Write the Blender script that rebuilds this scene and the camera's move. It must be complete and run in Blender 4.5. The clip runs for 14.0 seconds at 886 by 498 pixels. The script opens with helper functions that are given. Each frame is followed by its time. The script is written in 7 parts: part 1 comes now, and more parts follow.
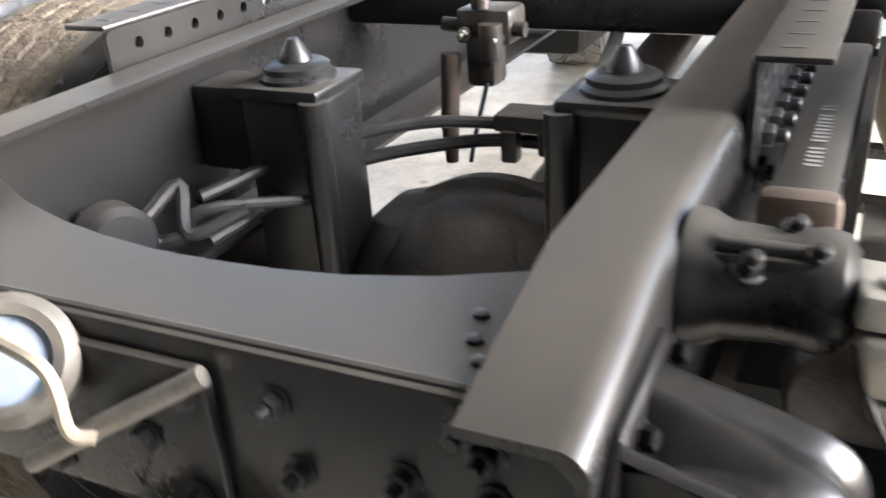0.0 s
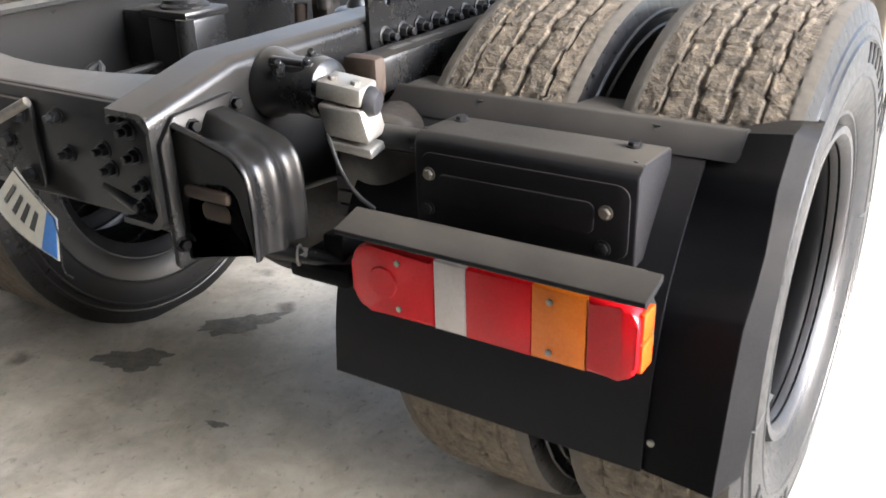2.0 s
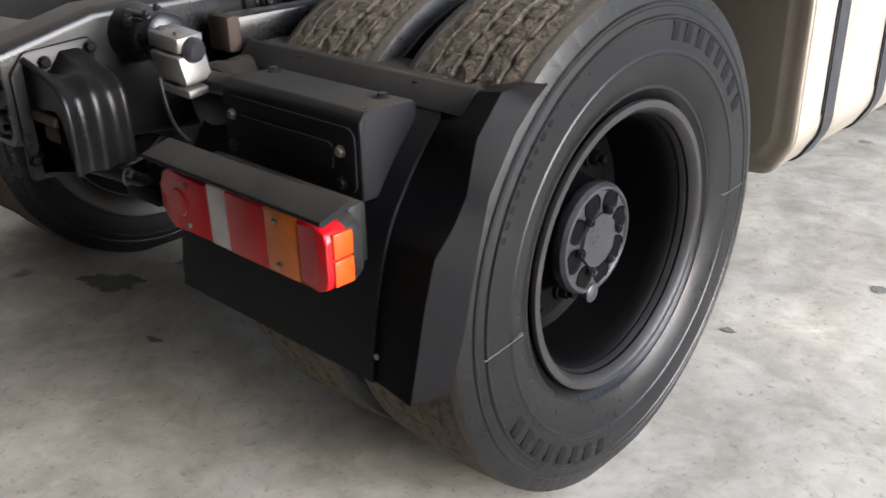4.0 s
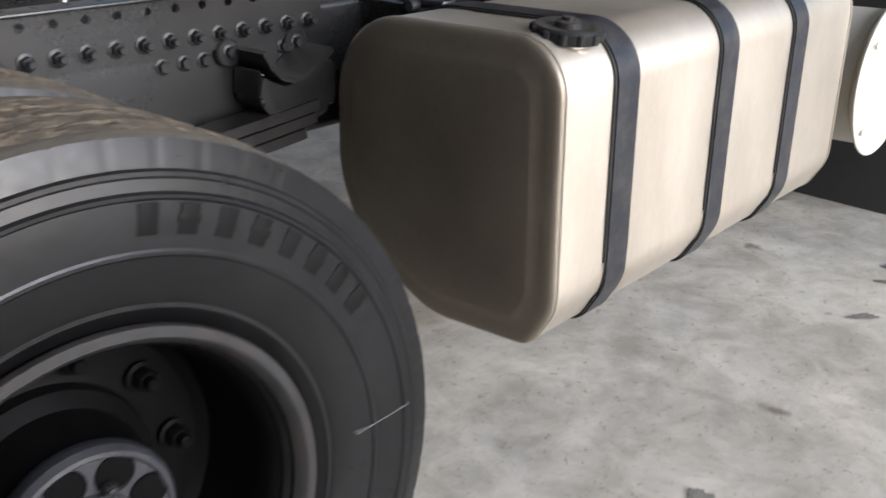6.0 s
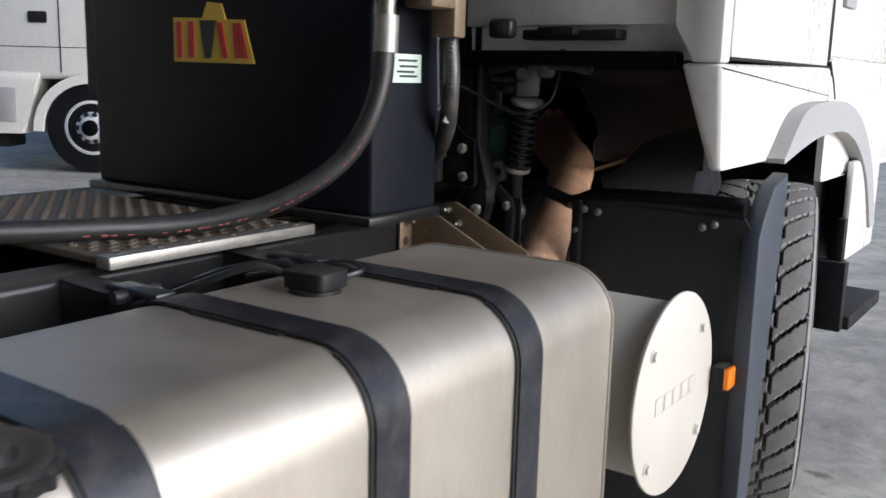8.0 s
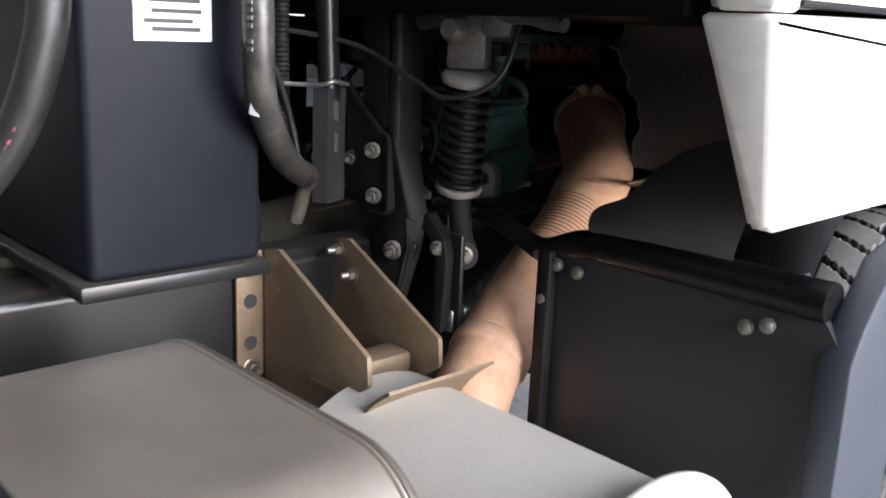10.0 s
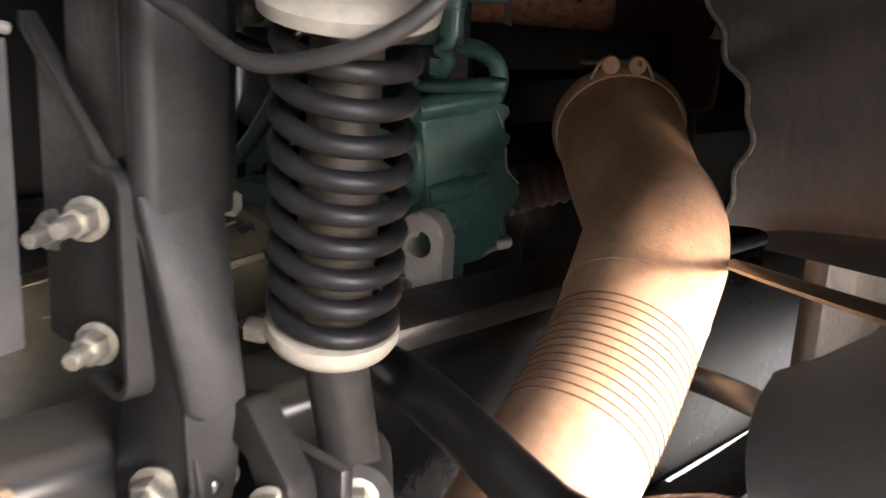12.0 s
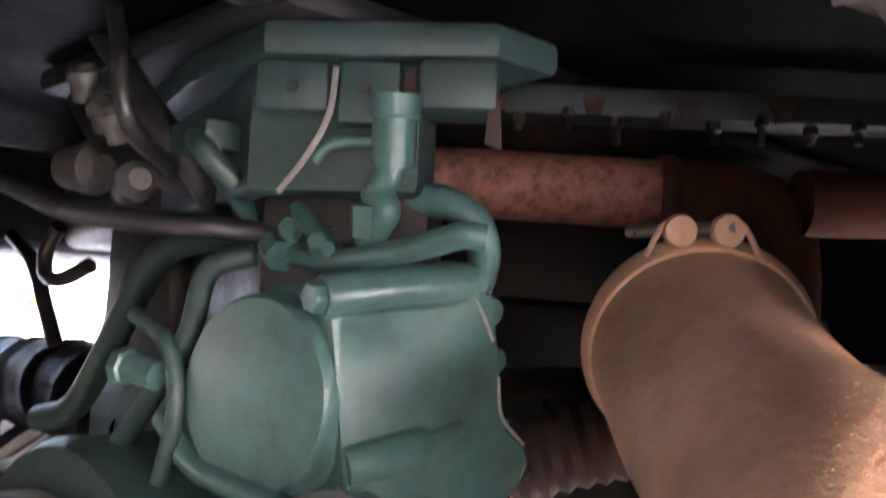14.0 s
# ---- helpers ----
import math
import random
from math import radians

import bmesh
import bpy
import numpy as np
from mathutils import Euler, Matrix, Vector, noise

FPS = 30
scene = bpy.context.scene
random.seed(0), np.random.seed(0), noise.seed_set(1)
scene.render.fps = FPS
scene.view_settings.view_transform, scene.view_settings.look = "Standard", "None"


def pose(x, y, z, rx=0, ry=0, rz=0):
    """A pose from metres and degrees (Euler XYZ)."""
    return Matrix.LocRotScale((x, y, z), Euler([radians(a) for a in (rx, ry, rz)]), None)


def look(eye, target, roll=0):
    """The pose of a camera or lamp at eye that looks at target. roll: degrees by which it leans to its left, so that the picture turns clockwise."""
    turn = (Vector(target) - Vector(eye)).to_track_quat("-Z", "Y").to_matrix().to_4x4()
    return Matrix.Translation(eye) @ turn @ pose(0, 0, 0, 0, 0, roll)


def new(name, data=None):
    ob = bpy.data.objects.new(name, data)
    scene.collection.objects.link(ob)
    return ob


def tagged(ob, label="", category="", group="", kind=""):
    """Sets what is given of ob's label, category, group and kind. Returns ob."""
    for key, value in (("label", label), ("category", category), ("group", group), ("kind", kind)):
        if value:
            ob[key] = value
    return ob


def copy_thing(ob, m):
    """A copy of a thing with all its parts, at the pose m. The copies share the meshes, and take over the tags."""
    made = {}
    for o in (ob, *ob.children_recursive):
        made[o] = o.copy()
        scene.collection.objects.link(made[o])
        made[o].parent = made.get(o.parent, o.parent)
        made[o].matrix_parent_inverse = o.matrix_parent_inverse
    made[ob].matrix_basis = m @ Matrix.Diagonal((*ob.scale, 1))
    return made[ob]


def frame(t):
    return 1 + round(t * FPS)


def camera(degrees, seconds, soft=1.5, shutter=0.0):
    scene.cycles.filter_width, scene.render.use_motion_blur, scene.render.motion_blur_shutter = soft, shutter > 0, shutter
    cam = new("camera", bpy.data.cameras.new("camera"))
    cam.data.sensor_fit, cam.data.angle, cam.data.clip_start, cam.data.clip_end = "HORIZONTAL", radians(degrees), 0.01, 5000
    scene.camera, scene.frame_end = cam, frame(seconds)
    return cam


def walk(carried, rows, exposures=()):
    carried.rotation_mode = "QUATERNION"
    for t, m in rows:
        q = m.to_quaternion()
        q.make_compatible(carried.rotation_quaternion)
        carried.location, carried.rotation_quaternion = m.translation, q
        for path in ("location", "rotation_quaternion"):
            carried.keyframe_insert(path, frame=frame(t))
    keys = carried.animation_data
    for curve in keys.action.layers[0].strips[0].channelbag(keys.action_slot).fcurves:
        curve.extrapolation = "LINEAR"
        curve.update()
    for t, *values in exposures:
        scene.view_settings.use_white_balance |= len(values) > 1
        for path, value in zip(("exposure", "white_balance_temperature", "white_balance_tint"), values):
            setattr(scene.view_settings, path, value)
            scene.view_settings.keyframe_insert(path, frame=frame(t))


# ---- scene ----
cam = camera(51.64, 14.0, soft=1.5, shutter=0.3)
PATH = [
    (0.0, pose(0.5513, -1.2416, 1.2878, 64.476, 3.716, 25.528)),
    (0.5, pose(0.8026, -1.3762, 1.2830, 64.257, 2.103, 25.638)),
    (1.0, pose(1.0234, -1.5431, 1.2789, 65.031, 1.404, 25.692)),
    (1.5, pose(1.2604, -1.5944, 1.2804, 65.811, 0.308, 30.362)),
    (2.0, pose(1.4605, -1.6609, 1.2933, 65.783, 1.473, 32.411)),
    (2.2, pose(1.5324, -1.7068, 1.2841, 65.411, 1.335, 33.452)),
    (4.3, pose(2.1104, -1.3341, 1.2811, 65.430, 1.614, 43.519)),
    (4.5, pose(2.1223, -1.2253, 1.2880, 65.362, 2.022, 44.084)),
    (5.0, pose(2.1878, -0.9293, 1.2708, 64.649, 1.397, 48.401)),
    (5.5, pose(2.1613, -0.6572, 1.2532, 66.371, 0.624, 46.831)),
    (6.0, pose(2.0833, -0.3617, 1.2825, 66.988, 0.435, 43.265)),
    (6.5, pose(2.0679, -0.0648, 1.2797, 69.640, -1.153, 42.955)),
    (7.0, pose(2.0150, 0.1742, 1.2944, 72.508, -1.778, 42.066)),
    (7.5, pose(1.9052, 0.3965, 1.3358, 77.095, -1.115, 37.899)),
    (8.0, pose(1.8734, 0.6373, 1.3548, 79.309, -1.403, 35.441)),
    (8.2, pose(1.8748, 0.7480, 1.3615, 79.414, -1.886, 35.738)),
    (10.3, look((1.5468, 1.9047, 1.3714), (0.1036, 3.2097, 0.9087), 2.189)),
    (10.5, look((1.4509, 1.9868, 1.3550), (0.0027, 3.3047, 0.9477), 2.458)),
    (11.0, look((1.2446, 2.1837, 1.3376), (-0.1169, 3.5728, 0.8721), 0.750)),
    (11.5, look((1.0988, 2.3553, 1.3154), (-0.3173, 3.6813, 0.8292), 0.654)),
    (12.0, look((0.9690, 2.5025, 1.2855), (-0.3757, 3.9007, 0.7992), 2.982)),
    (12.5, look((0.8310, 2.7017, 1.2220), (-0.5221, 4.1187, 0.8204), 1.888)),
    (13.0, look((0.7258, 2.8553, 1.2017), (-0.6010, 4.2906, 0.7781), 1.137)),
    (13.5, look((0.6638, 2.8890, 1.1905), (-0.7669, 4.2632, 0.9359), 3.182)),
    (14.0, look((0.6609, 2.8934, 1.1816), (-0.7690, 4.2855, 1.3143), 2.613)),
]
EXPO = [(0.0, 2.95, 5650, 13), (0.5, 3.75, 5600, 13), (1.0, 3.5, 5600, 13), (1.5, 3.15, 5600, 13), (2.2, 2.35, 5500, 13), (4.3, 1.0, 5400, 13), (5.5, 0.82, 5400, 13), (7.0, 0.0, 5250, 13), (8.2, -0.06, 5250, 13),
        (10.3, 1.45, 5250, 16), (11.0, 2.85, 5600, 17), (12.0, 3.15, 5800, 17), (12.5, 3.42, 5600, 17), (13.0, 3.9, 5350, 16), (13.5, 4.5, 5250, 17), (14.0, 5.0, 5750, 32)]
walk(cam, PATH, exposures=EXPO)

# ---- daylight ----
SUN_ELEV, SUN_TURN = radians(15), radians(83.3)
world = bpy.data.worlds.new("sky")
scene.world = world
world.use_nodes = True
wn = world.node_tree
sky = wn.nodes.new("ShaderNodeTexSky")
sky.sky_type, sky.sun_disc = "NISHITA", False
sky.sun_elevation, sky.sun_rotation = SUN_ELEV, SUN_TURN
sky.air_density, sky.dust_density, sky.ozone_density = 1.0, 3.5, 0.7
wn.links.new(sky.outputs["Color"], wn.nodes["Background"].inputs["Color"])
wn.nodes["Background"].inputs["Strength"].default_value = 0.15
sun = new("sun", bpy.data.lights.new("sun", "SUN"))
sun.data.energy, sun.data.angle, sun.data.color = 4.2, radians(50), (1.0, 0.97, 0.93)
sun.matrix_world = look((30, 3.5, 8.0), (0, 0, 0))


# ---- materials ----
def mat(name, color, rough=0.5, metal=0.0, color2=None, scale=6.0, fine=90.0, bump=0.15, mix=0.5, rough_var=0.15,
        stretch=(1, 1, 1), coat=0.0, dust=0.0, dust_color=(0.30, 0.26, 0.2), bump_dist=0.002, emit=None, alpha_spec=0.5, top=0.0, top_color=(0.12, 0.106, 0.082)):
    m = bpy.data.materials.new(name)
    m.use_nodes = True
    t = m.node_tree
    n, l = t.nodes, t.links
    b = n["Principled BSDF"]
    co = n.new("ShaderNodeTexCoord")
    mp = n.new("ShaderNodeMapping")
    mp.inputs["Scale"].default_value = stretch
    l.new(co.outputs["Object"], mp.inputs["Vector"])
    big, small = n.new("ShaderNodeTexNoise"), n.new("ShaderNodeTexNoise")
    for q, s, d in ((big, scale, 5.0), (small, fine, 4.0)):
        q.inputs["Scale"].default_value, q.inputs["Detail"].default_value = s, d
        q.inputs["Roughness"].default_value = 0.62
        l.new(mp.outputs["Vector"], q.inputs["Vector"])
    c2 = color2 or tuple(min(1.0, c * 1.35 + 0.004) for c in color)
    ramp = n.new("ShaderNodeValToRGB")
    ramp.color_ramp.elements[0].position, ramp.color_ramp.elements[1].position = 0.36, 0.66
    ramp.color_ramp.elements[0].color, ramp.color_ramp.elements[1].color = (*color, 1), (*c2, 1)
    comb = n.new("ShaderNodeMath")
    comb.operation = "MULTIPLY_ADD"
    l.new(small.outputs["Fac"], comb.inputs[0])
    comb.inputs[1].default_value = mix
    sub = n.new("ShaderNodeMath")
    sub.operation = "MULTIPLY"
    l.new(big.outputs["Fac"], sub.inputs[0])
    sub.inputs[1].default_value = 1.0 - mix
    l.new(sub.outputs[0], comb.inputs[2])
    l.new(comb.outputs[0], ramp.inputs["Fac"])
    out = ramp.outputs["Color"]
    if dust:
        dn = n.new("ShaderNodeTexNoise")
        dn.inputs["Scale"].default_value, dn.inputs["Detail"].default_value = scale * 2.3, 9.0
        dn.inputs["Roughness"].default_value = 0.7
        l.new(mp.outputs["Vector"], dn.inputs["Vector"])
        dr = n.new("ShaderNodeValToRGB")
        dr.color_ramp.elements[0].position, dr.color_ramp.elements[1].position = 0.45, 0.75
        l.new(dn.outputs["Fac"], dr.inputs["Fac"])
        dm = n.new("ShaderNodeMath")
        dm.operation = "MULTIPLY"
        dm.inputs[1].default_value = dust
        l.new(dr.outputs["Color"], dm.inputs[0])
        mx = n.new("ShaderNodeMix")
        mx.data_type = "RGBA"
        l.new(dm.outputs[0], mx.inputs["Factor"])
        l.new(out, mx.inputs["A"])
        mx.inputs["B"].default_value = (*dust_color, 1)
        out = mx.outputs["Result"]
    if top:
        # dust settled on upward faces
        ge, sp, mr = n.new("ShaderNodeNewGeometry"), n.new("ShaderNodeSeparateXYZ"), n.new("ShaderNodeMapRange")
        l.new(ge.outputs["Normal"], sp.inputs[0])
        l.new(sp.outputs["Z"], mr.inputs["Value"])
        mr.inputs["From Min"].default_value, mr.inputs["From Max"].default_value = 0.6, 0.97
        tm, tf = n.new("ShaderNodeMath"), n.new("ShaderNodeMath")
        tm.operation = tf.operation = "MULTIPLY"
        tm.inputs[1].default_value = top * 1.7
        l.new(big.outputs["Fac"], tm.inputs[0])
        l.new(tm.outputs[0], tf.inputs[0])
        l.new(mr.outputs["Result"], tf.inputs[1])
        tx = n.new("ShaderNodeMix")
        tx.data_type = "RGBA"
        l.new(tf.outputs[0], tx.inputs["Factor"])
        l.new(out, tx.inputs["A"])
        tx.inputs["B"].default_value = (*top_color, 1)
        out = tx.outputs["Result"]
    l.new(out, b.inputs["Base Color"])
    top_fac = tf.outputs[0] if top else None
    rr = n.new("ShaderNodeMapRange")
    rr.inputs["To Min"].default_value = max(0.03, rough - rough_var)
    rr.inputs["To Max"].default_value = min(1.0, rough + rough_var)
    rr.inputs["From Min"].default_value, rr.inputs["From Max"].default_value = 0.3, 0.7
    l.new(comb.outputs[0], rr.inputs["Value"])
    if top:
        rm = n.new("ShaderNodeMix")
        l.new(top_fac, rm.inputs["Factor"])
        l.new(rr.outputs["Result"], rm.inputs["A"])
        rm.inputs["B"].default_value = 0.8
        l.new(rm.outputs["Result"], b.inputs["Roughness"])
    else:
        l.new(rr.outputs["Result"], b.inputs["Roughness"])
    b.inputs["Metallic"].default_value = metal
    b.inputs["Coat Weight"].default_value = coat
    b.inputs["Specular IOR Level"].default_value = alpha_spec
    if bump:
        bp = n.new("ShaderNodeBump")
        bp.inputs["Strength"].default_value, bp.inputs["Distance"].default_value = bump, bump_dist
        l.new(comb.outputs[0], bp.inputs["Height"])
        l.new(bp.outputs["Normal"], b.inputs["Normal"])
    if emit:
        b.inputs["Emission Color"].default_value, b.inputs["Emission Strength"].default_value = (*emit[0], 1), emit[1]
    return m


M_FRAME = mat("black_chassis_paint", (0.007, 0.007, 0.007), 0.29, 0.0, (0.012, 0.0118, 0.0115), 3, 160, 0.02, mix=0.2, rough_var=0.05, dust=0.03, dust_color=(0.05, 0.045, 0.038), alpha_spec=0.42, top=0.36, top_color=(0.088, 0.078, 0.063))
M_BLACK = mat("black_plastic", (0.008, 0.008, 0.0085), 0.5, 0.0, (0.014, 0.014, 0.0145), 8, 260, 0.25, dust=0.1, dust_color=(0.06, 0.055, 0.047), alpha_spec=0.24, top=0.34)
M_GUARD = mat("mudguard_plastic", (0.009, 0.009, 0.010), 0.55, 0.0, (0.012, 0.012, 0.014), 5, 220, 0.15, dust=0.08, dust_color=(0.04, 0.037, 0.032), alpha_spec=0.16, top=0.38)
M_BLUEBLACK = mat("blue_black_plastic", (0.006, 0.007, 0.010), 0.45, 0.0, (0.009, 0.0105, 0.0145), 4, 200, 0.15, dust=0.06, dust_color=(0.03, 0.03, 0.033), alpha_spec=0.16)
M_RUBBER = mat("tyre_rubber", (0.0035, 0.0035, 0.0038), 0.34, 0.0, (0.006, 0.006, 0.0064), 2.5, 60, 0.10, dust=0.2, dust_color=(0.016, 0.0155, 0.015), alpha_spec=0.34, rough_var=0.14)
M_TREAD = mat("dusty_tread_rubber", (0.05, 0.043, 0.033), 0.85, 0.0, (0.10, 0.087, 0.067), 9, 90, 0.3, dust=0.35, dust_color=(0.07, 0.064, 0.055), bump_dist=0.003)
M_TREADMID = mat("stony_worn_tread", (0.045, 0.036, 0.026), 0.9, 0.0, (0.165, 0.132, 0.09), 45, 160, 1.0, mix=0.35, dust=0.35, dust_color=(0.17, 0.14, 0.098), bump_dist=0.012)
M_HOSE = mat("black_hose_rubber", (0.010, 0.010, 0.010), 0.42, 0.0, (0.022, 0.022, 0.021), 9, 120, 0.3, dust=0.2, dust_color=(0.09, 0.08, 0.065))
M_OLDHOSE = mat("worn_grey_hose", (0.018, 0.0175, 0.0165), 0.36, 0.0, (0.048, 0.045, 0.04), 12, 120, 0.3, dust=0.55, dust_color=(0.14, 0.127, 0.10))
M_FGUARD = mat("front_guard_plastic", (0.026, 0.026, 0.027), 0.48, 0.0, (0.040, 0.040, 0.041), 4, 200, 0.15, dust=0.12, dust_color=(0.06, 0.057, 0.052), alpha_spec=0.4)
# black rim paint taken near black, also used as painted shade
M_RIM = mat("rim_black_and_shade", (0.002, 0.002, 0.0021), 0.5, 0.0, (0.0035, 0.0035, 0.0035), 8, 120, 0.1, alpha_spec=0.05)
M_RIMEDGE = mat("worn_rim_flange", (0.013, 0.013, 0.0133), 0.45, 0.1, (0.022, 0.022, 0.022), 10, 120, 0.15, dust=0.2, dust_color=(0.07, 0.04, 0.03))
M_HUB = mat("grey_hub_casting", (0.020, 0.0203, 0.023), 0.36, 0.1, (0.036, 0.0366, 0.040), 12, 160, 0.2)
M_STEEL = mat("zinc_bolt_steel", (0.20, 0.185, 0.155), 0.4, 0.85, (0.32, 0.30, 0.255), 30, 200, 0.2)
M_DARKBOLT = mat("painted_bolt", (0.009, 0.009, 0.0095), 0.36, 0.0, (0.017, 0.017, 0.0172), 30, 200, 0.2, alpha_spec=0.3)
M_ALU = mat("brushed_tank_aluminium", (0.49, 0.445, 0.37), 0.46, 0.85, (0.60, 0.555, 0.475), 2.2, 60, 0.08, dust=0.3, dust_color=(0.38, 0.335, 0.27), mix=0.25, rough_var=0.06, stretch=(1, 1.6, 0.7), bump_dist=0.001)
# tank aluminium made darker, so the end's shade sits in its colour
M_ALUEND = mat("shaded_tank_end", (0.19, 0.165, 0.13), 0.5, 0.7, (0.25, 0.22, 0.17), 3, 60, 0.08, mix=0.3, rough_var=0.08)
M_CASTALU = mat("cast_aluminium", (0.27, 0.26, 0.235), 0.42, 0.75, (0.38, 0.365, 0.33), 14, 180, 0.35, dust=0.15)
M_STRAP = mat("black_strap_steel", (0.011, 0.012, 0.016), 0.38, 0.1, (0.02, 0.022, 0.028), 10, 180, 0.15, dust=0.15)
M_RED = mat("red_lens", (0.50, 0.004, 0.007), 0.22, 0.0, (0.64, 0.007, 0.011), 14, 240, 0.05, coat=0.1, rough_var=0.05, alpha_spec=0.3)
M_AMBER = mat("amber_lens", (0.72, 0.17, 0.008), 0.22, 0.0, (0.82, 0.23, 0.015), 14, 240, 0.05, coat=0.1, rough_var=0.05, alpha_spec=0.3)
M_SIDEAMBER = mat("deep_amber_lens", (0.60, 0.062, 0.005), 0.22, 0.0, (0.68, 0.09, 0.008), 14, 240, 0.05, coat=0.1, rough_var=0.05, alpha_spec=0.3)
M_CLEAR = mat("white_lens", (0.55, 0.5, 0.47), 0.2, 0.0, (0.66, 0.6, 0.56), 20, 240, 0.1, coat=0.6, rough_var=0.05)
M_WHITE = mat("white_cab_paint", (0.72, 0.70, 0.645), 0.28, 0.0, (0.76, 0.74, 0.69), 2, 30, 0.0, coat=0.0, rough_var=0.02)
M_CREAM = mat("cream_cover_paint", (0.50, 0.47, 0.40), 0.45, 0.0, (0.57, 0.54, 0.47), 6, 120, 0.12)
M_RUST = mat("flash_rusted_exhaust_steel", (0.59, 0.352, 0.212), 0.66, 0.0, (0.67, 0.448, 0.288), 9, 110, 0.5, dust=0.65, dust_color=(0.40, 0.18, 0.09), bump_dist=0.004)
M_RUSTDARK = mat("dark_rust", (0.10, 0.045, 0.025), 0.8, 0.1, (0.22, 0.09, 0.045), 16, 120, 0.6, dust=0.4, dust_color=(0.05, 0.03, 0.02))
M_PINKRUST = mat("heat_shield_rust", (0.62, 0.26, 0.17), 0.65, 0.0, (0.72, 0.34, 0.23), 28, 90, 0.3, dust=0.95, dust_color=(0.05, 0.018, 0.012))
# engine green with the bay's dim light put into the colour, plus grime patches
M_DIMGREEN = mat("dim_grimy_green_paint", (0.015, 0.037, 0.033), 0.5, 0.0, (0.031, 0.066, 0.058), 12, 120, 0.3, dust=0.6, dust_color=(0.024, 0.022, 0.018))
# beam green darkened further: dim light painted in, with brown dirt specks
M_DIMBEAM = mat("dim_beam_green_paint", (0.010, 0.019, 0.018), 0.6, 0.0, (0.020, 0.034, 0.031), 14, 120, 0.4, dust=0.7, dust_color=(0.035, 0.02, 0.014))
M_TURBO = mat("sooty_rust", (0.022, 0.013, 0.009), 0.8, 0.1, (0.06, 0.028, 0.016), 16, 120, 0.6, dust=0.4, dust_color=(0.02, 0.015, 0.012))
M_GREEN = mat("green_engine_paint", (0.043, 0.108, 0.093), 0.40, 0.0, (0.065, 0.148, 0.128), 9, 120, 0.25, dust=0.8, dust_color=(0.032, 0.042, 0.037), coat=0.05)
M_GEARBOX = mat("dirty_gearbox_aluminium", (0.085, 0.076, 0.052), 0.6, 0.2, (0.15, 0.134, 0.095), 9, 120, 0.4, dust=0.4, dust_color=(0.09, 0.075, 0.05))
M_GREYCAST = mat("grey_cast_lug", (0.28, 0.26, 0.235), 0.5, 0.5, (0.36, 0.335, 0.31), 12, 180, 0.35, dust=0.2)
M_TAN = mat("tan_bracket_steel", (0.165, 0.12, 0.072), 0.5, 0.35, (0.24, 0.18, 0.112), 7, 100, 0.15, dust=0.3, dust_color=(0.13, 0.08, 0.045))
M_OLDRUBBER = mat("brown_rubber_buffer", (0.026, 0.017, 0.011), 0.8, 0.0, (0.055, 0.036, 0.023), 18, 120, 0.5, dust=0.2, dust_color=(0.03, 0.02, 0.014))
M_PLATE = mat("number_plate_white", (0.55, 0.54, 0.47), 0.4, 0.0, (0.66, 0.64, 0.56), 12, 100, 0.1)
M_BLUE = mat("plate_blue", (0.03, 0.17, 0.55), 0.4, 0.0, (0.04, 0.22, 0.65), 20, 100, 0.05)
M_INK = mat("black_ink", (0.02, 0.02, 0.02), 0.6, 0.0, None, 20, 100, 0.0)
M_LABEL = mat("pale_green_label", (0.50, 0.60, 0.50), 0.45, 0.0, (0.58, 0.66, 0.57), 20, 100, 0.02)
M_YELLOW = mat("sign_yellow", (0.62, 0.42, 0.03), 0.5, 0.0, (0.68, 0.47, 0.05), 20, 100, 0.03)
M_SIGNRED = mat("sign_red", (0.45, 0.025, 0.02), 0.5, 0.0, (0.52, 0.04, 0.03), 20, 100, 0.03)
M_WALKWAY = mat("worn_aluminium_walkway", (0.055, 0.044, 0.030), 0.6, 0.3, (0.105, 0.085, 0.06), 12, 120, 0.3, dust=0.5, dust_color=(0.07, 0.05, 0.03))
M_WRITING = mat("pale_print", (0.5, 0.5, 0.47), 0.6, 0.0, None, 30, 100, 0.0)
M_REDPRINT = mat("red_print", (0.17, 0.045, 0.045), 0.6, 0.0, None, 30, 100, 0.0)
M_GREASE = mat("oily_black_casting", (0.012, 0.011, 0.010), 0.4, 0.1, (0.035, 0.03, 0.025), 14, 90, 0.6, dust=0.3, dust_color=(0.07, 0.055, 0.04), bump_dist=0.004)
M_GREYPLASTIC = mat("grey_arch_plastic", (0.33, 0.33, 0.32), 0.55, 0.0, (0.38, 0.38, 0.37), 6, 150, 0.12)
M_OLDFELT = mat("frayed_edge", (0.07, 0.066, 0.06), 0.8, 0.0, (0.2, 0.19, 0.17), 30, 120, 0.5)
M_ARCHGREY = mat("blue_grey_plastic", (0.035, 0.042, 0.055), 0.5, 0.0, (0.05, 0.058, 0.072), 5, 160, 0.15)
M_GREYSTEEL = mat("grey_painted_steel", (0.026, 0.026, 0.026), 0.45, 0.1, (0.042, 0.042, 0.041), 6, 140, 0.1)
M_CASTBLACK = mat("black_cast_paint", (0.009, 0.009, 0.0088), 0.5, 0.0, (0.016, 0.0155, 0.015), 8, 160, 0.35, dust=0.3, dust_color=(0.036, 0.032, 0.026), alpha_spec=0.13)
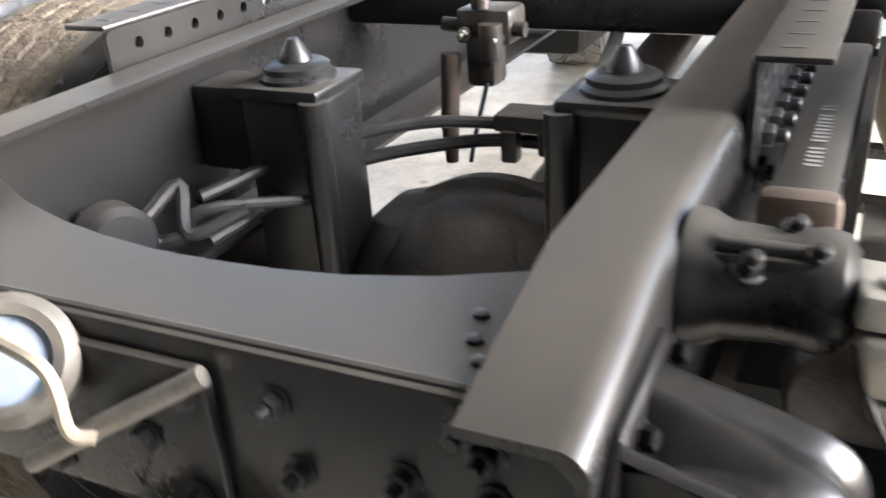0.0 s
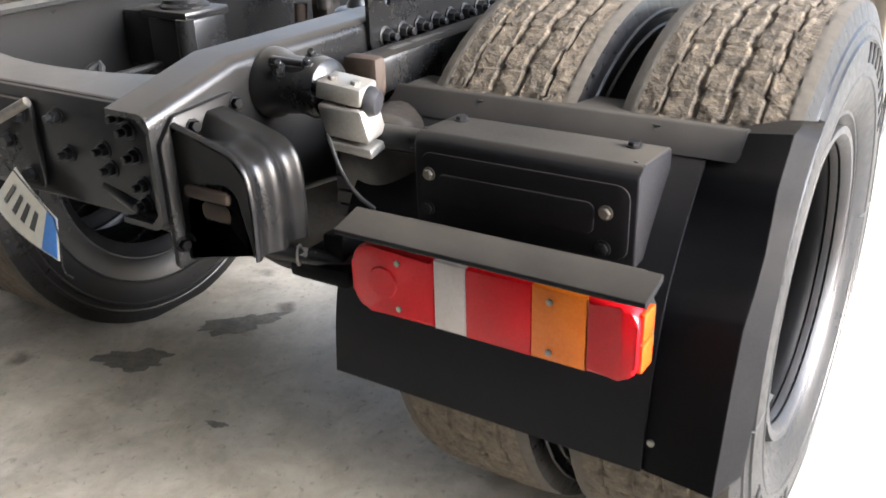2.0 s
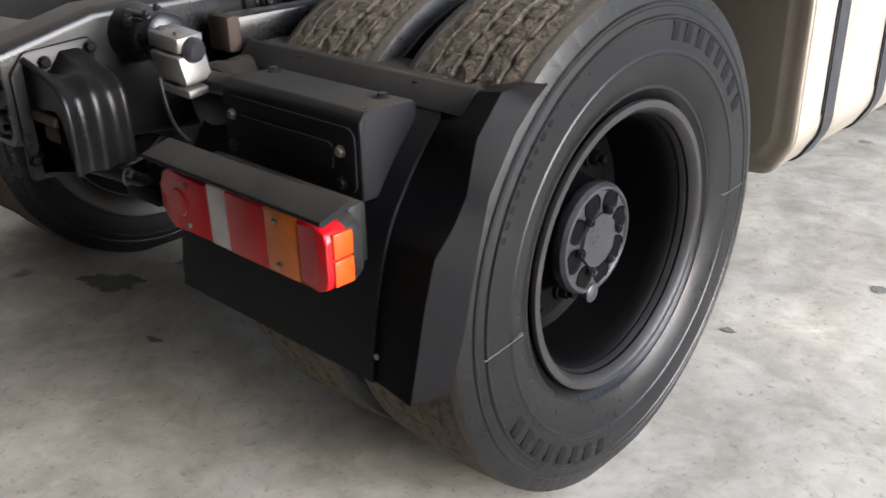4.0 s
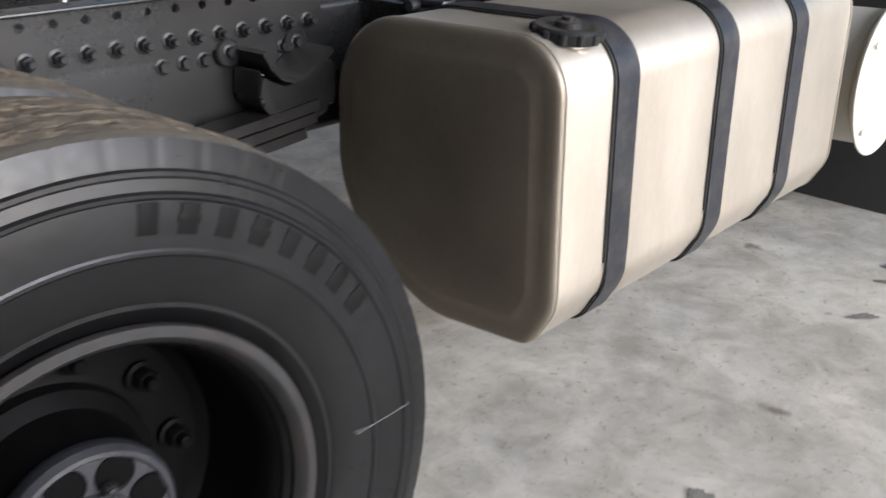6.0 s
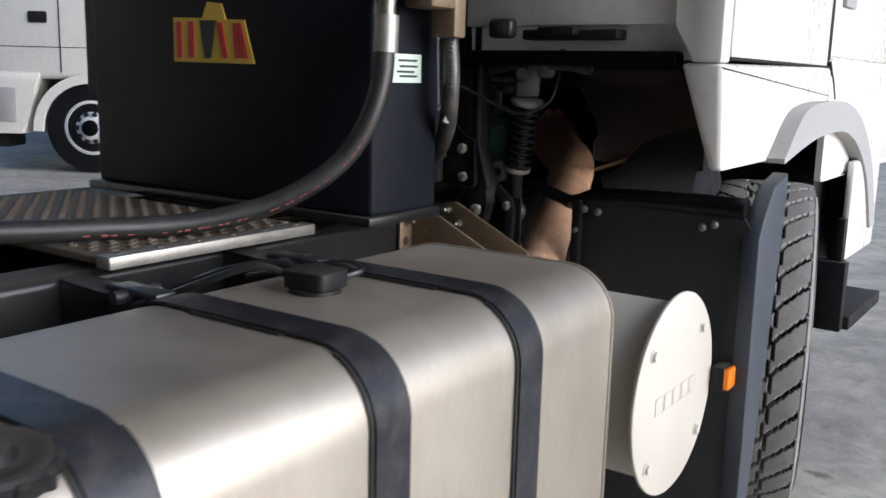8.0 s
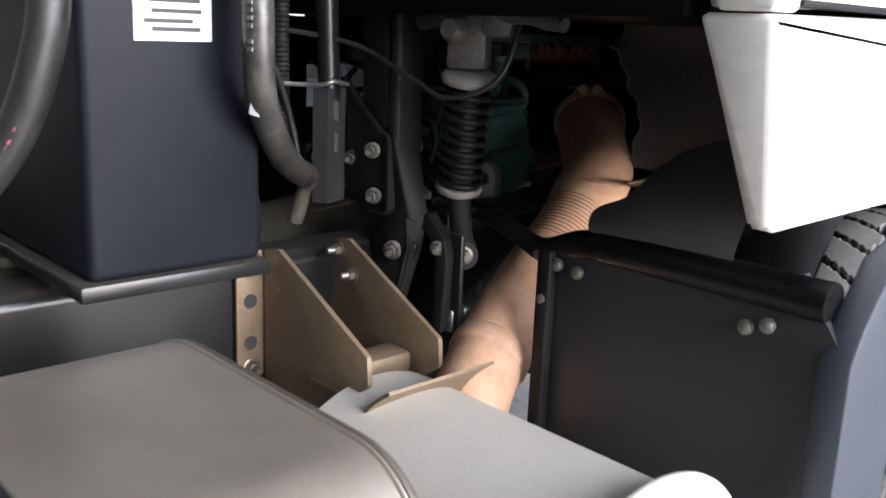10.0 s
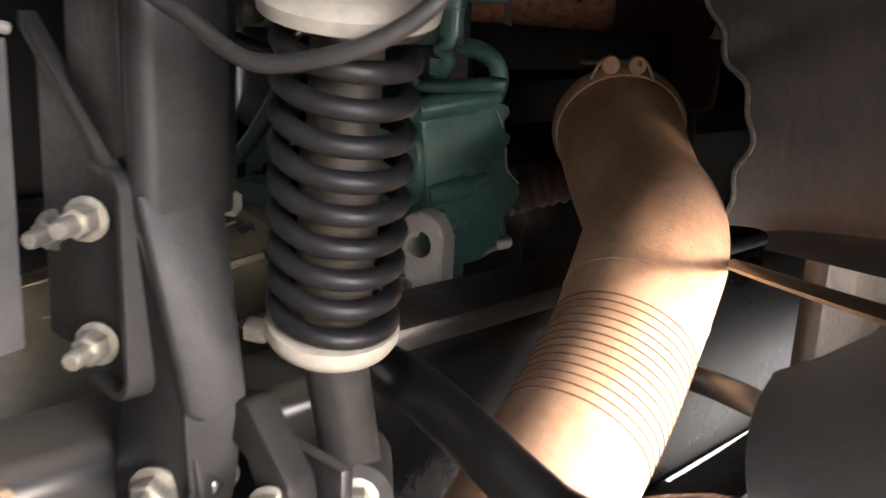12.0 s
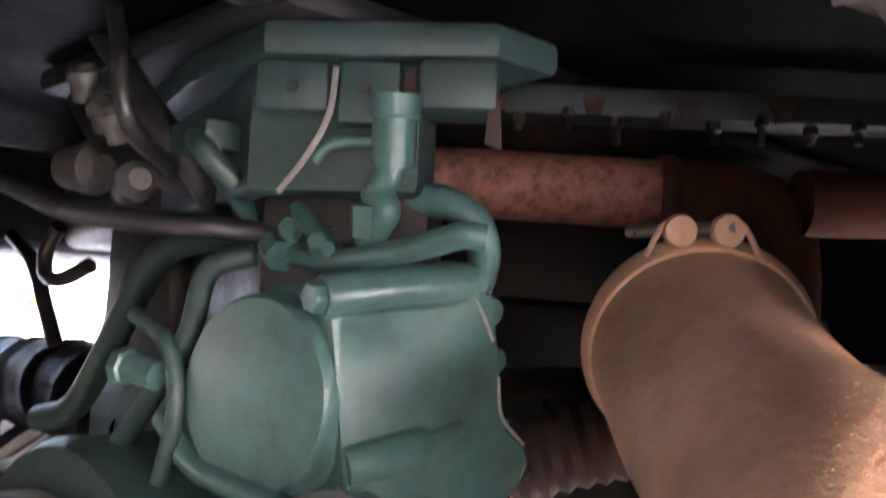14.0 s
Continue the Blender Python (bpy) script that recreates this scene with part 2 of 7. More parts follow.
M_SPRINGLEAF = mat("black_leaf_steel", (0.007, 0.0068, 0.0066), 0.42, 0.0, (0.013, 0.012, 0.0115), 7, 120, 0.25, dust=0.15, dust_color=(0.04, 0.034, 0.027), alpha_spec=0.25)
M_BRACKET = mat("glossy_black_casting", (0.0045, 0.0045, 0.0045), 0.30, 0.0, (0.008, 0.0078, 0.0075), 8, 150, 0.0, mix=0.15, dust=0.1, dust_color=(0.03, 0.027, 0.022), alpha_spec=0.24, rough_var=0.06)
M_GREYROD = mat("dull_grey_steel", (0.10, 0.095, 0.085), 0.5, 0.5, (0.17, 0.16, 0.14), 14, 120, 0.3, dust=0.3)
M_SOCKET = mat("pale_blue_cap", (0.16, 0.20, 0.26), 0.35, 0.0, (0.22, 0.26, 0.32), 10, 100, 0.1)
M_CUP0 = mat("cream_plastic", (0.20, 0.175, 0.13), 0.5, 0.0, (0.27, 0.24, 0.185), 14, 120, 0.2)
M_TOPCAST0 = mat("corroded_fitting", (0.06, 0.053, 0.042), 0.55, 0.4, (0.17, 0.15, 0.115), 22, 120, 0.5)
M_WALL = mat("hall_wall_sheet", (0.34, 0.335, 0.32), 0.6, 0.0, (0.40, 0.395, 0.38), 0.6, 20, 0.1)
M_ROOF = mat("hall_roof_sheet", (0.55, 0.54, 0.51), 0.7, 0.0, (0.62, 0.61, 0.58), 0.5, 20, 0.1)


def concrete():
    m = mat("power_floated_concrete", (0.46, 0.44, 0.39), 0.55, 0.0, (0.64, 0.615, 0.555), 1.6, 14, 0.25, mix=0.4, rough_var=0.18,
            dust=0.45, dust_color=(0.24, 0.22, 0.185), bump_dist=0.003)
    t = m.node_tree
    n, l = t.nodes, t.links
    b = n["Principled BSDF"]
    src = b.inputs["Base Color"].links[0].from_socket
    co = n.new("ShaderNodeTexCoord")
    v = n.new("ShaderNodeTexVoronoi")
    v.inputs["Scale"].default_value = 3.1
    dn = n.new("ShaderNodeTexNoise")
    dn.inputs["Scale"].default_value, dn.inputs["Detail"].default_value = 9.0, 6.0
    add = n.new("ShaderNodeMix")
    add.data_type, add.blend_type = "RGBA", "ADD"
    add.inputs["Factor"].default_value = 0.12
    l.new(co.outputs["Object"], dn.inputs["Vector"])
    l.new(co.outputs["Object"], add.inputs["A"])
    l.new(dn.outputs["Color"], add.inputs["B"])
    l.new(add.outputs["Result"], v.inputs["Vector"])
    r = n.new("ShaderNodeValToRGB")
    r.color_ramp.elements[0].position, r.color_ramp.elements[1].position = 0.05, 0.13
    r.color_ramp.elements[0].color, r.color_ramp.elements[1].color = (0.42, 0.40, 0.37, 1), (1, 1, 1, 1)
    l.new(v.outputs["Distance"], r.inputs["Fac"])
    mul = n.new("ShaderNodeMix")
    mul.data_type, mul.blend_type = "RGBA", "MULTIPLY"
    mul.inputs["Factor"].default_value = 1.0
    l.new(src, mul.inputs["A"])
    l.new(r.outputs["Color"], mul.inputs["B"])
    out = mul.outputs["Result"]
    # worn blotches, trowel clouds and small dark chips
    for scale, det, p0, p1, lo, hi in ((0.9, 10.0, 0.42, 0.60, (0.80, 0.80, 0.80), (1.08, 1.07, 1.03)), (5.5, 12.0, 0.40, 0.58, (0.80, 0.79, 0.76), (1.04, 1.04, 1.04)),
                                       (42.0, 6.0, 0.30, 0.42, (0.55, 0.53, 0.5), (1.0, 1.0, 1.0))):
        q, rp, mm = n.new("ShaderNodeTexNoise"), n.new("ShaderNodeValToRGB"), n.new("ShaderNodeMix")
        q.inputs["Scale"].default_value, q.inputs["Detail"].default_value, q.inputs["Roughness"].default_value = scale, det, 0.68
        q.inputs["Distortion"].default_value = 0.6
        l.new(co.outputs["Object"], q.inputs["Vector"])
        rp.color_ramp.elements[0].position, rp.color_ramp.elements[1].position = p0, p1
        rp.color_ramp.elements[0].color, rp.color_ramp.elements[1].color = (*lo, 1), (*hi, 1)
        l.new(q.outputs["Fac"], rp.inputs["Fac"])
        mm.data_type, mm.blend_type = "RGBA", "MULTIPLY"
        mm.inputs["Factor"].default_value = 1.0
        l.new(out, mm.inputs["A"])
        l.new(rp.outputs["Color"], mm.inputs["B"])
        out = mm.outputs["Result"]
    l.new(out, b.inputs["Base Color"])
    return m


M_CONCRETE = concrete()


# ---- mesh tools ----
def V(*a):
    return Vector(a)


def part(name, bm, material, parent, label="", sharp=38, smooth=True):
    me = bpy.data.meshes.new(name)
    bmesh.ops.recalc_face_normals(bm, faces=bm.faces)
    bm.to_mesh(me)
    bm.free()
    me.materials.append(material)
    if smooth:
        for p in me.polygons:
            p.use_smooth = True
        me.set_sharp_from_angle(angle=radians(sharp))
    ob = new(name, me)
    if parent:
        # no deeper than thing > part > sub-part
        if parent.parent and parent.parent.parent:
            ob.matrix_basis = parent.matrix_basis
            parent = parent.parent
        ob.parent = parent
    if label:
        tagged(ob, label)
    return ob


def empty(name, parent=None, label="", at=None):
    ob = new(name)
    ob.empty_display_size = 0.1
    if parent:
        ob.parent = parent
    if at is not None:
        ob.matrix_basis = at
    if label:
        tagged(ob, label)
    return ob


def box(bm, x0, x1, y0, y1, z0, z1, bevel=0.0, seg=2, m=None):
    vs = [bm.verts.new(p) for p in ((x0, y0, z0), (x1, y0, z0), (x1, y1, z0), (x0, y1, z0), (x0, y0, z1), (x1, y0, z1), (x1, y1, z1), (x0, y1, z1))]
    fs = [bm.faces.new([vs[i] for i in f]) for f in ((3, 2, 1, 0), (4, 5, 6, 7), (0, 1, 5, 4), (1, 2, 6, 5), (2, 3, 7, 6), (3, 0, 4, 7))]
    if m is not None:
        for v in vs:
            v.co = m @ v.co
    if bevel:
        es = list({e for f in fs for e in f.edges})
        bmesh.ops.bevel(bm, geom=es, offset=bevel, segments=seg, affect="EDGES", profile=0.5)


def rounded(pts, radii, seg=6):
    out, n = [], len(pts)
    for i, p in enumerate(pts):
        r = radii[i] if isinstance(radii, (list, tuple)) else radii
        p = Vector(p)
        a, c = Vector(pts[i - 1]) - p, Vector(pts[(i + 1) % n]) - p
        if r <= 0:
            out.append(tuple(p))
            continue
        la, lc = a.length, c.length
        a.normalize(), c.normalize()
        ang = a.angle(c)
        d = min(r / math.tan(ang / 2), 0.49 * la, 0.49 * lc)
        rr = d * math.tan(ang / 2)
        ctr = p + (a + c).normalized() * (rr / math.sin(ang / 2))
        s, e = p + a * d - ctr, p + c * d - ctr
        a0 = math.atan2(s.y, s.x)
        da = math.atan2(e.y, e.x) - a0
        da = (da + math.pi) % (2 * math.pi) - math.pi
        for k in range(seg + 1):
            t = a0 + da * k / seg
            out.append((ctr.x + rr * math.cos(t), ctr.y + rr * math.sin(t)))
    return out


def put3(axis, u, v, w):
    return {"x": (w, u, v), "y": (u, w, v), "z": (u, v, w)}[axis]


def prism(bm, outline, axis, a, b, bevel=0.0, m=None):
    lo = [bm.verts.new(put3(axis, u, v, a)) for u, v in outline]
    hi = [bm.verts.new(put3(axis, u, v, b)) for u, v in outline]
    n = len(outline)
    f0, f1 = bm.faces.new(lo[::-1]), bm.faces.new(hi)
    for i in range(n):
        bm.faces.new((lo[i], lo[(i + 1) % n], hi[(i + 1) % n], hi[i]))
    if m is not None:
        for v in lo + hi:
            v.co = m @ v.co
    if bevel:
        bmesh.ops.bevel(bm, geom=list(set(f0.edges) | set(f1.edges)), offset=bevel, segments=2, affect="EDGES", profile=0.5)


def frame_of(d):
    d = Vector(d).normalized()
    up = V(0, 0, 1) if abs(d.z) < 0.95 else V(1, 0, 0)
    u = d.cross(up).normalized()
    return u, u.cross(d).normalized(), d


def lathe(bm, prof, at, axis, n=24, cap=True, turn=0.0):
    """prof: (radius, height along axis)"""
    u, v, d = frame_of(axis)
    at = Vector(at)
    rings = []
    for r, h in prof:
        if r < 1e-6:
            rings.append([bm.verts.new(at + d * h)])
        else:
            rings.append([bm.verts.new(at + d * h + (u * math.cos(turn + 2 * math.pi * k / n) + v * math.sin(turn + 2 * math.pi * k / n)) * r) for k in range(n)])
    for a, b in zip(rings, rings[1:]):
        for k in range(n):
            q = [a[k % len(a)], a[(k + 1) % len(a)], b[(k + 1) % len(b)], b[k % len(b)]]
            q = list(dict.fromkeys(q))
            if len(q) > 2:
                bm.faces.new(q)
    if cap:
        for ring in (rings[0], rings[-1]):
            if len(ring) > 2:
                bm.faces.new(ring)


def cyl(bm, a, b, r, n=20, r2=None, bevel=0.0):
    a, b = Vector(a), Vector(b)
    h = (b - a).length
    r2 = r if r2 is None else r2
    prof = [(r, 0), (r2, h)] if not bevel else [(r - bevel, 0), (r, bevel), (r2, h - bevel), (r2 - bevel, h)]
    lathe(bm, prof, a, b - a, n)


def curve_path(pts, k=8):
    p = [Vector(q) for q in pts]
    p = [p[0] * 2 - p[1]] + p + [p[-1] * 2 - p[-2]]
    out = []
    for i in range(1, len(p) - 2):
        for j in range(k):
            t = j / k
            out.append(0.5 * ((2 * p[i]) + (p[i + 1] - p[i - 1]) * t + (2 * p[i - 1] - 5 * p[i] + 4 * p[i + 1] - p[i + 2]) * t * t
                              + (3 * p[i] - p[i - 1] - 3 * p[i + 1] + p[i + 2]) * t ** 3))
    out.append(p[-2].copy())
    return out


def sweep(bm, path, r, n=12, cap=True, flat=1.0):
    """a round rod along a path; r: a number or one per point"""
    m = len(path)
    u = None
    rings = []
    for i, p in enumerate(path):
        d = (path[min(i + 1, m - 1)] - path[max(i - 1, 0)]).normalized()
        if u is None:
            u = frame_of(d)[0]
        u = (u - d * u.dot(d)).normalized()
        w = d.cross(u)
        rad = r[i] if isinstance(r, (list, tuple)) else r
        rings.append([bm.verts.new(p + (u * math.cos(2 * math.pi * k / n) + w * math.sin(2 * math.pi * k / n) * flat) * rad) for k in range(n)])
    for a, b in zip(rings, rings[1:]):
        for k in range(n):
            bm.faces.new((a[k], a[(k + 1) % n], b[(k + 1) % n], b[k]))
    if cap:
        bm.faces.new(rings[0][::-1]), bm.faces.new(rings[-1])


def ribbon(bm, path2, axis, w0, w1, t):
    """a bent sheet of thickness t: a line in the plane square to axis, drawn out from w0 to w1"""
    p = [Vector((q[0], q[1])) for q in path2]
    off = []
    for i in range(len(p)):
        d = (p[min(i + 1, len(p) - 1)] - p[max(i - 1, 0)]).normalized()
        off.append(p[i] + Vector((-d.y, d.x)) * t)
    prism_strip(bm, p, off, axis, w0, w1)


def prism_strip(bm, p, off, axis, w0, w1):
    rows = []
    for line, w in ((p, w0), (off, w0), (off, w1), (p, w1)):
        rows.append([bm.verts.new(put3(axis, q[0], q[1], w)) for q in line])
    n = len(p)
    for a in range(4):
        b = (a + 1) % 4
        for i in range(n - 1):
            bm.faces.new((rows[a][i], rows[a][i + 1], rows[b][i + 1], rows[b][i]))
    bm.faces.new([rows[k][0] for k in range(4)]), bm.faces.new([rows[k][-1] for k in (3, 2, 1, 0)])


def slab(bm, pts, off, bevel=0.0):
    """a flat outline in space, drawn out by the vector off"""
    off = Vector(off)
    lo = [bm.verts.new(Vector(p)) for p in pts]
    hi = [bm.verts.new(Vector(p) + off) for p in pts]
    n = len(lo)
    fs = [bm.faces.new(lo[::-1]), bm.faces.new(hi)] + [bm.faces.new((lo[i], lo[(i + 1) % n], hi[(i + 1) % n], hi[i])) for i in range(n)]
    if bevel:
        bmesh.ops.bevel(bm, geom=list({e for f in fs for e in f.edges}), offset=bevel, segments=2, affect="EDGES", profile=0.5)


def bolt(bm, at, d, r=0.012, h=0.01, washer=True, tail=0.0):
    at, d = Vector(at), Vector(d).normalized()
    if washer:
        lathe(bm, [(r * 1.35, 0), (r * 1.35, r * 0.18), (r * 1.2, r * 0.24)], at, d, 14)
    b0 = r * 0.2 if washer else 0
    lathe(bm, [(r, b0), (r, b0 + h * 0.85), (r * 0.86, b0 + h)], at, d, 6, turn=random.random())
    if tail:
        lathe(bm, [(r * 0.58, b0 + h * 0.9), (r * 0.58, b0 + h + tail), (r * 0.45, b0 + h + tail * 1.15)], at, d, 10)


def bolts(parent, places, d, r=0.012, h=0.01, material=None, name="bolt", washer=True, tail=0.0, label=""):
    """alike bolts: one mesh, an object each"""
    bm = bmesh.new()
    bolt(bm, (0, 0, 0), d, r, h, washer, tail)
    first = part(name, bm, material or M_DARKBOLT, parent, label)
    first.location = places[0]
    for p in places[1:]:
        o = new(name, first.data)
        o.parent, o.location = parent, p
        if label:
            tagged(o, label)


def each(name, parent, material, makers, label="", **kw):
    """an object for every maker, which draws into a bmesh"""
    for mk_ in makers:
        q = bmesh.new()
        mk_(q)
        part(name, q, material, parent, label, **kw)


def boxes(name, parent, material, rows, label="", bevel=0.0, m=None):
    each(name, parent, material, [lambda q, r=r: box(q, *r, bevel=bevel, m=m) for r in rows], label)


def holes_in(ob, cutters):
    """cut round or square openings through a mesh for good"""
    bm = bmesh.new()
    for c in cutters:
        c(bm)
    me = bpy.data.meshes.new("cutter")
    bmesh.ops.recalc_face_normals(bm, faces=bm.faces)
    bm.to_mesh(me)
    bm.free()
    cut = new("cutter", me)
    md = ob.modifiers.new("holes", "BOOLEAN")
    md.operation, md.object, md.solver = "DIFFERENCE", cut, "EXACT"
    dg = bpy.context.evaluated_depsgraph_get()
    res = bpy.data.meshes.new_from_object(ob.evaluated_get(dg))
    ob.modifiers.remove(md)
    ob.data = res
    bpy.data.objects.remove(cut)
    for p in res.polygons:
        p.use_smooth = True
    res.set_sharp_from_angle(angle=radians(35))


# ---- the setting ----
def sheet(name, x0, x1, y0, y1, z, material, label, category, thick=0.0, kind="structure"):
    bm = bmesh.new()
    if thick:
        box(bm, x0, x1, y0, y1, z, z + thick)
    else:
        vs = [bm.verts.new(p) for p in ((x0, y0, z), (x1, y0, z), (x1, y1, z), (x0, y1, z))]
        bm.faces.new(vs)
    return tagged(part(name, bm, material, None, smooth=False), label, category, kind=kind)


sheet("ground", -400, 400, -400, 400, 0, M_CONCRETE, "worn grey concrete floor with oil spots and scuffs", "floor")
# unseen roof, added to cut the sky and bounce fill light
sheet("ceiling", -4.2, 4.2, -14, 9, 5.0, M_ROOF, "unseen pale sheet metal roof added over the bay to shape the light", "ceiling", 0.15)
# unseen walls, added and sized to darken the truck's rear and left
bm = bmesh.new()
box(bm, -4.2, 4.2, -14.2, -14, 0, 5.0)
tagged(part("shade_wall_rear", bm, M_WALL, None, smooth=False), "unseen grey sheet metal wall added to shade the bay", "wall", kind="structure")
bm = bmesh.new()
box(bm, 4.4, 4.6, -14.2, -1.0, 0, 5.0)
tagged(part("shade_wall_right", bm, M_WALL, None, smooth=False), "unseen grey sheet metal wall added to shade the bay", "wall", kind="structure")
bm = bmesh.new()
box(bm, -4.6, -4.4, -14.2, 3.0, 0, 5.0)
tagged(part("shade_wall_left", bm, M_WALL, None, smooth=False), "unseen grey sheet metal wall added to shade the bay", "wall", kind="structure")
bm = bmesh.new()
box(bm, -16, -8.2, 10.0, 10.2, 0, 6.2)
tagged(part("wall_side", bm, M_WALL, None, smooth=False), "dark grey sheet metal wall beside the opening", "wall", kind="structure")


def stain(x, y, rx, ry, seed, turn=0.0):
    bm = bmesh.new()
    rnd = random.Random(seed)
    n, ph = 40, [rnd.random() * 6.3 for _ in range(4)]
    vs = []
    for k in range(n):
        a = 2 * math.pi * k / n
        w = 1 + 0.18 * math.sin(3 * a + ph[0]) + 0.12 * math.sin(7 * a + ph[1]) + 0.1 * math.sin(13 * a + ph[2])
        p = Matrix.Rotation(turn, 2) @ Vector((rx * w * math.cos(a), ry * w * math.sin(a)))
        vs.append(bm.verts.new((x + p.x, y + p.y, 0.004)))
    bm.faces.new(vs)
    tagged(part("floor_stain", bm, M_STAIN, None, smooth=False), "dark rubber scuff on the concrete floor", "stain", kind="structure")


M_STAIN = mat("rubber_scuff", (0.10, 0.10, 0.095), 0.7, 0.0, (0.25, 0.24, 0.21), 22, 90, 0.3)
for i, (x, y, a, b, w) in enumerate(((-0.455, -0.3, 0.1, 0.055, 0.5), (-0.34, 0.0, 0.12, 0.05, 0.9), (-0.03, -0.405, 0.03, 0.012, 0.2),
                                     (1.37, 1.2, 0.03, 0.022, 0.4), (1.25, 2.75, 0.05, 0.018, 1.0), (1.31, 2.3, 0.045, 0.018, 0.8),
                                     (1.27, 2.6, 0.03, 0.014, 0.5), (1.14, 0.68, 0.02, 0.012, 0.0))):
    stain(x, y, a, b, i, w)


# ---- the truck ----
truck = tagged(empty("truck"), "black truck chassis with a white cab, standing on the concrete floor", "truck")
R_TYRE = 0.527


def tyre_mesh(tread, radius=R_TYRE, half=0.152, n=504):
    """axis along x, the middle of the tyre at x = 0"""
    bm = bmesh.new()
    side = [(0.287, 0.098), (0.300, 0.113), (0.318, 0.125), (0.322, 0.130), (0.328, 0.130), (0.332, 0.1335), (0.37, 0.146), (0.388, 0.150), (0.391, 0.1525), (0.395, 0.1525),
            (0.398, 0.151), (0.43, 0.1515), (0.452, 0.1495), (0.455, 0.152), (0.459, 0.152), (0.462, 0.148), (0.475, 0.1455), (0.478, 0.147), (0.483, 0.1465), (0.486, 0.143),
            (0.503, 0.139)]
    side = [(r * radius / R_TYRE if r > 0.33 else r, x * half / 0.152) for r, x in side]
    tw = 0.134 * half / 0.152
    steps = 56
    prof = [(r, x, 0) for r, x in side] + [(radius, tw - 2 * tw * k / steps, 1) for k in range(steps + 1)] + [(r, -x, 0) for r, x in reversed(side)]
    rings = []
    for r, x, kind in prof:
        ring = []
        for k in range(n):
            a = 2 * math.pi * k / n
            rr = r
            if kind:
                rr = r - 0.009 * (x / tw) ** 4 - tread(x / tw, k, n)
            elif r > 0.495 * radius / R_TYRE:
                rr = r - 0.0005 * (1 if (k % 9) < 1 else 0)
            xx = x - (0.0005 if (kind == 0 and r > 0.484 * radius / R_TYRE and (k % 9) < 1) else 0) * (1 if x > 0 else -1)
            ring.append(bm.verts.new((xx, rr * math.cos(a), rr * math.sin(a))))
        rings.append(ring)
    for a, b in zip(rings, rings[1:]):
        for k in range(n):
            bm.faces.new((a[k], a[(k + 1) % n], b[(k + 1) % n], b[k]))
    return bm


def tread_rib(u, k, n):
    """worn highway ribs: plain shoulders, three stony ribs between zigzag grooves, shoulder notches"""
    d = 0.0
    zig = 0.02 * (1 if (k % 16) < 8 else -1)
    for g, w in ((-0.55, 0.025), (-0.18, 0.022), (0.18, 0.022), (0.55, 0.025)):
        if abs(u - g - zig) < w:
            d = 0.005
    if abs(u) > 0.93 and k % 9 < 1:
        d = max(d, 0.0014)
    if abs(u) < 0.84:
        p = Vector((u * 0.134, k / n * 3.3, 0.3))
        d += 0.0050 * abs(noise.noise(p * 48.0)) + 0.0028 * abs(noise.noise(p * 85.0))
        if abs(u) < 0.55 and k % 8 < 1 and noise.noise(p * 30.0) > -0.1:
            d += 0.0022
    else:
        d += 0.0001 * noise.noise(Vector((u * 5.0, k * 0.1, 7.0)))
    return d


def tread_block(u, k, n):
    """traction blocks between narrow slanting grooves that meet in a point"""
    d = 0.0
    if (k + 20 * abs(u)) % 14 < 1.7 and abs(u) > 0.06:
        d = 0.013
    zig = 0.035 * (1 if ((k + 6) % 14) < 7 else -1)
    for g in (-0.38, 0.38):
        if abs(u - g - zig) < 0.03:
            d = 0.013
    return d


def set_tread(ob, material, radius):
    ob.data.materials.append(material)
    ob.data.materials.append(M_TREADMID)
    for p in ob.data.polygons:
        c = p.center
        if math.hypot(c.y, c.z) > radius - 0.03:
            if (p.normal.y * c.y + p.normal.z * c.z) > 0.5 * math.hypot(c.y, c.z):
                p.material_index = 2 if abs(c.x) < 0.112 else 1


def lettering(parent, x, r, a0, a1, count, h, label):
    """plain raised bars on the sidewall, where the maker's name stands"""
    bm = bmesh.new()
    for k in range(count):
        a = radians(a0 + (a1 - a0) * (k + 0.5) / count)
        m = Matrix.Rotation(a, 4, "X") @ Matrix.Translation((x, 0, r))
        w = radians(abs(a1 - a0)) * r / count * 0.24
        box(bm, -0.004, 0.0008, -w, w, -h / 2, h / 2, 0.0004, m=m)
        if k % 2:
            box(bm, -0.004, 0.0010, -w * 1.2, w * 1.2, -h / 7, h / 7, 0.0004, m=m)
    part("lettering", bm, M_LETTER, parent, label)


M_MOULD = mat("pale_mould_line", (0.10, 0.10, 0.095), 0.6, 0.0, None, 20, 90, 0.0)
M_LETTER = mat("raised_rubber", (0.005, 0.005, 0.005), 0.6, 0.0, (0.008, 0.008, 0.008), 10, 100, 0.2, alpha_spec=0.1)


def rim_profile_outer():
    return [(0.272, -0.012), (0.2975, -0.004), (0.2985, 0.0), (0.296, 0.004), (0.289, 0.003), (0.283, -0.006), (0.275, -0.030), (0.266, -0.036), (0.258, -0.05),
            (0.254, -0.075), (0.250, -0.16), (0.247, -0.185), (0.23, -0.197), (0.17, -0.20), (0.15, -0.196), (0.14, -0.19), (0.14, -0.21), (0.17, -0.214), (0.24, -0.212),
            (0.26, -0.2), (0.262, -0.1), (0.27, -0.06)]


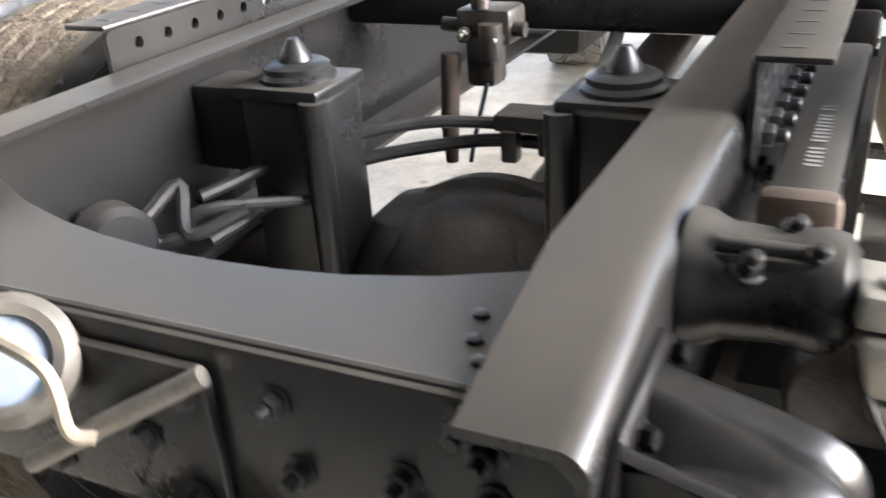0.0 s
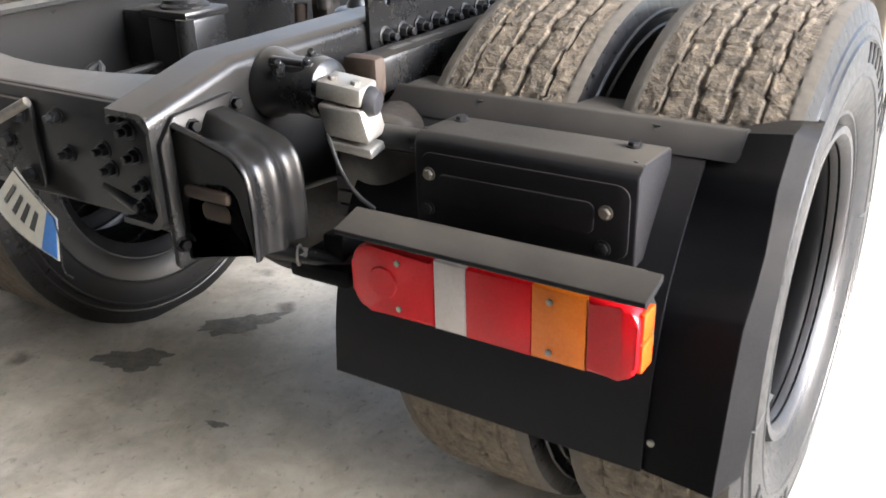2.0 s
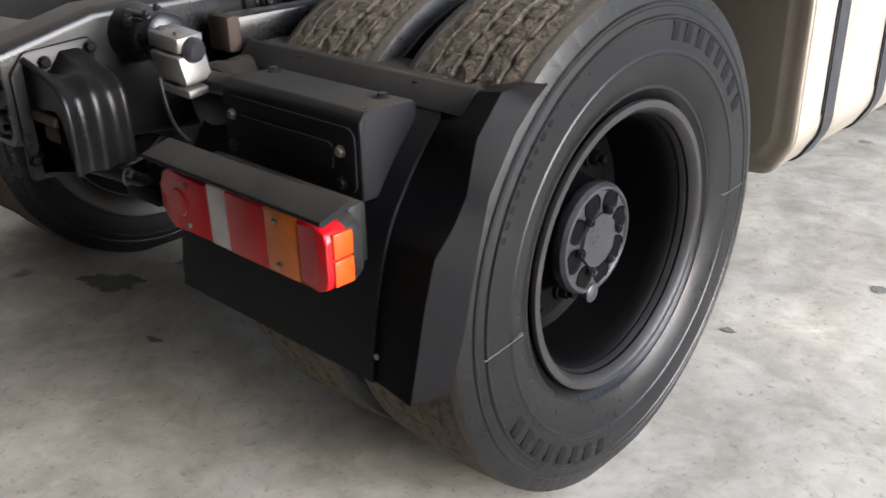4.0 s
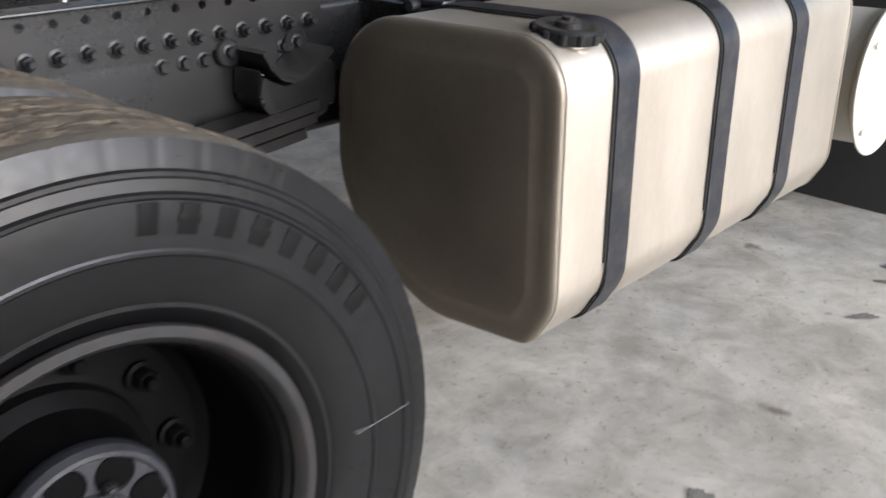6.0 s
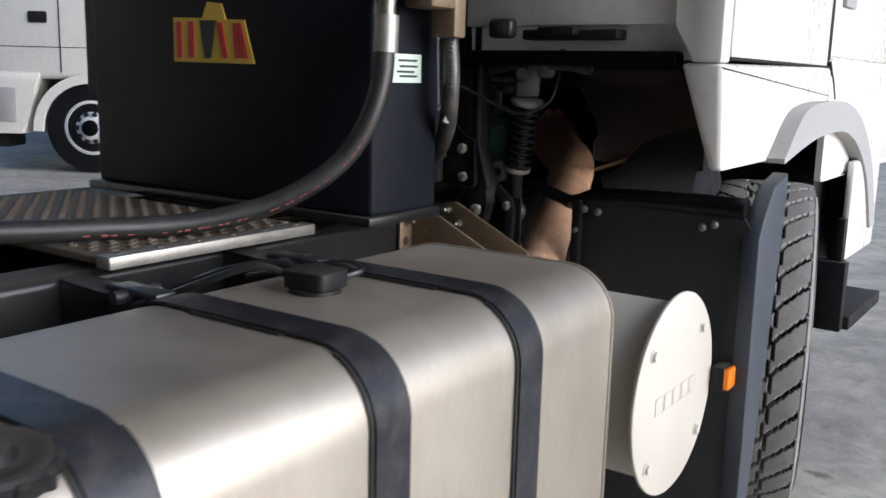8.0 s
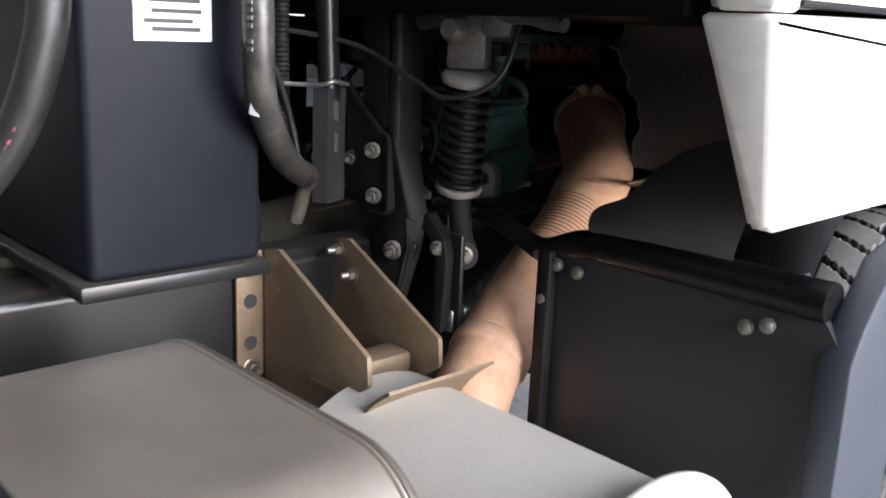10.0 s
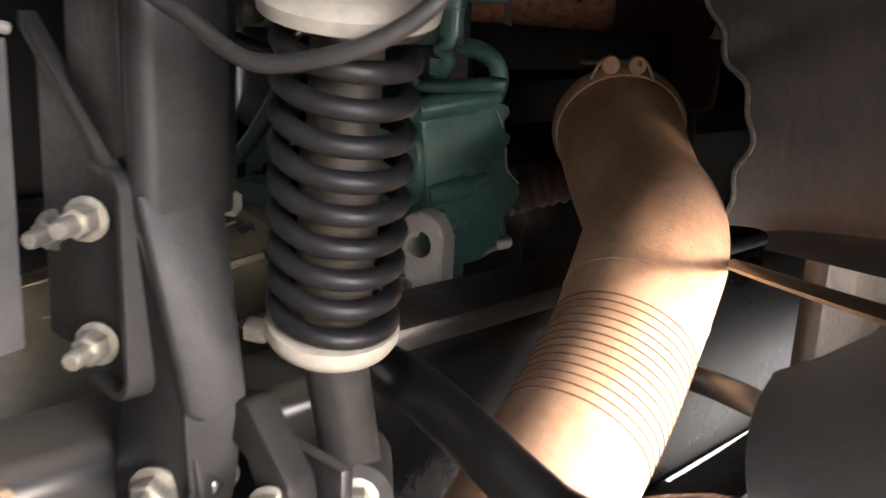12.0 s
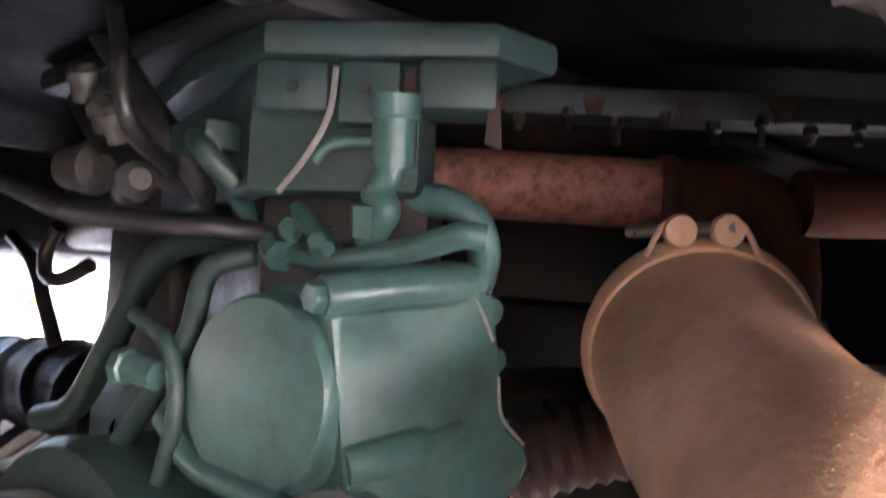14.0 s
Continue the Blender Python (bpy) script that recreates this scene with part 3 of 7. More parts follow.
def dual_wheel(m, label):
    bm = bmesh.new()
    lathe(bm, rim_profile_outer() + [rim_profile_outer()[0]], (0, 0, 0), (1, 0, 0), 64, cap=False)
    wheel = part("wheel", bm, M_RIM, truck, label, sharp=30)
    wheel.matrix_basis = m
    bm = bmesh.new()
    lathe(bm, [(0.3005, -0.006), (0.3015, 0.0), (0.2995, 0.0055), (0.286, 0.0058), (0.280, 0.001), (0.270, -0.020), (0.268, -0.030), (0.272, -0.032)],
          (0, 0, 0), (1, 0, 0), 72, cap=False)
    part("rim_flange", bm, M_RIMEDGE, wheel, "worn grey rim flange with rust specks")
    ob = part("tyre", tyre_mesh(tread_rib), M_RUBBER, wheel, "black highway tyre with a dusty ribbed tread", sharp=25)
    ob.location = (-0.125, 0, 0)
    set_tread(ob, M_TREAD, R_TYRE)
    o2 = new("tyre", ob.data)
    o2.parent, o2.location = wheel, (-0.47, 0, 0)
    tagged(o2, "black inner twin tyre with a dusty ribbed tread")
    lettering(ob, 0.1515, 0.432, -8, -62, 8, 0.036, "raised maker's name on the sidewall")
    lettering(ob, 0.1515, 0.432, 172, 118, 8, 0.036, "raised maker's name on the sidewall")
    lettering(ob, 0.1505, 0.448, 70, 40, 9, 0.012, "raised size marking on the sidewall")
    for a in (-88, 95):
        boxes("mould_mark", ob, M_MOULD, [(0.1285, 0.1525, -0.0006, 0.0006, 0.36, 0.465)], "thin pale mould line", m=Matrix.Rotation(radians(a), 4, "X"))
    # hub
    bm = bmesh.new()
    lathe(bm, [(0.155, -0.20), (0.15, -0.18), (0.13, -0.165), (0.117, -0.10), (0.117, -0.088)], (0, 0, 0), (1, 0, 0), 48, cap=False)
    # barrel in near black: the shade inside the wheel is its colour
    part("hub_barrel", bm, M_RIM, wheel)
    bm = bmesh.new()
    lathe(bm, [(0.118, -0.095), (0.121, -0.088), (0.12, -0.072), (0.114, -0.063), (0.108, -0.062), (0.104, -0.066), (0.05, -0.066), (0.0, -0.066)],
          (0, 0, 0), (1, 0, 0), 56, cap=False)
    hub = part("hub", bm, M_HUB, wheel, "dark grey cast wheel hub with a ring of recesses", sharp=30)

    # flat near-black discs paint the shade of the hub recesses
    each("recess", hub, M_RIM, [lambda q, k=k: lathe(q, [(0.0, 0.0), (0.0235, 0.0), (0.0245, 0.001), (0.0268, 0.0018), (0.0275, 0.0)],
         Matrix.Rotation(2 * math.pi * (k + 0.35) / 8, 4, "X") @ V(-0.0655, 0, 0.083), (1, 0, 0), 18, cap=False) for k in range(8)], "flat near-black disc for the shade of a round recess")
    bm = bmesh.new()
    lathe(bm, [(0.060, -0.066), (0.058, -0.059), (0.0, -0.057)], (0, 0, 0), (1, 0, 0), 12, cap=False)
    part("centre_plate", bm, M_HUB, hub)
    bolts(hub, [(-0.062, 0.066 * math.cos(2 * math.pi * (k + 0.1) / 6), 0.066 * math.sin(2 * math.pi * (k + 0.1) / 6)) for k in range(6)], (1, 0, 0), 0.010, 0.012, M_DARKBOLT, "pin", False, 0.004)
    bm = bmesh.new()
    lathe(bm, [(0.022, -0.085), (0.021, -0.062), (0.014, -0.058), (0.0, -0.058)], (0, -0.012, -0.118), (1, 0, 0), 14)
    part("lug", bm, M_HUB, hub)
    # nuts of the disc, and the valve with its stay
    bolts(wheel, [(-0.192, 0.19 * math.cos(2 * math.pi * k / 10), 0.19 * math.sin(2 * math.pi * k / 10)) for k in range(10)], (1, 0, 0), 0.017, 0.02, M_RIM, "wheel_nut", True, 0.014)
    bm = bmesh.new()
    sweep(bm, curve_path([(-0.19, -0.11, -0.13), (-0.13, -0.125, -0.15), (-0.10, -0.16, -0.175), (-0.09, -0.21, -0.185)], 6), 0.005, 8)
    part("valve_stem", bm, M_GREYROD, wheel, "bent steel valve stem")
    bm = bmesh.new()
    box(bm, -0.10, -0.07, -0.235, -0.205, -0.2, -0.165, 0.006)
    box(bm, -0.072, -0.062, -0.228, -0.212, -0.192, -0.172, 0.003)
    part("valve_clip", bm, M_RUSTDARK, wheel, "rusty valve clip")
    return wheel


rear_r = dual_wheel(pose(1.20, 0, 0.508, 0, 0, 0), "black twin rear wheel with dusty tyres")
copy_thing(rear_r, pose(-1.20, 0, 0.508, 12, 0, 180))


def front_wheel(m):
    bm = bmesh.new()
    lathe(bm, [(0.270, -0.11), (0.2985, -0.105), (0.2985, -0.098), (0.28, -0.10), (0.262, -0.05), (0.25, 0.02), (0.24, 0.05), (0.2, 0.075), (0.15, 0.075), (0.13, 0.1), (0.1, 0.13), (0, 0.135), (0, 0.0), (0.22, 0.0), (0.27, -0.1)],
          (0, 0, 0), (1, 0, 0), 48, cap=False)
    w = part("wheel", bm, M_RIM, truck, "steered front wheel with a blocky tread", sharp=30)
    w.matrix_basis = m
    t = part("tyre", tyre_mesh(tread_block, 0.535, 0.158), M_RUBBER, w, "black tyre with deep slanting tread blocks", sharp=25)
    t.data.materials.append(M_FRONTTREAD)
    for p in t.data.polygons:
        r = math.hypot(p.center.y, p.center.z)
        # tread tops and shoulder coloured as lit and dusty, grooves dark as shaded
        if 0.485 < r < 0.5125 or r > 0.5245:
            p.material_index = 1
    return w


M_FRONTTREAD = mat("dusty_lit_tread_rubber", (0.19, 0.182, 0.166), 0.75, 0.0, (0.28, 0.268, 0.245), 14, 120, 0.5, dust=0.35, dust_color=(0.12, 0.115, 0.1))
front_r = front_wheel(pose(1.025, 3.66, 0.512, 0, 0, 15))
copy_thing(front_r, pose(-1.03, 3.66, 0.512, 0, 0, 192))


# -- frame --
def rail_mesh(sx):
    bm = bmesh.new()
    ys = [-0.83, -0.645, -0.3, 0.0, 4.9]
    top = {-0.83: 0.945, -0.645: 0.992}
    bot = {-0.83: 0.765, -0.645: 0.735, -0.3: 0.70}
    rows = []
    for y in ys:
        zt, zb = top.get(y, 0.995), bot.get(y, 0.695)
        o = 0.425
        # C section, rounded outer corners
        arc_ = [(o - 0.022 + 0.022 * math.sin(radians(q)), 0.022 - 0.022 * math.cos(radians(q))) for q in (0, 15, 30, 45, 60, 75, 90)]
        pts = [(o - 0.09, zt)] + [(x, zt - d) for x, d in arc_] + [(x, zb + d) for x, d in reversed(arc_)] + [(o - 0.09, zb),
               (o - 0.09, zb + 0.009), (o - 0.025, zb + 0.009), (o - 0.009, zb + 0.025), (o - 0.009, zt - 0.025), (o - 0.025, zt - 0.009), (o - 0.09, zt - 0.009)]
        rows.append([bm.verts.new((sx * x, y, z)) for x, z in pts])
    n = len(rows[0])
    for a, b in zip(rows, rows[1:]):
        for k in range(n):
            bm.faces.new((a[k], a[(k + 1) % n], b[(k + 1) % n], b[k]))
    bm.faces.new(rows[0]), bm.faces.new(rows[-1])
    return bm


rail_r = part("frame_rail", rail_mesh(1), M_FRAME, truck, "black painted steel frame rail", sharp=30)
rail_l = part("frame_rail", rail_mesh(-1), M_FRAME, truck, "black painted steel frame rail", sharp=30)
bolts(rail_r, [(0.4255, y, 0.907) for y in (0.58, 0.63, 0.676, 0.772, 0.88, 0.93)] + [(0.4255, y, 0.76) for y in (0.62, 0.68, 0.74)], (1, 0, 0), 0.013, 0.012)
for sx, rail in ((1, rail_r), (-1, rail_l)):
    bolts(rail, [(sx * 0.4255, y, z) for y, z in ((-0.20, 0.90), (-0.12, 0.86), (-0.04, 0.90), (-0.18, 0.80), (0.12, 0.9), (0.2, 0.83))], (sx, 0, 0), 0.011, 0.01)
    # angle along the top of the rail
    bm = bmesh.new()
    x0, x1 = (0.4265, 0.4345) if sx > 0 else (-0.4345, -0.4265)
    prism(bm, rounded([(-0.31, 0.925), (0.985, 0.925), (0.985, 1.045), (-0.31, 1.045)], [0.03, 0.005, 0.005, 0.012], 4), "x", x0, x1)
    ang = part("mounting_angle", bm, M_FRAME, truck, "black perforated mounting angle bolted to the rail")

    def cut(b, sx=sx):
        y = -0.25
        while y < 0.97:
            cyl(b, (sx * 0.40, y, 1.018), (sx * 0.46, y, 1.018), 0.009, 12)
            y += 0.062
    holes_in(ang, [cut])
    bm = bmesh.new()
    xa, xb = (0.428, 0.503) if sx > 0 else (-0.503, -0.428)
    box(bm, xa, xb, -0.31, 0.985, 1.045, 1.053, 0.003)
    part("angle_flange", bm, M_FRAME, ang)
    bolts(ang, [(sx * 0.4345, -0.265 + 0.0575 * k, 0.957) for k in range(22)], (sx, 0, 0), 0.0135, 0.014, M_DARKBOLT, "bolt", True, 0.012)
    boxes("slot", ang, M_INK, [(sx * 0.462 - 0.012, sx * 0.462 + 0.012, -0.275 + 0.06 * k, -0.267 + 0.06 * k, 1.0532, 1.0538) for k in range(20)], "dark slot")
    bolts(rail, [(sx * 0.385, y, 0.9955) for y in (0.42, 0.5, 0.58)], (0, 0, 1), 0.013, 0.02, M_STEEL, "bolt", True, 0.03)


bm = bmesh.new()
box(bm, 0.325, 0.418, 2.95, 4.7, 0.9955, 1.020, 0.006)
part("rail_liner", bm, M_GREASE, rail_r, "greasy inner rail liner beside the engine")

# rear cross member with its arched front edge
bm = bmesh.new()
arc = [(0.336, -0.60), (0.315, -0.616), (0.24, -0.652), (0.164, -0.674), (0.10, -0.683), (0.04, -0.686), (-0.03, -0.685), (-0.1, -0.676), (-0.17, -0.661), (-0.25, -0.635), (-0.336, -0.595)]
prism_strip(bm, arc, [(x, -0.79) for x, _ in arc], "z", 0.938, 0.946)
cross = part("rear_cross_member", bm, M_FRAME, truck, "black pressed steel rear cross member with an arched edge")
bm = bmesh.new()
box(bm, -0.414, 0.414, -0.80, -0.788, 0.76, 0.944, 0.005)
part("web", bm, M_FRAME, cross)
bm = bmesh.new()
sweep(bm, [V(x, -0.789, 0.943) for x in (-0.33, 0, 0.33)], 0.005, 8)
part("folded_lip", bm, M_FRAME, cross)
bm = bmesh.new()
prism(bm, rounded([(-0.36, 0.775), (0.121, 0.775), (0.121, 0.925), (-0.36, 0.925)], 0.012, 3), "y", -0.812, -0.8015, 0.002)
part("coupling_plate", bm, M_FRAME, cross)
bolts(cross, [(x, -0.8005, z) for x, z in ((0.175, 0.905), (0.28, 0.865), (0.29, 0.835), (0.345, 0.905), (0.35, 0.865), (0.36, 0.82), (0.36, 0.79), (0.19, 0.845), (0.33, 0.925))], (0, -1, 0), 0.011, 0.011, M_DARKBOLT, "bolt", True, 0.01)
bolts(cross, [(x, -0.8125, z) for x, z in ((0.095, 0.9), (0.095, 0.8), (0.05, 0.85), (-0.06, 0.9), (-0.06, 0.8))], (0, -1, 0), 0.011, 0.011)
bolts(cross, [(0.30, -0.70, 0.946), (0.325, -0.76, 0.946), (0.31, -0.735, 0.946)], (0, 0, 1), 0.007, 0.004, M_DARKBOLT, "rivet", False)


# -- rear mudguard, cover box and tail lamp on their carrier tube --
def guard_line():
    return curve_path([V(-0.602, 0.445, 0), V(-0.59, 0.56, 0), V(-0.555, 0.69, 0), V(-0.50, 0.78, 0), V(-0.435, 0.853, 0), V(-0.395, 0.886, 0), V(-0.34, 0.893, 0), V(-0.282, 0.892, 0)], 4)


def rear_guard(sx):
    line = [(p.x, p.y) for p in guard_line()]
    bm = bmesh.new()
    a, b = (0.545, 1.105) if sx > 0 else (-1.105, -0.545)
    ribbon(bm, line, "x", a, b, 0.006)
    g = part("rear_mudguard", bm, M_GUARD, truck, "black plastic mudguard behind the twin rear wheel", sharp=30)
    # moulded outer edge: facet dipping to a crease, then the side face by the tyre
    crease = [(-0.630, 0.46), (-0.592, 0.617), (-0.568, 0.691), (-0.524, 0.731), (-0.494, 0.772), (-0.470, 0.856), (-0.412, 0.916), (-0.34, 0.917)]
    outer = [(-0.560, 0.46), (-0.524, 0.565), (-0.506, 0.636), (-0.488, 0.70), (-0.467, 0.769), (-0.407, 0.852), (-0.360, 0.893), (-0.325, 0.915)]
    base = [(-0.602, 0.446), (-0.585, 0.59), (-0.560, 0.675), (-0.538, 0.72), (-0.510, 0.765), (-0.437, 0.85), (-0.372, 0.893), (-0.30, 0.893)]
    bm = bmesh.new()
    cols = []
    for pts, x in ((base, 1.103), (crease, 1.211), (crease, 1.216), (outer, 1.238), (outer, 1.228)):
        dense_ = []
        for (y0, z0), (y1, z1) in zip(pts, pts[1:]):
            dense_ += [(y0 + (y1 - y0) * q / 4, z0 + (z1 - z0) * q / 4) for q in range(4)]
        dense_.append(pts[-1])
        cols.append([bm.verts.new((sx * x, y + (0.006 if x == 1.228 else 0.0), z)) for y, z in dense_])
    for c0, c1 in zip(cols, cols[1:]):
        for k in range(len(c0) - 1):
            bm.faces.new((c0[k], c0[k + 1], c1[k + 1], c1[k]))
    bmesh.ops.solidify(bm, geom=bm.faces[:], thickness=0.004)
    part("guard_edge", bm, M_GUARD, g, "grey-black moulded edge of the mudguard", sharp=30)
    bolts(g, [(sx * x, -0.33, 0.899) for x in (0.66, 0.98)] + [(sx * x, -0.395, 0.892) for x in (0.72, 1.02)], (0, 0, 1), 0.009, 0.007, M_DARKBOLT)
    bolts(g, [(sx * 1.117, -0.606, 0.5)], (0, -1, 0), 0.006, 0.003, M_STEEL, "rivet", False)
    return g


guard_r = rear_guard(1)
rear_guard(-1)
# upper rear edge of the guard: raised flap strip
bm = bmesh.new()
prism(bm, [(-0.43, 0.87), (-0.395, 0.905), (-0.385, 0.908), (-0.375, 0.904), (-0.375, 0.88)], "x", 0.55, 1.15, 0.002)
part("guard_stay", bm, M_GUARD, guard_r)


def cover_box():
    bm = bmesh.new()
    prism(bm, rounded([(-0.565, 0.742), (-0.44, 0.742), (-0.44, 0.885), (-0.55, 0.889), (-0.565, 0.876)], [0.004, 0.004, 0.01, 0.008, 0.012], 4), "x", 0.70, 1.06, 0.004)
    b = part("cover_box", bm, M_GUARD, truck, "black sheet metal cover box on the mudguard carrier")
    bm = bmesh.new()
    prism(bm, rounded([(0.712, 0.752), (1.05, 0.752), (1.05, 0.862), (0.712, 0.862)], 0.02, 4), "y", -0.5685, -0.5645, 0.0015)
    part("face_plate", bm, M_GUARD, b)
    bm = bmesh.new()
    prism(bm, rounded([(0.745, 0.785), (1.0, 0.785), (1.0, 0.832), (0.745, 0.832)], 0.012, 4), "y", -0.5725, -0.5685, 0.0015)
    part("recess_plate", bm, M_GUARD, b)
    bolts(b, [(0.728, -0.5685, 0.828), (1.016, -0.5685, 0.82)], (0, -1, 0), 0.008, 0.006, M_STEEL, "screw", True, label="bright zinc screw")
    bolts(b, [(0.724, -0.5685, 0.772), (1.014, -0.5685, 0.766)], (0, -1, 0), 0.009, 0.004, M_DARKBOLT, "screw", True)
    bolts(b, [(0.728, -0.47, 0.8865), (1.014, -0.47, 0.8865)], (0, 0, 1), 0.0095, 0.006, M_DARKBOLT, "bolt")
    bolts(b, [(0.705, -0.54, 0.8885), (1.045, -0.54, 0.888)], (0, 0, 1), 0.004, 0.002, M_DARKBOLT, "rivet", False)
    return b


cover_box()


def tail_lamp(sx):
    x0, x1, zb, zt = 0.668, 1.118, 0.645, 0.752
    yf = -0.695

    def seg(a, b, rl, rr, depth=0.045, yo=0.0):
        q = bmesh.new()
        prism(q, rounded([(sx * a, zb), (sx * b, zb), (sx * b, zt), (sx * a, zt)] if sx > 0 else [(sx * b, zb), (sx * a, zb), (sx * a, zt), (sx * b, zt)],
                         [rl, rr, rr, rl] if sx > 0 else [rr, rl, rl, rr], 6), "y", yf + yo, yf + depth, 0.006 if (rl or rr) else 0.002)
        return q
    lamp = part("tail_lamp", seg(x0 + 0.004, x1 - 0.004, 0.03, 0.022, 0.075, 0.03), M_BLACK, truck, "rear lamp with red, white and amber lenses")
    part("red_lens", seg(x0, 0.813, 0.03, 0), M_RED, lamp, "red lens")
    part("white_lens", seg(0.8132, 0.866, 0, 0, 0.045, 0.001), M_CLEAR, lamp, "white reversing lens")
    part("red_lens", seg(0.8662, 0.968, 0, 0), M_RED, lamp, "red lens")
    part("amber_lens", seg(0.9682, 1.048, 0, 0, 0.045, 0.001), M_AMBER, lamp, "amber indicator lens")
    part("red_lens", seg(1.0482, x1, 0, 0.024), M_RED, lamp, "red lens")
    # side reflectors
    for z0, z1 in ((0.702, 0.742), (0.656, 0.698)):
        q = bmesh.new()
        xa, xb = sorted((sx * (x1 - 0.004), sx * (x1 + 0.004)))
        box(q, xa, xb, yf + 0.012, yf + 0.05, z0, z1, 0.002)
        part("side_reflector", q, M_SIDEAMBER, lamp, "amber side reflector")
    # bulb glow pocket seen through the lens
    q = bmesh.new()
    lathe(q, [(0.026, 0.0), (0.024, 0.003), (0.0, 0.004)], (sx * 0.725, yf - 0.0005, 0.698), (0, -1, 0), 20, cap=False)
    part("lens_dome", q, M_RED, lamp)
    bolts(lamp, [(sx * x, yf - 0.0005, z) for x, z in ((0.752, 0.735), (0.752, 0.661), (0.996, 0.735), (0.996, 0.659))], (0, -1, 0), 0.005, 0.003, M_STEEL, "screw", False)
    q = bmesh.new()
    prism(q, rounded([(-0.655, 0.781), (-0.71, 0.766), (-0.715, 0.770), (-0.715, 0.776), (-0.655, 0.792)], 0.002, 2), "x", *sorted((sx * 0.655, sx * 1.132)))
    part("lamp_shelf", q, M_GUARD, lamp, "black plastic shelf over the lamp")
    q = bmesh.new()
    box(q, *sorted((sx * 0.70, sx * 1.09)), -0.625, -0.588, 0.66, 0.76, 0.004)
    part("lamp_bracket", q, M_BLACK, lamp)
    return lamp


tail_lamp(1)
tail_lamp(-1)

# carrier: cast flange on the rail, aluminium clamp, tube
bm = bmesh.new()
lathe(bm, [(0.058, 0.0), (0.056, 0.014), (0.048, 0.03), (0.045, 0.07), (0.047, 0.085), (0.050, 0.10), (0.046, 0.117), (0.034, 0.125)], (0.426, -0.565, 0.935), (1, 0.0, 0.02), 28)
car = part("guard_carrier", bm, M_FRAME, truck, "black tube carrier for the rear mudguard with an aluminium clamp")
bm = bmesh.new()
box(bm, 0.43, 0.53, -0.60, -0.575, 0.955, 0.975, 0.005)
cyl(bm, (0.45, -0.59, 0.978), (0.52, -0.585, 0.975), 0.008, 10)
part("flange_ear", bm, M_FRAME, car)
bolts(car, [(0.50, -0.55, 0.975), (0.475, -0.60, 0.965), (0.52, -0.585, 0.97)], (0.3, -0.5, 0.8), 0.010, 0.012, M_DARKBOLT, "bolt", True, 0.008)
tilt = Matrix.Translation((0.583, -0.575, 0.925)) @ Euler((radians(2), radians(9), radians(12))).to_matrix().to_4x4()
bm = bmesh.new()
box(bm, -0.040, 0.036, -0.032, 0.032, 0.004, 0.034, 0.006, m=tilt)
clamp = part("clamp", bm, M_CASTALU, car, "machined aluminium pipe clamp")
bm = bmesh.new()
prism(bm, rounded([(-0.036, 0.0), (0.04, 0.0), (0.06, -0.05), (-0.016, -0.05)], 0.006, 3), "y", -0.034, 0.032, 0.004, m=tilt)
part("clamp_half", bm, M_CASTALU, clamp)
bm = bmesh.new()
prism(bm, rounded([(-0.012, -0.056), (0.062, -0.056), (0.066, -0.072), (-0.006, -0.072)], 0.005, 3), "y", -0.034, 0.032, 0.004, m=tilt)
part("clamp_half", bm, M_CASTALU, clamp)
each("clamp_screw", clamp, M_STEEL, [lambda q, x=x, y=y: bolt(q, tilt @ V(x, y, 0.034), tilt.to_3x3() @ V(0, 0, 1), 0.008, 0.006, False) for x in (-0.02, 0.018) for y in (-0.012,)])
bm = bmesh.new()
p = tilt @ V(0.036, 0, 0.008)
d = tilt.to_3x3() @ V(1, 0, 0)
lathe(bm, [(0.024, 0.0), (0.024, 0.008), (0.018, 0.018), (0.0, 0.021)], p, d, 18)
part("tube_plug", bm, M_HUB, car, "grey plastic tube plug")
bm = bmesh.new()
sweep(bm, [V(0.60, -0.535, 0.862), V(0.66, -0.522, 0.858), V(0.78, -0.50, 0.85)], 0.021, 18)
part("tube", bm, M_FRAME, car)
bm = bmesh.new()
sweep(bm, [V(0.47, -0.56, 0.935), V(0.60, -0.57, 0.93)], 0.026, 18)
part("tube", bm, M_FRAME, car)

bm = bmesh.new()
sweep(bm, curve_path([V(0.555, -0.60, 0.915), V(0.572, -0.61, 0.87), V(0.60, -0.62, 0.825), V(0.632, -0.625, 0.795), V(0.66, -0.62, 0.775)], 6), 0.0035, 8)
part("lamp_cable", bm, M_HOSE, car, "thin black lamp cable")

# cast underrun bracket with its rubber buffer
HOOD = [(0.428, 0.71), (0.428, 0.915), (0.452, 0.920), (0.550, 0.893), (0.576, 0.862), (0.580, 0.742), (0.562, 0.742), (0.556, 0.83), (0.54, 0.85), (0.462, 0.838), (0.446, 0.80), (0.446, 0.71)]
HOOD_R = [0.004, 0.006, 0.02, 0.035, 0.035, 0.004, 0.004, 0.02, 0.015, 0.02, 0.01, 0.004]


def hood_slab(y0, y1, grow_, b):
    q = bmesh.new()
    prism(q, rounded([(x + (grow_ if x > 0.5 else 0), z + (grow_ if z > 0.86 else 0)) for x, z in HOOD], HOOD_R, 4), "y", y0, y1, b)
    return q


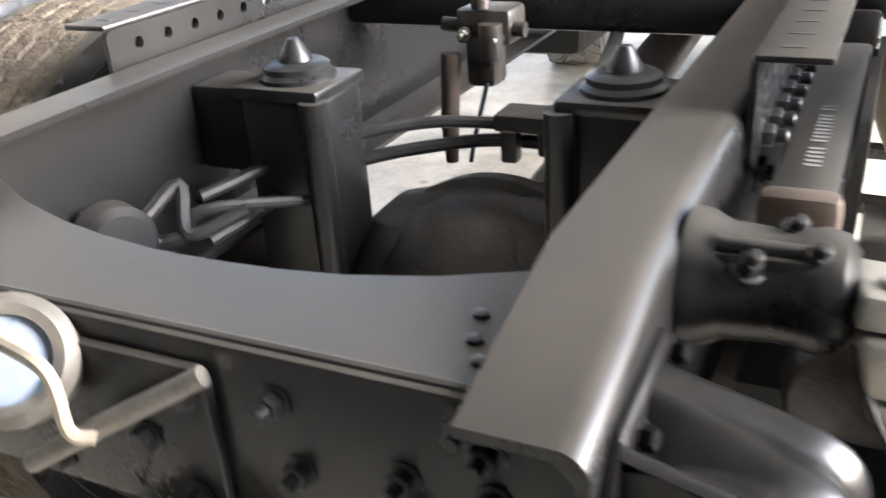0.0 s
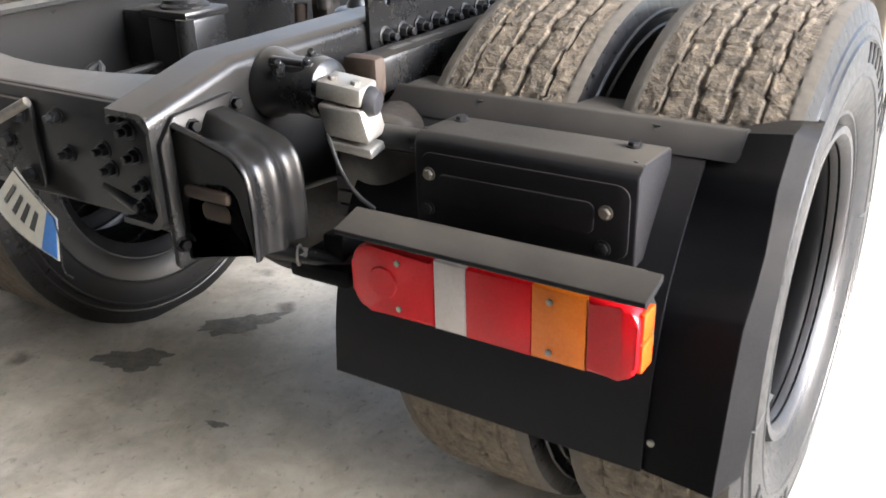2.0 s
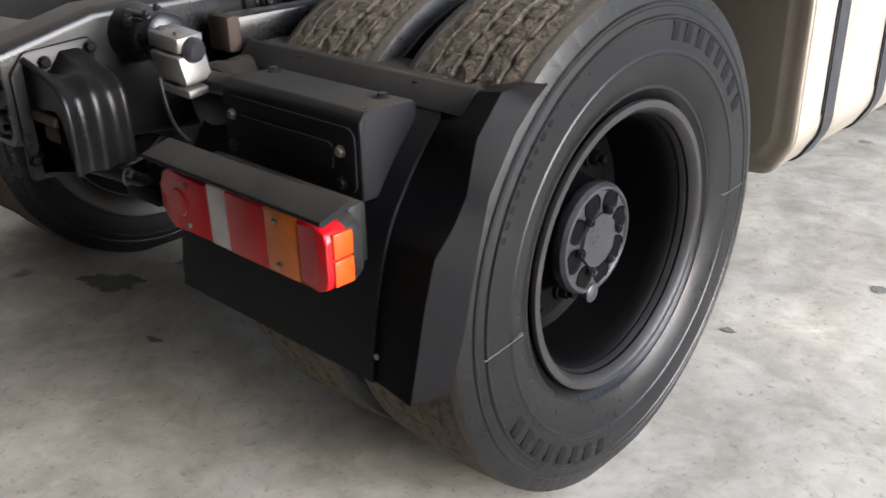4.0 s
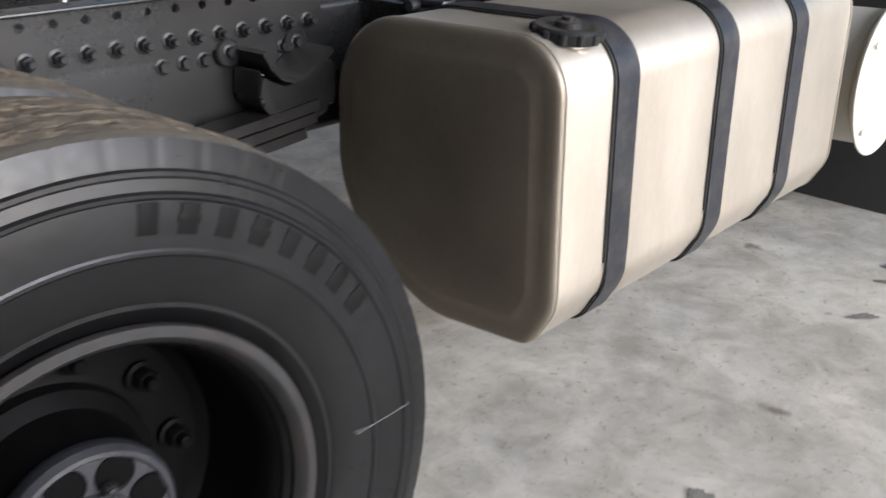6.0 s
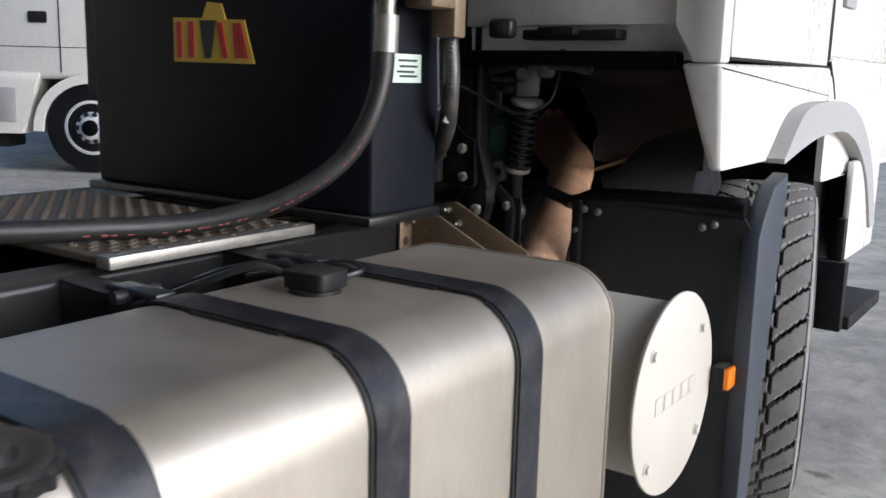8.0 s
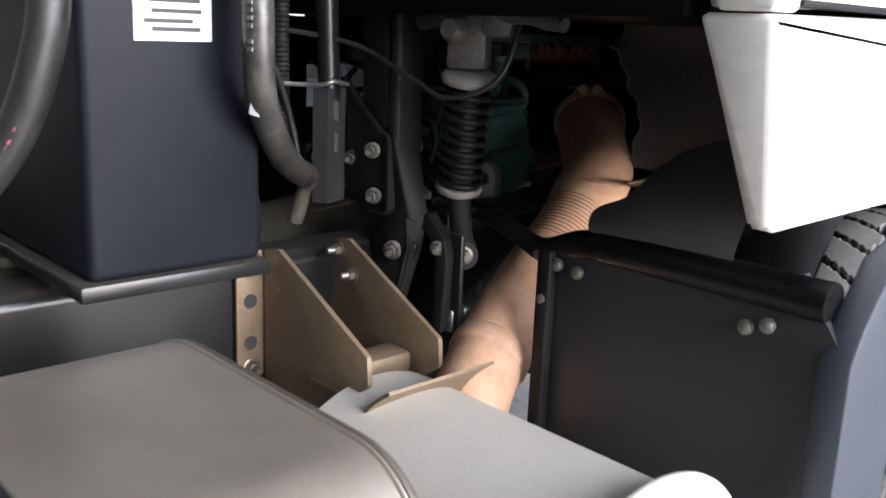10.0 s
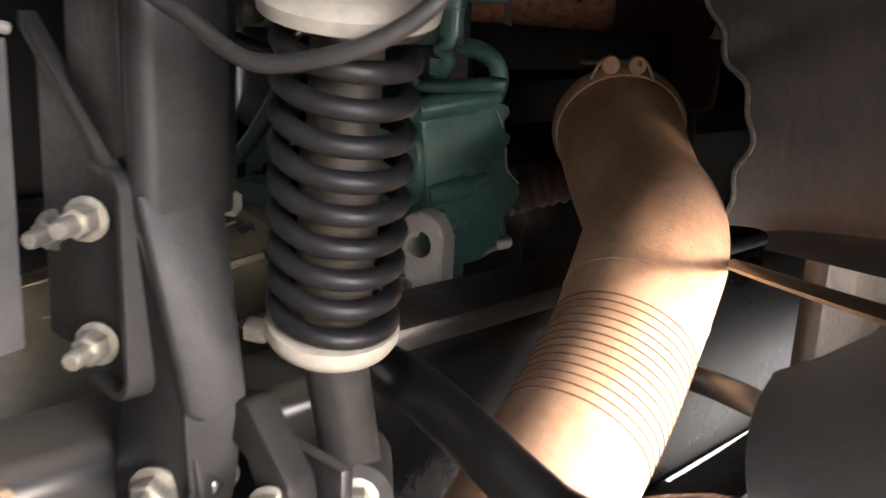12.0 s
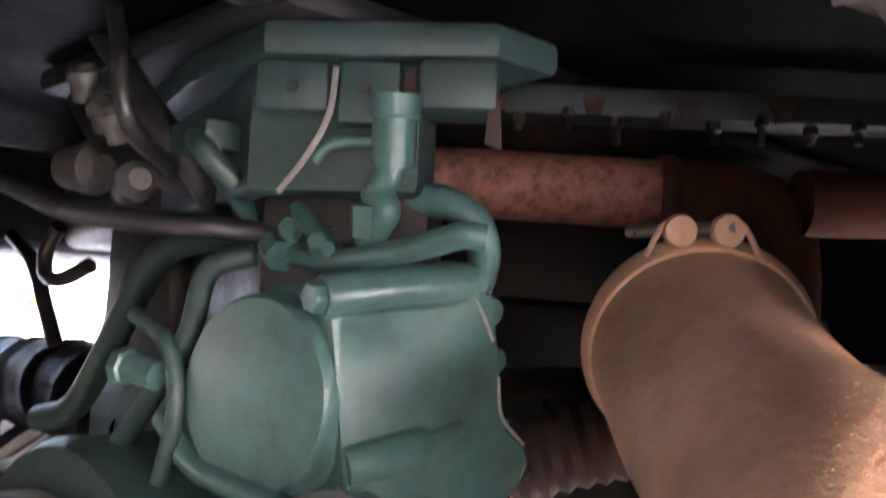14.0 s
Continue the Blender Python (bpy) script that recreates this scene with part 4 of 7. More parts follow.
def hood_skin():
    """smooth ramp over the buffer: plain beside the flange, with two soft flutes that deepen towards the rounded outer corner"""
    q = bmesh.new()
    line = curve_path([V(0.432, 0.928, 0), V(0.462, 0.920, 0), V(0.510, 0.908, 0), V(0.548, 0.896, 0), V(0.570, 0.878, 0), V(0.580, 0.848, 0), V(0.583, 0.80, 0), V(0.581, 0.738, 0)], 6)
    total = len(line) - 1
    cols = 28
    rows_ = []
    for i, c in enumerate(line):
        u = i / total
        tan_ = (line[min(i + 1, total)] - line[max(i - 1, 0)]).normalized()
        nx, nz = -tan_.y, tan_.x
        ramp_ = min(1.0, max(0.0, (u - 0.12) / 0.4))
        row = []
        for j in range(cols + 1):
            v = j / cols
            flute = 0.5 - 0.5 * math.cos(4 * math.pi * v)
            dent = max(0.0, 1 - u / 0.34) * max(0.0, 1 - abs(v - 0.36) / 0.27)
            edge = 0.004 * (max(0.0, 1 - v / 0.06) + max(0.0, (v - 0.94) / 0.06)) ** 2
            d = -0.011 * flute * ramp_ - 0.030 * min(1.0, 1.6 * dent) - edge
            row.append(q.verts.new((c.x + nx * d, -0.799 + 0.116 * v, c.y + nz * d)))
        rows_.append(row)
    for r0, r1 in zip(rows_, rows_[1:]):
        for j in range(cols):
            q.faces.new((r0[j], r0[j + 1], r1[j + 1], r1[j]))
    bmesh.ops.recalc_face_normals(q, faces=q.faces[:])
    bmesh.ops.solidify(q, geom=q.faces[:], thickness=0.007)
    return q


brk = part("underrun_bracket", hood_skin(), M_BRACKET, truck, "glossy black cast bracket holding a brown rubber buffer", sharp=70)
part("front_wall", hood_slab(-0.797, -0.783, -0.004, 0.005), M_BRACKET, brk)
part("rear_wall", hood_slab(-0.700, -0.688, -0.004, 0.004), M_BRACKET, brk)
bm = bmesh.new()
prism(bm, rounded([(-0.82, 0.70), (-0.82, 0.90), (-0.79, 0.935), (-0.66, 0.945), (-0.65, 0.70)], 0.012, 4), "x", 0.424, 0.434, 0.003)
part("side_flange", bm, M_BRACKET, brk)
bm = bmesh.new()
box(bm, 0.449, 0.538, -0.806, -0.70, 0.818, 0.838, 0.007)
box(bm, 0.474, 0.536, -0.80, -0.71, 0.785, 0.818, 0.010)
part("rubber_buffer", bm, M_OLDRUBBER, brk, "brown perished rubber buffer")
bm = bmesh.new()
box(bm, 0.484, 0.540, -0.785, -0.71, 0.735, 0.786, 0.010)
part("buffer_seat", bm, M_OLDRUBBER, brk, "rusty buffer seat")
bolts(brk, [(0.436, -0.757, 0.912), (0.436, -0.667, 0.925), (0.436, -0.808, 0.74)], (1, -0.2, 0.15), 0.009, 0.010, M_RIM)
bm = bmesh.new()
sweep(bm, [V(0.26, -0.79, 0.80), V(0.36, -0.80, 0.772), V(0.446, -0.786, 0.748), V(0.552, -0.718, 0.718), V(0.66, -0.65, 0.69)], 0.013, 12)
part("stay_tube", bm, M_BRACKET, brk)
bm = bmesh.new()
bolt(bm, (0.572, -0.705, 0.712), (1, 0.5, 0), 0.013, 0.014, True, 0.012)
part("stay_nut", bm, M_GREYROD, brk)
bm = bmesh.new()
box(bm, 0.545, 0.66, -0.70, -0.60, 0.668, 0.70, 0.008)
box(bm, 0.60, 0.64, -0.68, -0.62, 0.70, 0.745, 0.006)
part("stay_foot", bm, M_RIM, brk)
bm = bmesh.new()
lathe(bm, [(0.03, -0.02), (0.078, 0.0), (0.084, 0.012), (0.084, 0.03), (0.078, 0.045), (0.075, 0.14), (0.05, 0.16)], (0.585, -0.50, 0.80), (-0.15, 1, 0.1), 32)
part("brake_chamber", bm, M_GREASE, truck, "dusty black rear brake chamber beside the rail")

# -- fuel tank --
TANK = rounded([(0.545, 0.990), (1.143, 0.992), (1.143, 0.47), (1.085, 0.374), (0.81, 0.356), (0.605, 0.455), (0.524, 0.62)],
               [0.22, 0.105, 0.12, 0.06, 0.22, 0.24, 0.26], 12)


def grow(poly, d):
    """poly runs clockwise (top, outer side, bottom, inner side)"""
    n, out = len(poly), []
    for i in range(n):
        a, b = Vector(poly[i - 1]), Vector(poly[(i + 1) % n])
        t = (b - a).normalized()
        out.append((poly[i][0] - t.y * d, poly[i][1] + t.x * d))
    return out


def loops(bm, rings, cap0=True, cap1=True):
    n = len(rings[0])
    rv = [[bm.verts.new(p) for p in r] for r in rings]
    for a, b in zip(rv, rv[1:]):
        for k in range(n):
            bm.faces.new((a[k], a[(k + 1) % n], b[(k + 1) % n], b[k]))
    if cap0:
        bm.faces.new(rv[0])
    if cap1:
        bm.faces.new(rv[-1][::-1])


Y0, Y1 = 0.937, 2.272
bm = bmesh.new()
loops(bm, [[(x, y, z) for x, z in grow(TANK, g)] for y, g in ((Y0 + 0.012, -0.006), (Y0 + 0.016, -0.001), (Y0 + 0.022, 0.0), (1.5, 0.0), (Y1 - 0.022, 0.0), (Y1 - 0.016, -0.001), (Y1 - 0.012, -0.006))])
tank = part("fuel_tank", bm, M_ALU, truck, "brushed aluminium fuel tank held by three black straps", sharp=40)
for y, s in ((Y0, 1), (Y1, -1)):
    bm = bmesh.new()
    loops(bm, [[(x, y + s * q, z) for x, z in grow(TANK, g)] for q, g in ((0.012, 0.0015), (0.006, 0.0012), (0.001, -0.003), (-0.002, -0.012), (-0.004, -0.03), (-0.005, -0.045))] + [[(0.83 + (x - 0.83) * k, y + s * q, 0.68 + (z - 0.68) * k) for x, z in grow(TANK, -0.045)] for k, q in ((0.96, -0.009), (0.93, -0.0105), (0.5, -0.011), (0.1, -0.011))], cap0=True)
    part("tank_end", bm, M_ALUEND, tank, "aluminium tank end coloured darker for its shade, pressed with a raised field", sharp=40)
    bm = bmesh.new()
    path = [V(x, y + s * 0.0165, z) for x, z in grow(TANK, 0.0005)]
    sweep(bm, path + [path[0]], 0.0028, 6)
    part("weld_seam", bm, M_ALU, tank)


def strap(yc):
    w = 0.036
    # from the inner top corner over the outer side to the bottom
    i0 = max(range(len(TANK)), key=lambda i: TANK[i][1] - 0.5 * TANK[i][0])
    order = TANK[i0:] + TANK[:i0]
    stop = next(k for k, p in enumerate(order) if p[1] < 0.50 and p[0] < 0.80)
    run = order[:stop]
    bm = bmesh.new()
    a, b = grow2(run, 0.0035), grow2(run, 0.008)
    prism_strip(bm, a, b, "y", yc - w, yc + w)
    s = part("strap", bm, M_STRAP, tank, "black steel tank strap on a rubber strip", sharp=30)
    bm = bmesh.new()
    for lo, hi in ((0.10, 0.24), (0.30, 0.62), (0.70, 0.9)):
        seg = dense(run)
        m = len(seg)
        q = seg[int(m * lo):int(m * hi)]
        prism_strip(bm, grow2(q, 0.0012), grow2(q, 0.0048), "y", yc - w - 0.007, yc + w + 0.007)
    part("rubber_strip", bm, M_HOSE, s, "black rubber strip")
    bm = bmesh.new()
    box(bm, 0.555, 0.68, yc - 0.02, yc + 0.02, 0.985, 0.999, 0.004)
    cyl(bm, (0.53, yc, 0.985), (0.63, yc, 0.99), 0.011, 12)
    cyl(bm, (0.60, yc - 0.045, 0.985), (0.60, yc + 0.045, 0.985), 0.012, 12)
    part("strap_anchor", bm, M_STRAP, s)
    bm = bmesh.new()
    prism(bm, [(0.426, 0.99), (0.56, 0.985), (0.56, 0.96), (0.50, 0.80), (0.49, 0.5), (0.50, 0.33), (0.80, 0.325), (0.80, 0.30), (0.46, 0.30), (0.43, 0.5), (0.426, 0.72)], "y", yc - 0.03, yc + 0.03, 0.004)
    part("tank_bracket", bm, M_FRAME, tank, "black steel tank bracket")


def dense(path, step=0.01):
    out = [Vector(path[0])]
    for a, b in zip(path, path[1:]):
        a, b = Vector(a), Vector(b)
        k = max(1, int((b - a).length / step))
        out += [a.lerp(b, (j + 1) / k) for j in range(k)]
    return out


def grow2(path, d):
    out, n = [], len(path)
    for i in range(n):
        a, b = Vector(path[max(i - 1, 0)]), Vector(path[min(i + 1, n - 1)])
        t = (b - a).normalized()
        out.append((path[i][0] - t.y * d, path[i][1] + t.x * d))
    return out


for y in (1.146, 1.558, 1.93):
    strap(y)

# filler cap
bm = bmesh.new()
at = (1.067, 1.044, 0.945)
ax = V(0.12, 0, 1)
lathe(bm, [(0.05, -0.01), (0.05, 0.02), (0.046, 0.024), (0.046, 0.03)], at, ax, 32)
neck = part("filler_neck", bm, M_ALU, tank, "aluminium filler neck")
bm = bmesh.new()
lathe(bm, [(0.056, 0.03), (0.063, 0.032), (0.065, 0.036), (0.065, 0.052), (0.061, 0.057), (0.052, 0.058), (0.044, 0.054), (0.030, 0.055), (0.024, 0.064), (0.013, 0.066), (0.012, 0.072), (0.0, 0.073)], at, ax, 36)
cap = part("cap", bm, M_BLACK, neck, "black plastic screw cap")
u, v, d = frame_of(ax)
each("grip", neck, M_BLACK, [lambda q, a=2 * math.pi * k / 12: lathe(q, [(0.009, -0.010), (0.009, 0.007), (0.006, 0.010)], Vector(at) + d * 0.044 + (u * math.cos(a) + v * math.sin(a)) * 0.062, d, 8) for k in range(12)])
# sender unit
bm = bmesh.new()
lathe(bm, [(0.045, -0.015), (0.045, 0.008), (0.038, 0.01)], (0.827, 1.75, 0.99), (0, 0, 1), 20)
prism(bm, rounded([(0.785, 1.705), (0.875, 1.715), (0.87, 1.79), (0.79, 1.795)], 0.015, 3), "z", 1.0, 1.03, 0.003)
send = part("sender_unit", bm, M_BLACK, tank, "black fuel sender unit with hoses")
bm = bmesh.new()
sweep(bm, curve_path([V(0.80, 1.76, 1.01), V(0.72, 1.78, 1.02), V(0.62, 1.74, 1.0), V(0.5, 1.72, 0.95)], 5), 0.008, 8)
sweep(bm, curve_path([V(0.80, 1.73, 1.012), V(0.74, 1.70, 1.03), V(0.66, 1.66, 1.0), V(0.5, 1.62, 0.93)], 5), 0.007, 8)
sweep(bm, curve_path([V(0.85, 1.78, 1.012), V(0.86, 1.83, 1.02), V(0.75, 1.87, 1.01), V(0.55, 1.85, 0.96)], 5), 0.006, 8)
part("fuel_hose", bm, M_HOSE, send)

# silencer end with its cream cover
bm = bmesh.new()
lathe(bm, [(0.19, -0.5), (0.205, -0.49), (0.205, -0.025), (0.212, -0.02), (0.212, -0.006), (0.20, -0.004)], (1.16, 2.578, 0.657), (1, 0, 0), 56)
sil = part("silencer", bm, M_CREAM, truck, "cream painted round silencer end with a bolted cover")
bm = bmesh.new()
lathe(bm, [(0.228, -0.002), (0.235, 0.0), (0.235, 0.005), (0.231, 0.008), (0.0, 0.008)], (1.158, 2.578, 0.657), (1, 0, 0), 64)
cov = part("cover", bm, M_CREAM, sil, "flat round cream cover plate")
bolts(cov, [(1.166, 2.425, 0.781), (1.166, 2.715, 0.785), (1.166, 2.425, 0.525), (1.166, 2.722, 0.526)], (1, 0, 0), 0.011, 0.008, M_CREAM, "bolt")
boxes("raised_mark", cov, M_CREAM, [(1.165, 1.1685, 2.455 + 0.05 * k, 2.491 + 0.05 * k, 0.635, 0.675) for k in range(5)], bevel=0.003)


# -- between the rails at the rear --
def spring_seat(x, y, s):
    bm = bmesh.new()
    box(bm, x - 0.075, x + 0.075, y - 0.07, y + 0.07, 0.925, 0.945, 0.006)
    box(bm, x - 0.068, x + 0.068, y - 0.06, y + 0.065, 0.62, 0.927, 0.01)
    seat = part("mounting_post", bm, M_FRAME, truck, "black square steel post with a domed rubber mount")
    bm = bmesh.new()
    sweep(bm, [V(x + s * 0.066, y - 0.066, 0.93), V(x + s * 0.066, y - 0.066, 0.60)], 0.021, 14)
    part("corner_tube", bm, M_FRAME, seat)
    bm = bmesh.new()
    lathe(bm, [(0.058, 0.0), (0.058, 0.006), (0.05, 0.012), (0.05, 0.02), (0.044, 0.024), (0.03, 0.026)], (x, y, 0.945), (0, 0, 1), 28)
    part("washer", bm, M_DARKBOLT, seat, "dusty stepped rubber washer")
    bm = bmesh.new()
    lathe(bm, [(0.026, 0.022), (0.023, 0.034), (0.018, 0.042), (0.013, 0.052), (0.009, 0.058), (0.0, 0.06)], (x, y, 0.945), (0, 0, 1), 20)
    part("dome_nut", bm, M_DARKBOLT, seat)
    bm = bmesh.new()
    a, b = sorted((x - s * 0.07, -s * 0.414))
    box(bm, a, b, y - 0.045, y + 0.05, 0.80, 0.935, 0.006)
    part("side_bracket", bm, M_FRAME, seat)


spring_seat(-0.245, -0.13, 1)
spring_seat(0.24, -0.09, -1)

# rear axle with its round casing, brake cans and lines
bm = bmesh.new()
lathe(bm, [(0.10, -0.58), (0.105, -0.30), (0.14, -0.24), (0.20, -0.17), (0.225, -0.06), (0.225, 0.08), (0.2, 0.17), (0.14, 0.24), (0.105, 0.30), (0.10, 0.58)], (0, 0, 0.51), (1, 0, 0), 40)
axle = part("rear_axle", bm, M_GREASE, truck, "oily black rear axle casing with brake hoses")
bm = bmesh.new()
lathe(bm, [(0.24, -0.12), (0.24, -0.08), (0.225, -0.07), (0.215, 0.0), (0.17, 0.07), (0.1, 0.12), (0.0, 0.13)], (0, -0.10, 0.53), (0, -1, 0.15), 40)
part("axle_cover", bm, M_GREASE, axle)
for pts, r in (([(-0.34, -0.28, 0.80), (-0.24, -0.12, 0.83), (-0.1, -0.02, 0.85), (0.05, 0.03, 0.845), (0.16, 0.1, 0.84)], 0.010),
               ([(-0.32, -0.30, 0.74), (-0.22, -0.10, 0.79), (-0.05, 0.0, 0.815), (0.08, 0.02, 0.82), (0.2, 0.05, 0.80)], 0.011),
               ([(0.06, 0.03, 0.84), (0.12, 0.0, 0.86), (0.2, -0.02, 0.83), (0.26, -0.1, 0.78)], 0.012),
               ([(0.1, 0.4, 0.93), (0.13, 0.2, 0.90), (0.10, 0.08, 0.86), (0.05, 0.02, 0.85)], 0.013),
               ([(-0.40, -0.45, 0.83), (-0.36, -0.40, 0.80), (-0.33, -0.33, 0.84), (-0.30, -0.36, 0.78), (-0.24, -0.30, 0.80)], 0.010),
               ([(-0.38, -0.42, 0.78), (-0.34, -0.34, 0.76), (-0.30, -0.32, 0.80), (-0.2, -0.2, 0.78)], 0.009)):
    bm = bmesh.new()
    sweep(bm, curve_path([V(*q) for q in pts], 6), r, 9)
    part("air_line", bm, M_HOSE, axle, "black plastic air line")
bm = bmesh.new()
box(bm, 0.02, 0.15, -0.02, 0.05, 0.845, 0.872, 0.005)
box(bm, 0.035, 0.06, -0.03, 0.0, 0.80, 0.85, 0.004)
box(bm, 0.09, 0.125, -0.02, 0.03, 0.81, 0.85, 0.006)
part("line_clip", bm, M_BLACK, axle)
bm = bmesh.new()
lathe(bm, [(0.05, 0.0), (0.055, 0.01), (0.055, 0.05), (0.045, 0.06), (0.02, 0.062)], (-0.395, -0.42, 0.79), (1, -0.4, 0), 20)
part("air_coupling", bm, M_BLACK, axle)

# levelling valve with hanging rod
bm = bmesh.new()
box(bm, -0.12, -0.02, 0.16, 0.24, 0.93, 0.99, 0.01)
box(bm, -0.10, -0.045, 0.15, 0.21, 0.86, 0.95, 0.012)
cyl(bm, (-0.075, 0.17, 0.99), (-0.075, 0.17, 1.06), 0.016, 12)
cyl(bm, (-0.15, 0.18, 0.96), (0.0, 0.18, 0.955), 0.013, 12)
cyl(bm, (-0.05, 0.15, 0.91), (-0.05, 0.15, 0.97), 0.02, 12)
lev = part("levelling_valve", bm, M_GREASE, truck, "dirty levelling valve hung from a cross member")
bm = bmesh.new()
sweep(bm, [V(-0.06, 0.15, 0.87), V(-0.075, 0.12, 0.78), V(-0.08, 0.11, 0.74)], 0.004, 8)
part("rod", bm, M_DARKBOLT, lev)
bm = bmesh.new()
sweep(bm, [V(-0.12, 0.14, 0.92), V(-0.125, 0.13, 0.80), V(-0.125, 0.13, 0.73)], [0.017, 0.016, 0.011], 10)
part("rubber_boot", bm, M_OLDRUBBER, lev)
bolts(lev, [(-0.1, 0.155, 0.95), (-0.04, 0.155, 0.945)], (0, -1, 0), 0.009, 0.01, M_STEEL, "nut", True, 0.01)

# cross members further forward, and the propeller shaft
for y, z0, z1 in ((0.30, 0.925, 0.99), (1.15, 0.74, 0.96), (1.9, 0.74, 0.96)):
    bm = bmesh.new()
    box(bm, -0.414, 0.414, y, y + 0.09, z0, z1, 0.012)
    part("cross_member", bm, M_FRAME, truck, "black steel cross member")
bm = bmesh.new()
cyl(bm, (0, 0.25, 0.6), (0, 2.6, 0.78), 0.06, 24)
part("propeller_shaft", bm, M_GREASE, truck, "dark propeller shaft")
# leaf packs at the rear axle
for s in (1, -1):
    a, b = sorted((s * 0.455, s * 0.535))
    for k in range(4):
        bm = bmesh.new()
        L = (0.885, 0.875, 0.845, 0.70)[k]
        line = [-0.46 + (L + 0.46) * i / 20 for i in range(21)]
        ribbon(bm, [(y, 0.782 - 0.045 * (1 - (y / 0.885) ** 2) - 0.027 * k) for y in line], "x", a, b, 0.022)
        if k == 0:
            spring = part("leaf_spring", bm, M_SPRINGLEAF, truck, "black multi-leaf spring under the rail")
        else:
            part("leaf", bm, M_SPRINGLEAF, spring)
    if s > 0:
        boxes("stamped_mark", spring, M_GREYROD, [(0.5352, 0.5358, 0.50 + 0.02 * k, 0.511 + 0.02 * k, 0.757, 0.765) for k in range(8) if k != 4])
    # saddle-shaped cast hanger with two ears
    bm = bmesh.new()
    a, b = sorted((s * 0.428, s * 0.525))
    prism(bm, rounded([(0.742, 0.90), (0.76, 0.865), (0.80, 0.845), (0.86, 0.85), (0.90, 0.88), (0.935, 0.885), (0.955, 0.83), (0.925, 0.775), (0.86, 0.755), (0.78, 0.765), (0.735, 0.82)], [0.008, 0.02, 0.03, 0.03, 0.02, 0.01, 0.03, 0.03, 0.02, 0.03, 0.03], 4), "x", a, b, 0.012)
    hang = part("spring_hanger", bm, M_FRAME, truck, "black cast spring hanger bolted to the rail")
    bm = bmesh.new()
    prism_strip(bm, [(0.735, 0.925), (0.752, 0.892), (0.778, 0.865), (0.81, 0.853), (0.85, 0.858), (0.885, 0.882), (0.92, 0.905)],
                [(0.745, 0.93), (0.762, 0.899), (0.784, 0.875), (0.812, 0.864), (0.848, 0.869), (0.88, 0.892), (0.915, 0.915)], "x", *sorted((s * 0.428, s * 0.55)))
    part("saddle", bm, M_FRAME, hang)
    for y, z in ((0.728, 0.915), (0.905, 0.915)):
        bm = bmesh.new()
        lathe(bm, [(0.030, -0.004), (0.030, 0.008), (0.026, 0.012), (0.0, 0.012)], (s * 0.43, y, z), (s, 0, 0), 20)
        part("ear", bm, M_FRAME, hang)
    bolts(hang, [(s * 0.442, 0.728, 0.917), (s * 0.442, 0.905, 0.915)], (s, 0, 0), 0.0125, 0.012)

# square tube with a rubber plug beside the rail
bm = bmesh.new()
box(bm, 0.46, 0.525, -0.40, 0.2, 0.885, 0.95, 0.008)
tube = part("square_tube", bm, M_FRAME, truck, "black square steel tube with a brown rubber end plug")
bm = bmesh.new()
box(bm, 0.455, 0.53, -0.425, -0.39, 0.88, 0.955, 0.012)
part("end_plug", bm, M_OLDRUBBER, tube, "brown rubber end plug")
boxes("stencil", tube, M_MOULD, [(0.486, 0.502, -0.33 + 0.0125 * k, -0.323 + 0.0125 * k, 0.9503, 0.9507) for k in range(17) if k not in (5, 14)], "faded stencil mark")

# number plate hanging from a wire under the cross member
PLATE = [V(0.168, -0.833, 0.738), V(0.145, -0.83, 0.655), V(-0.03, -0.82, 0.729), V(0.086, -0.835, 0.815)]


def on_plate(s, t, h=0.0):
    a, b, d, e = PLATE
    p = (a * (1 - s) + e * s) * (1 - t) + (b * (1 - s) + d * s) * t
    return p + V(0.25, -0.9, 0.2).normalized() * (0.012 * math.sin(3.1 * s) * (0.4 + t) + h)


def plate_patch(s0, s1, t0, t1, h0, h1, n=10):
    bm = bmesh.new()
    lo = [[bm.verts.new(on_plate(s0 + (s1 - s0) * i / n, t0 + (t1 - t0) * j / 4, h0)) for j in range(5)] for i in range(n + 1)]
    hi = [[bm.verts.new(on_plate(s0 + (s1 - s0) * i / n, t0 + (t1 - t0) * j / 4, h1)) for j in range(5)] for i in range(n + 1)]
    for i in range(n):
        for j in range(4):
            bm.faces.new((lo[i][j], lo[i + 1][j], lo[i + 1][j + 1], lo[i][j + 1]))
            bm.faces.new((hi[i][j], hi[i][j + 1], hi[i + 1][j + 1], hi[i + 1][j]))
    for i in range(n):
        bm.faces.new((lo[i][0], hi[i][0], hi[i + 1][0], lo[i + 1][0])), bm.faces.new((lo[i][4], lo[i + 1][4], hi[i + 1][4], hi[i][4]))
    for j in range(4):
        bm.faces.new((lo[0][j], lo[0][j + 1], hi[0][j + 1], hi[0][j])), bm.faces.new((lo[n][j], hi[n][j], hi[n][j + 1], lo[n][j + 1]))
    return bm


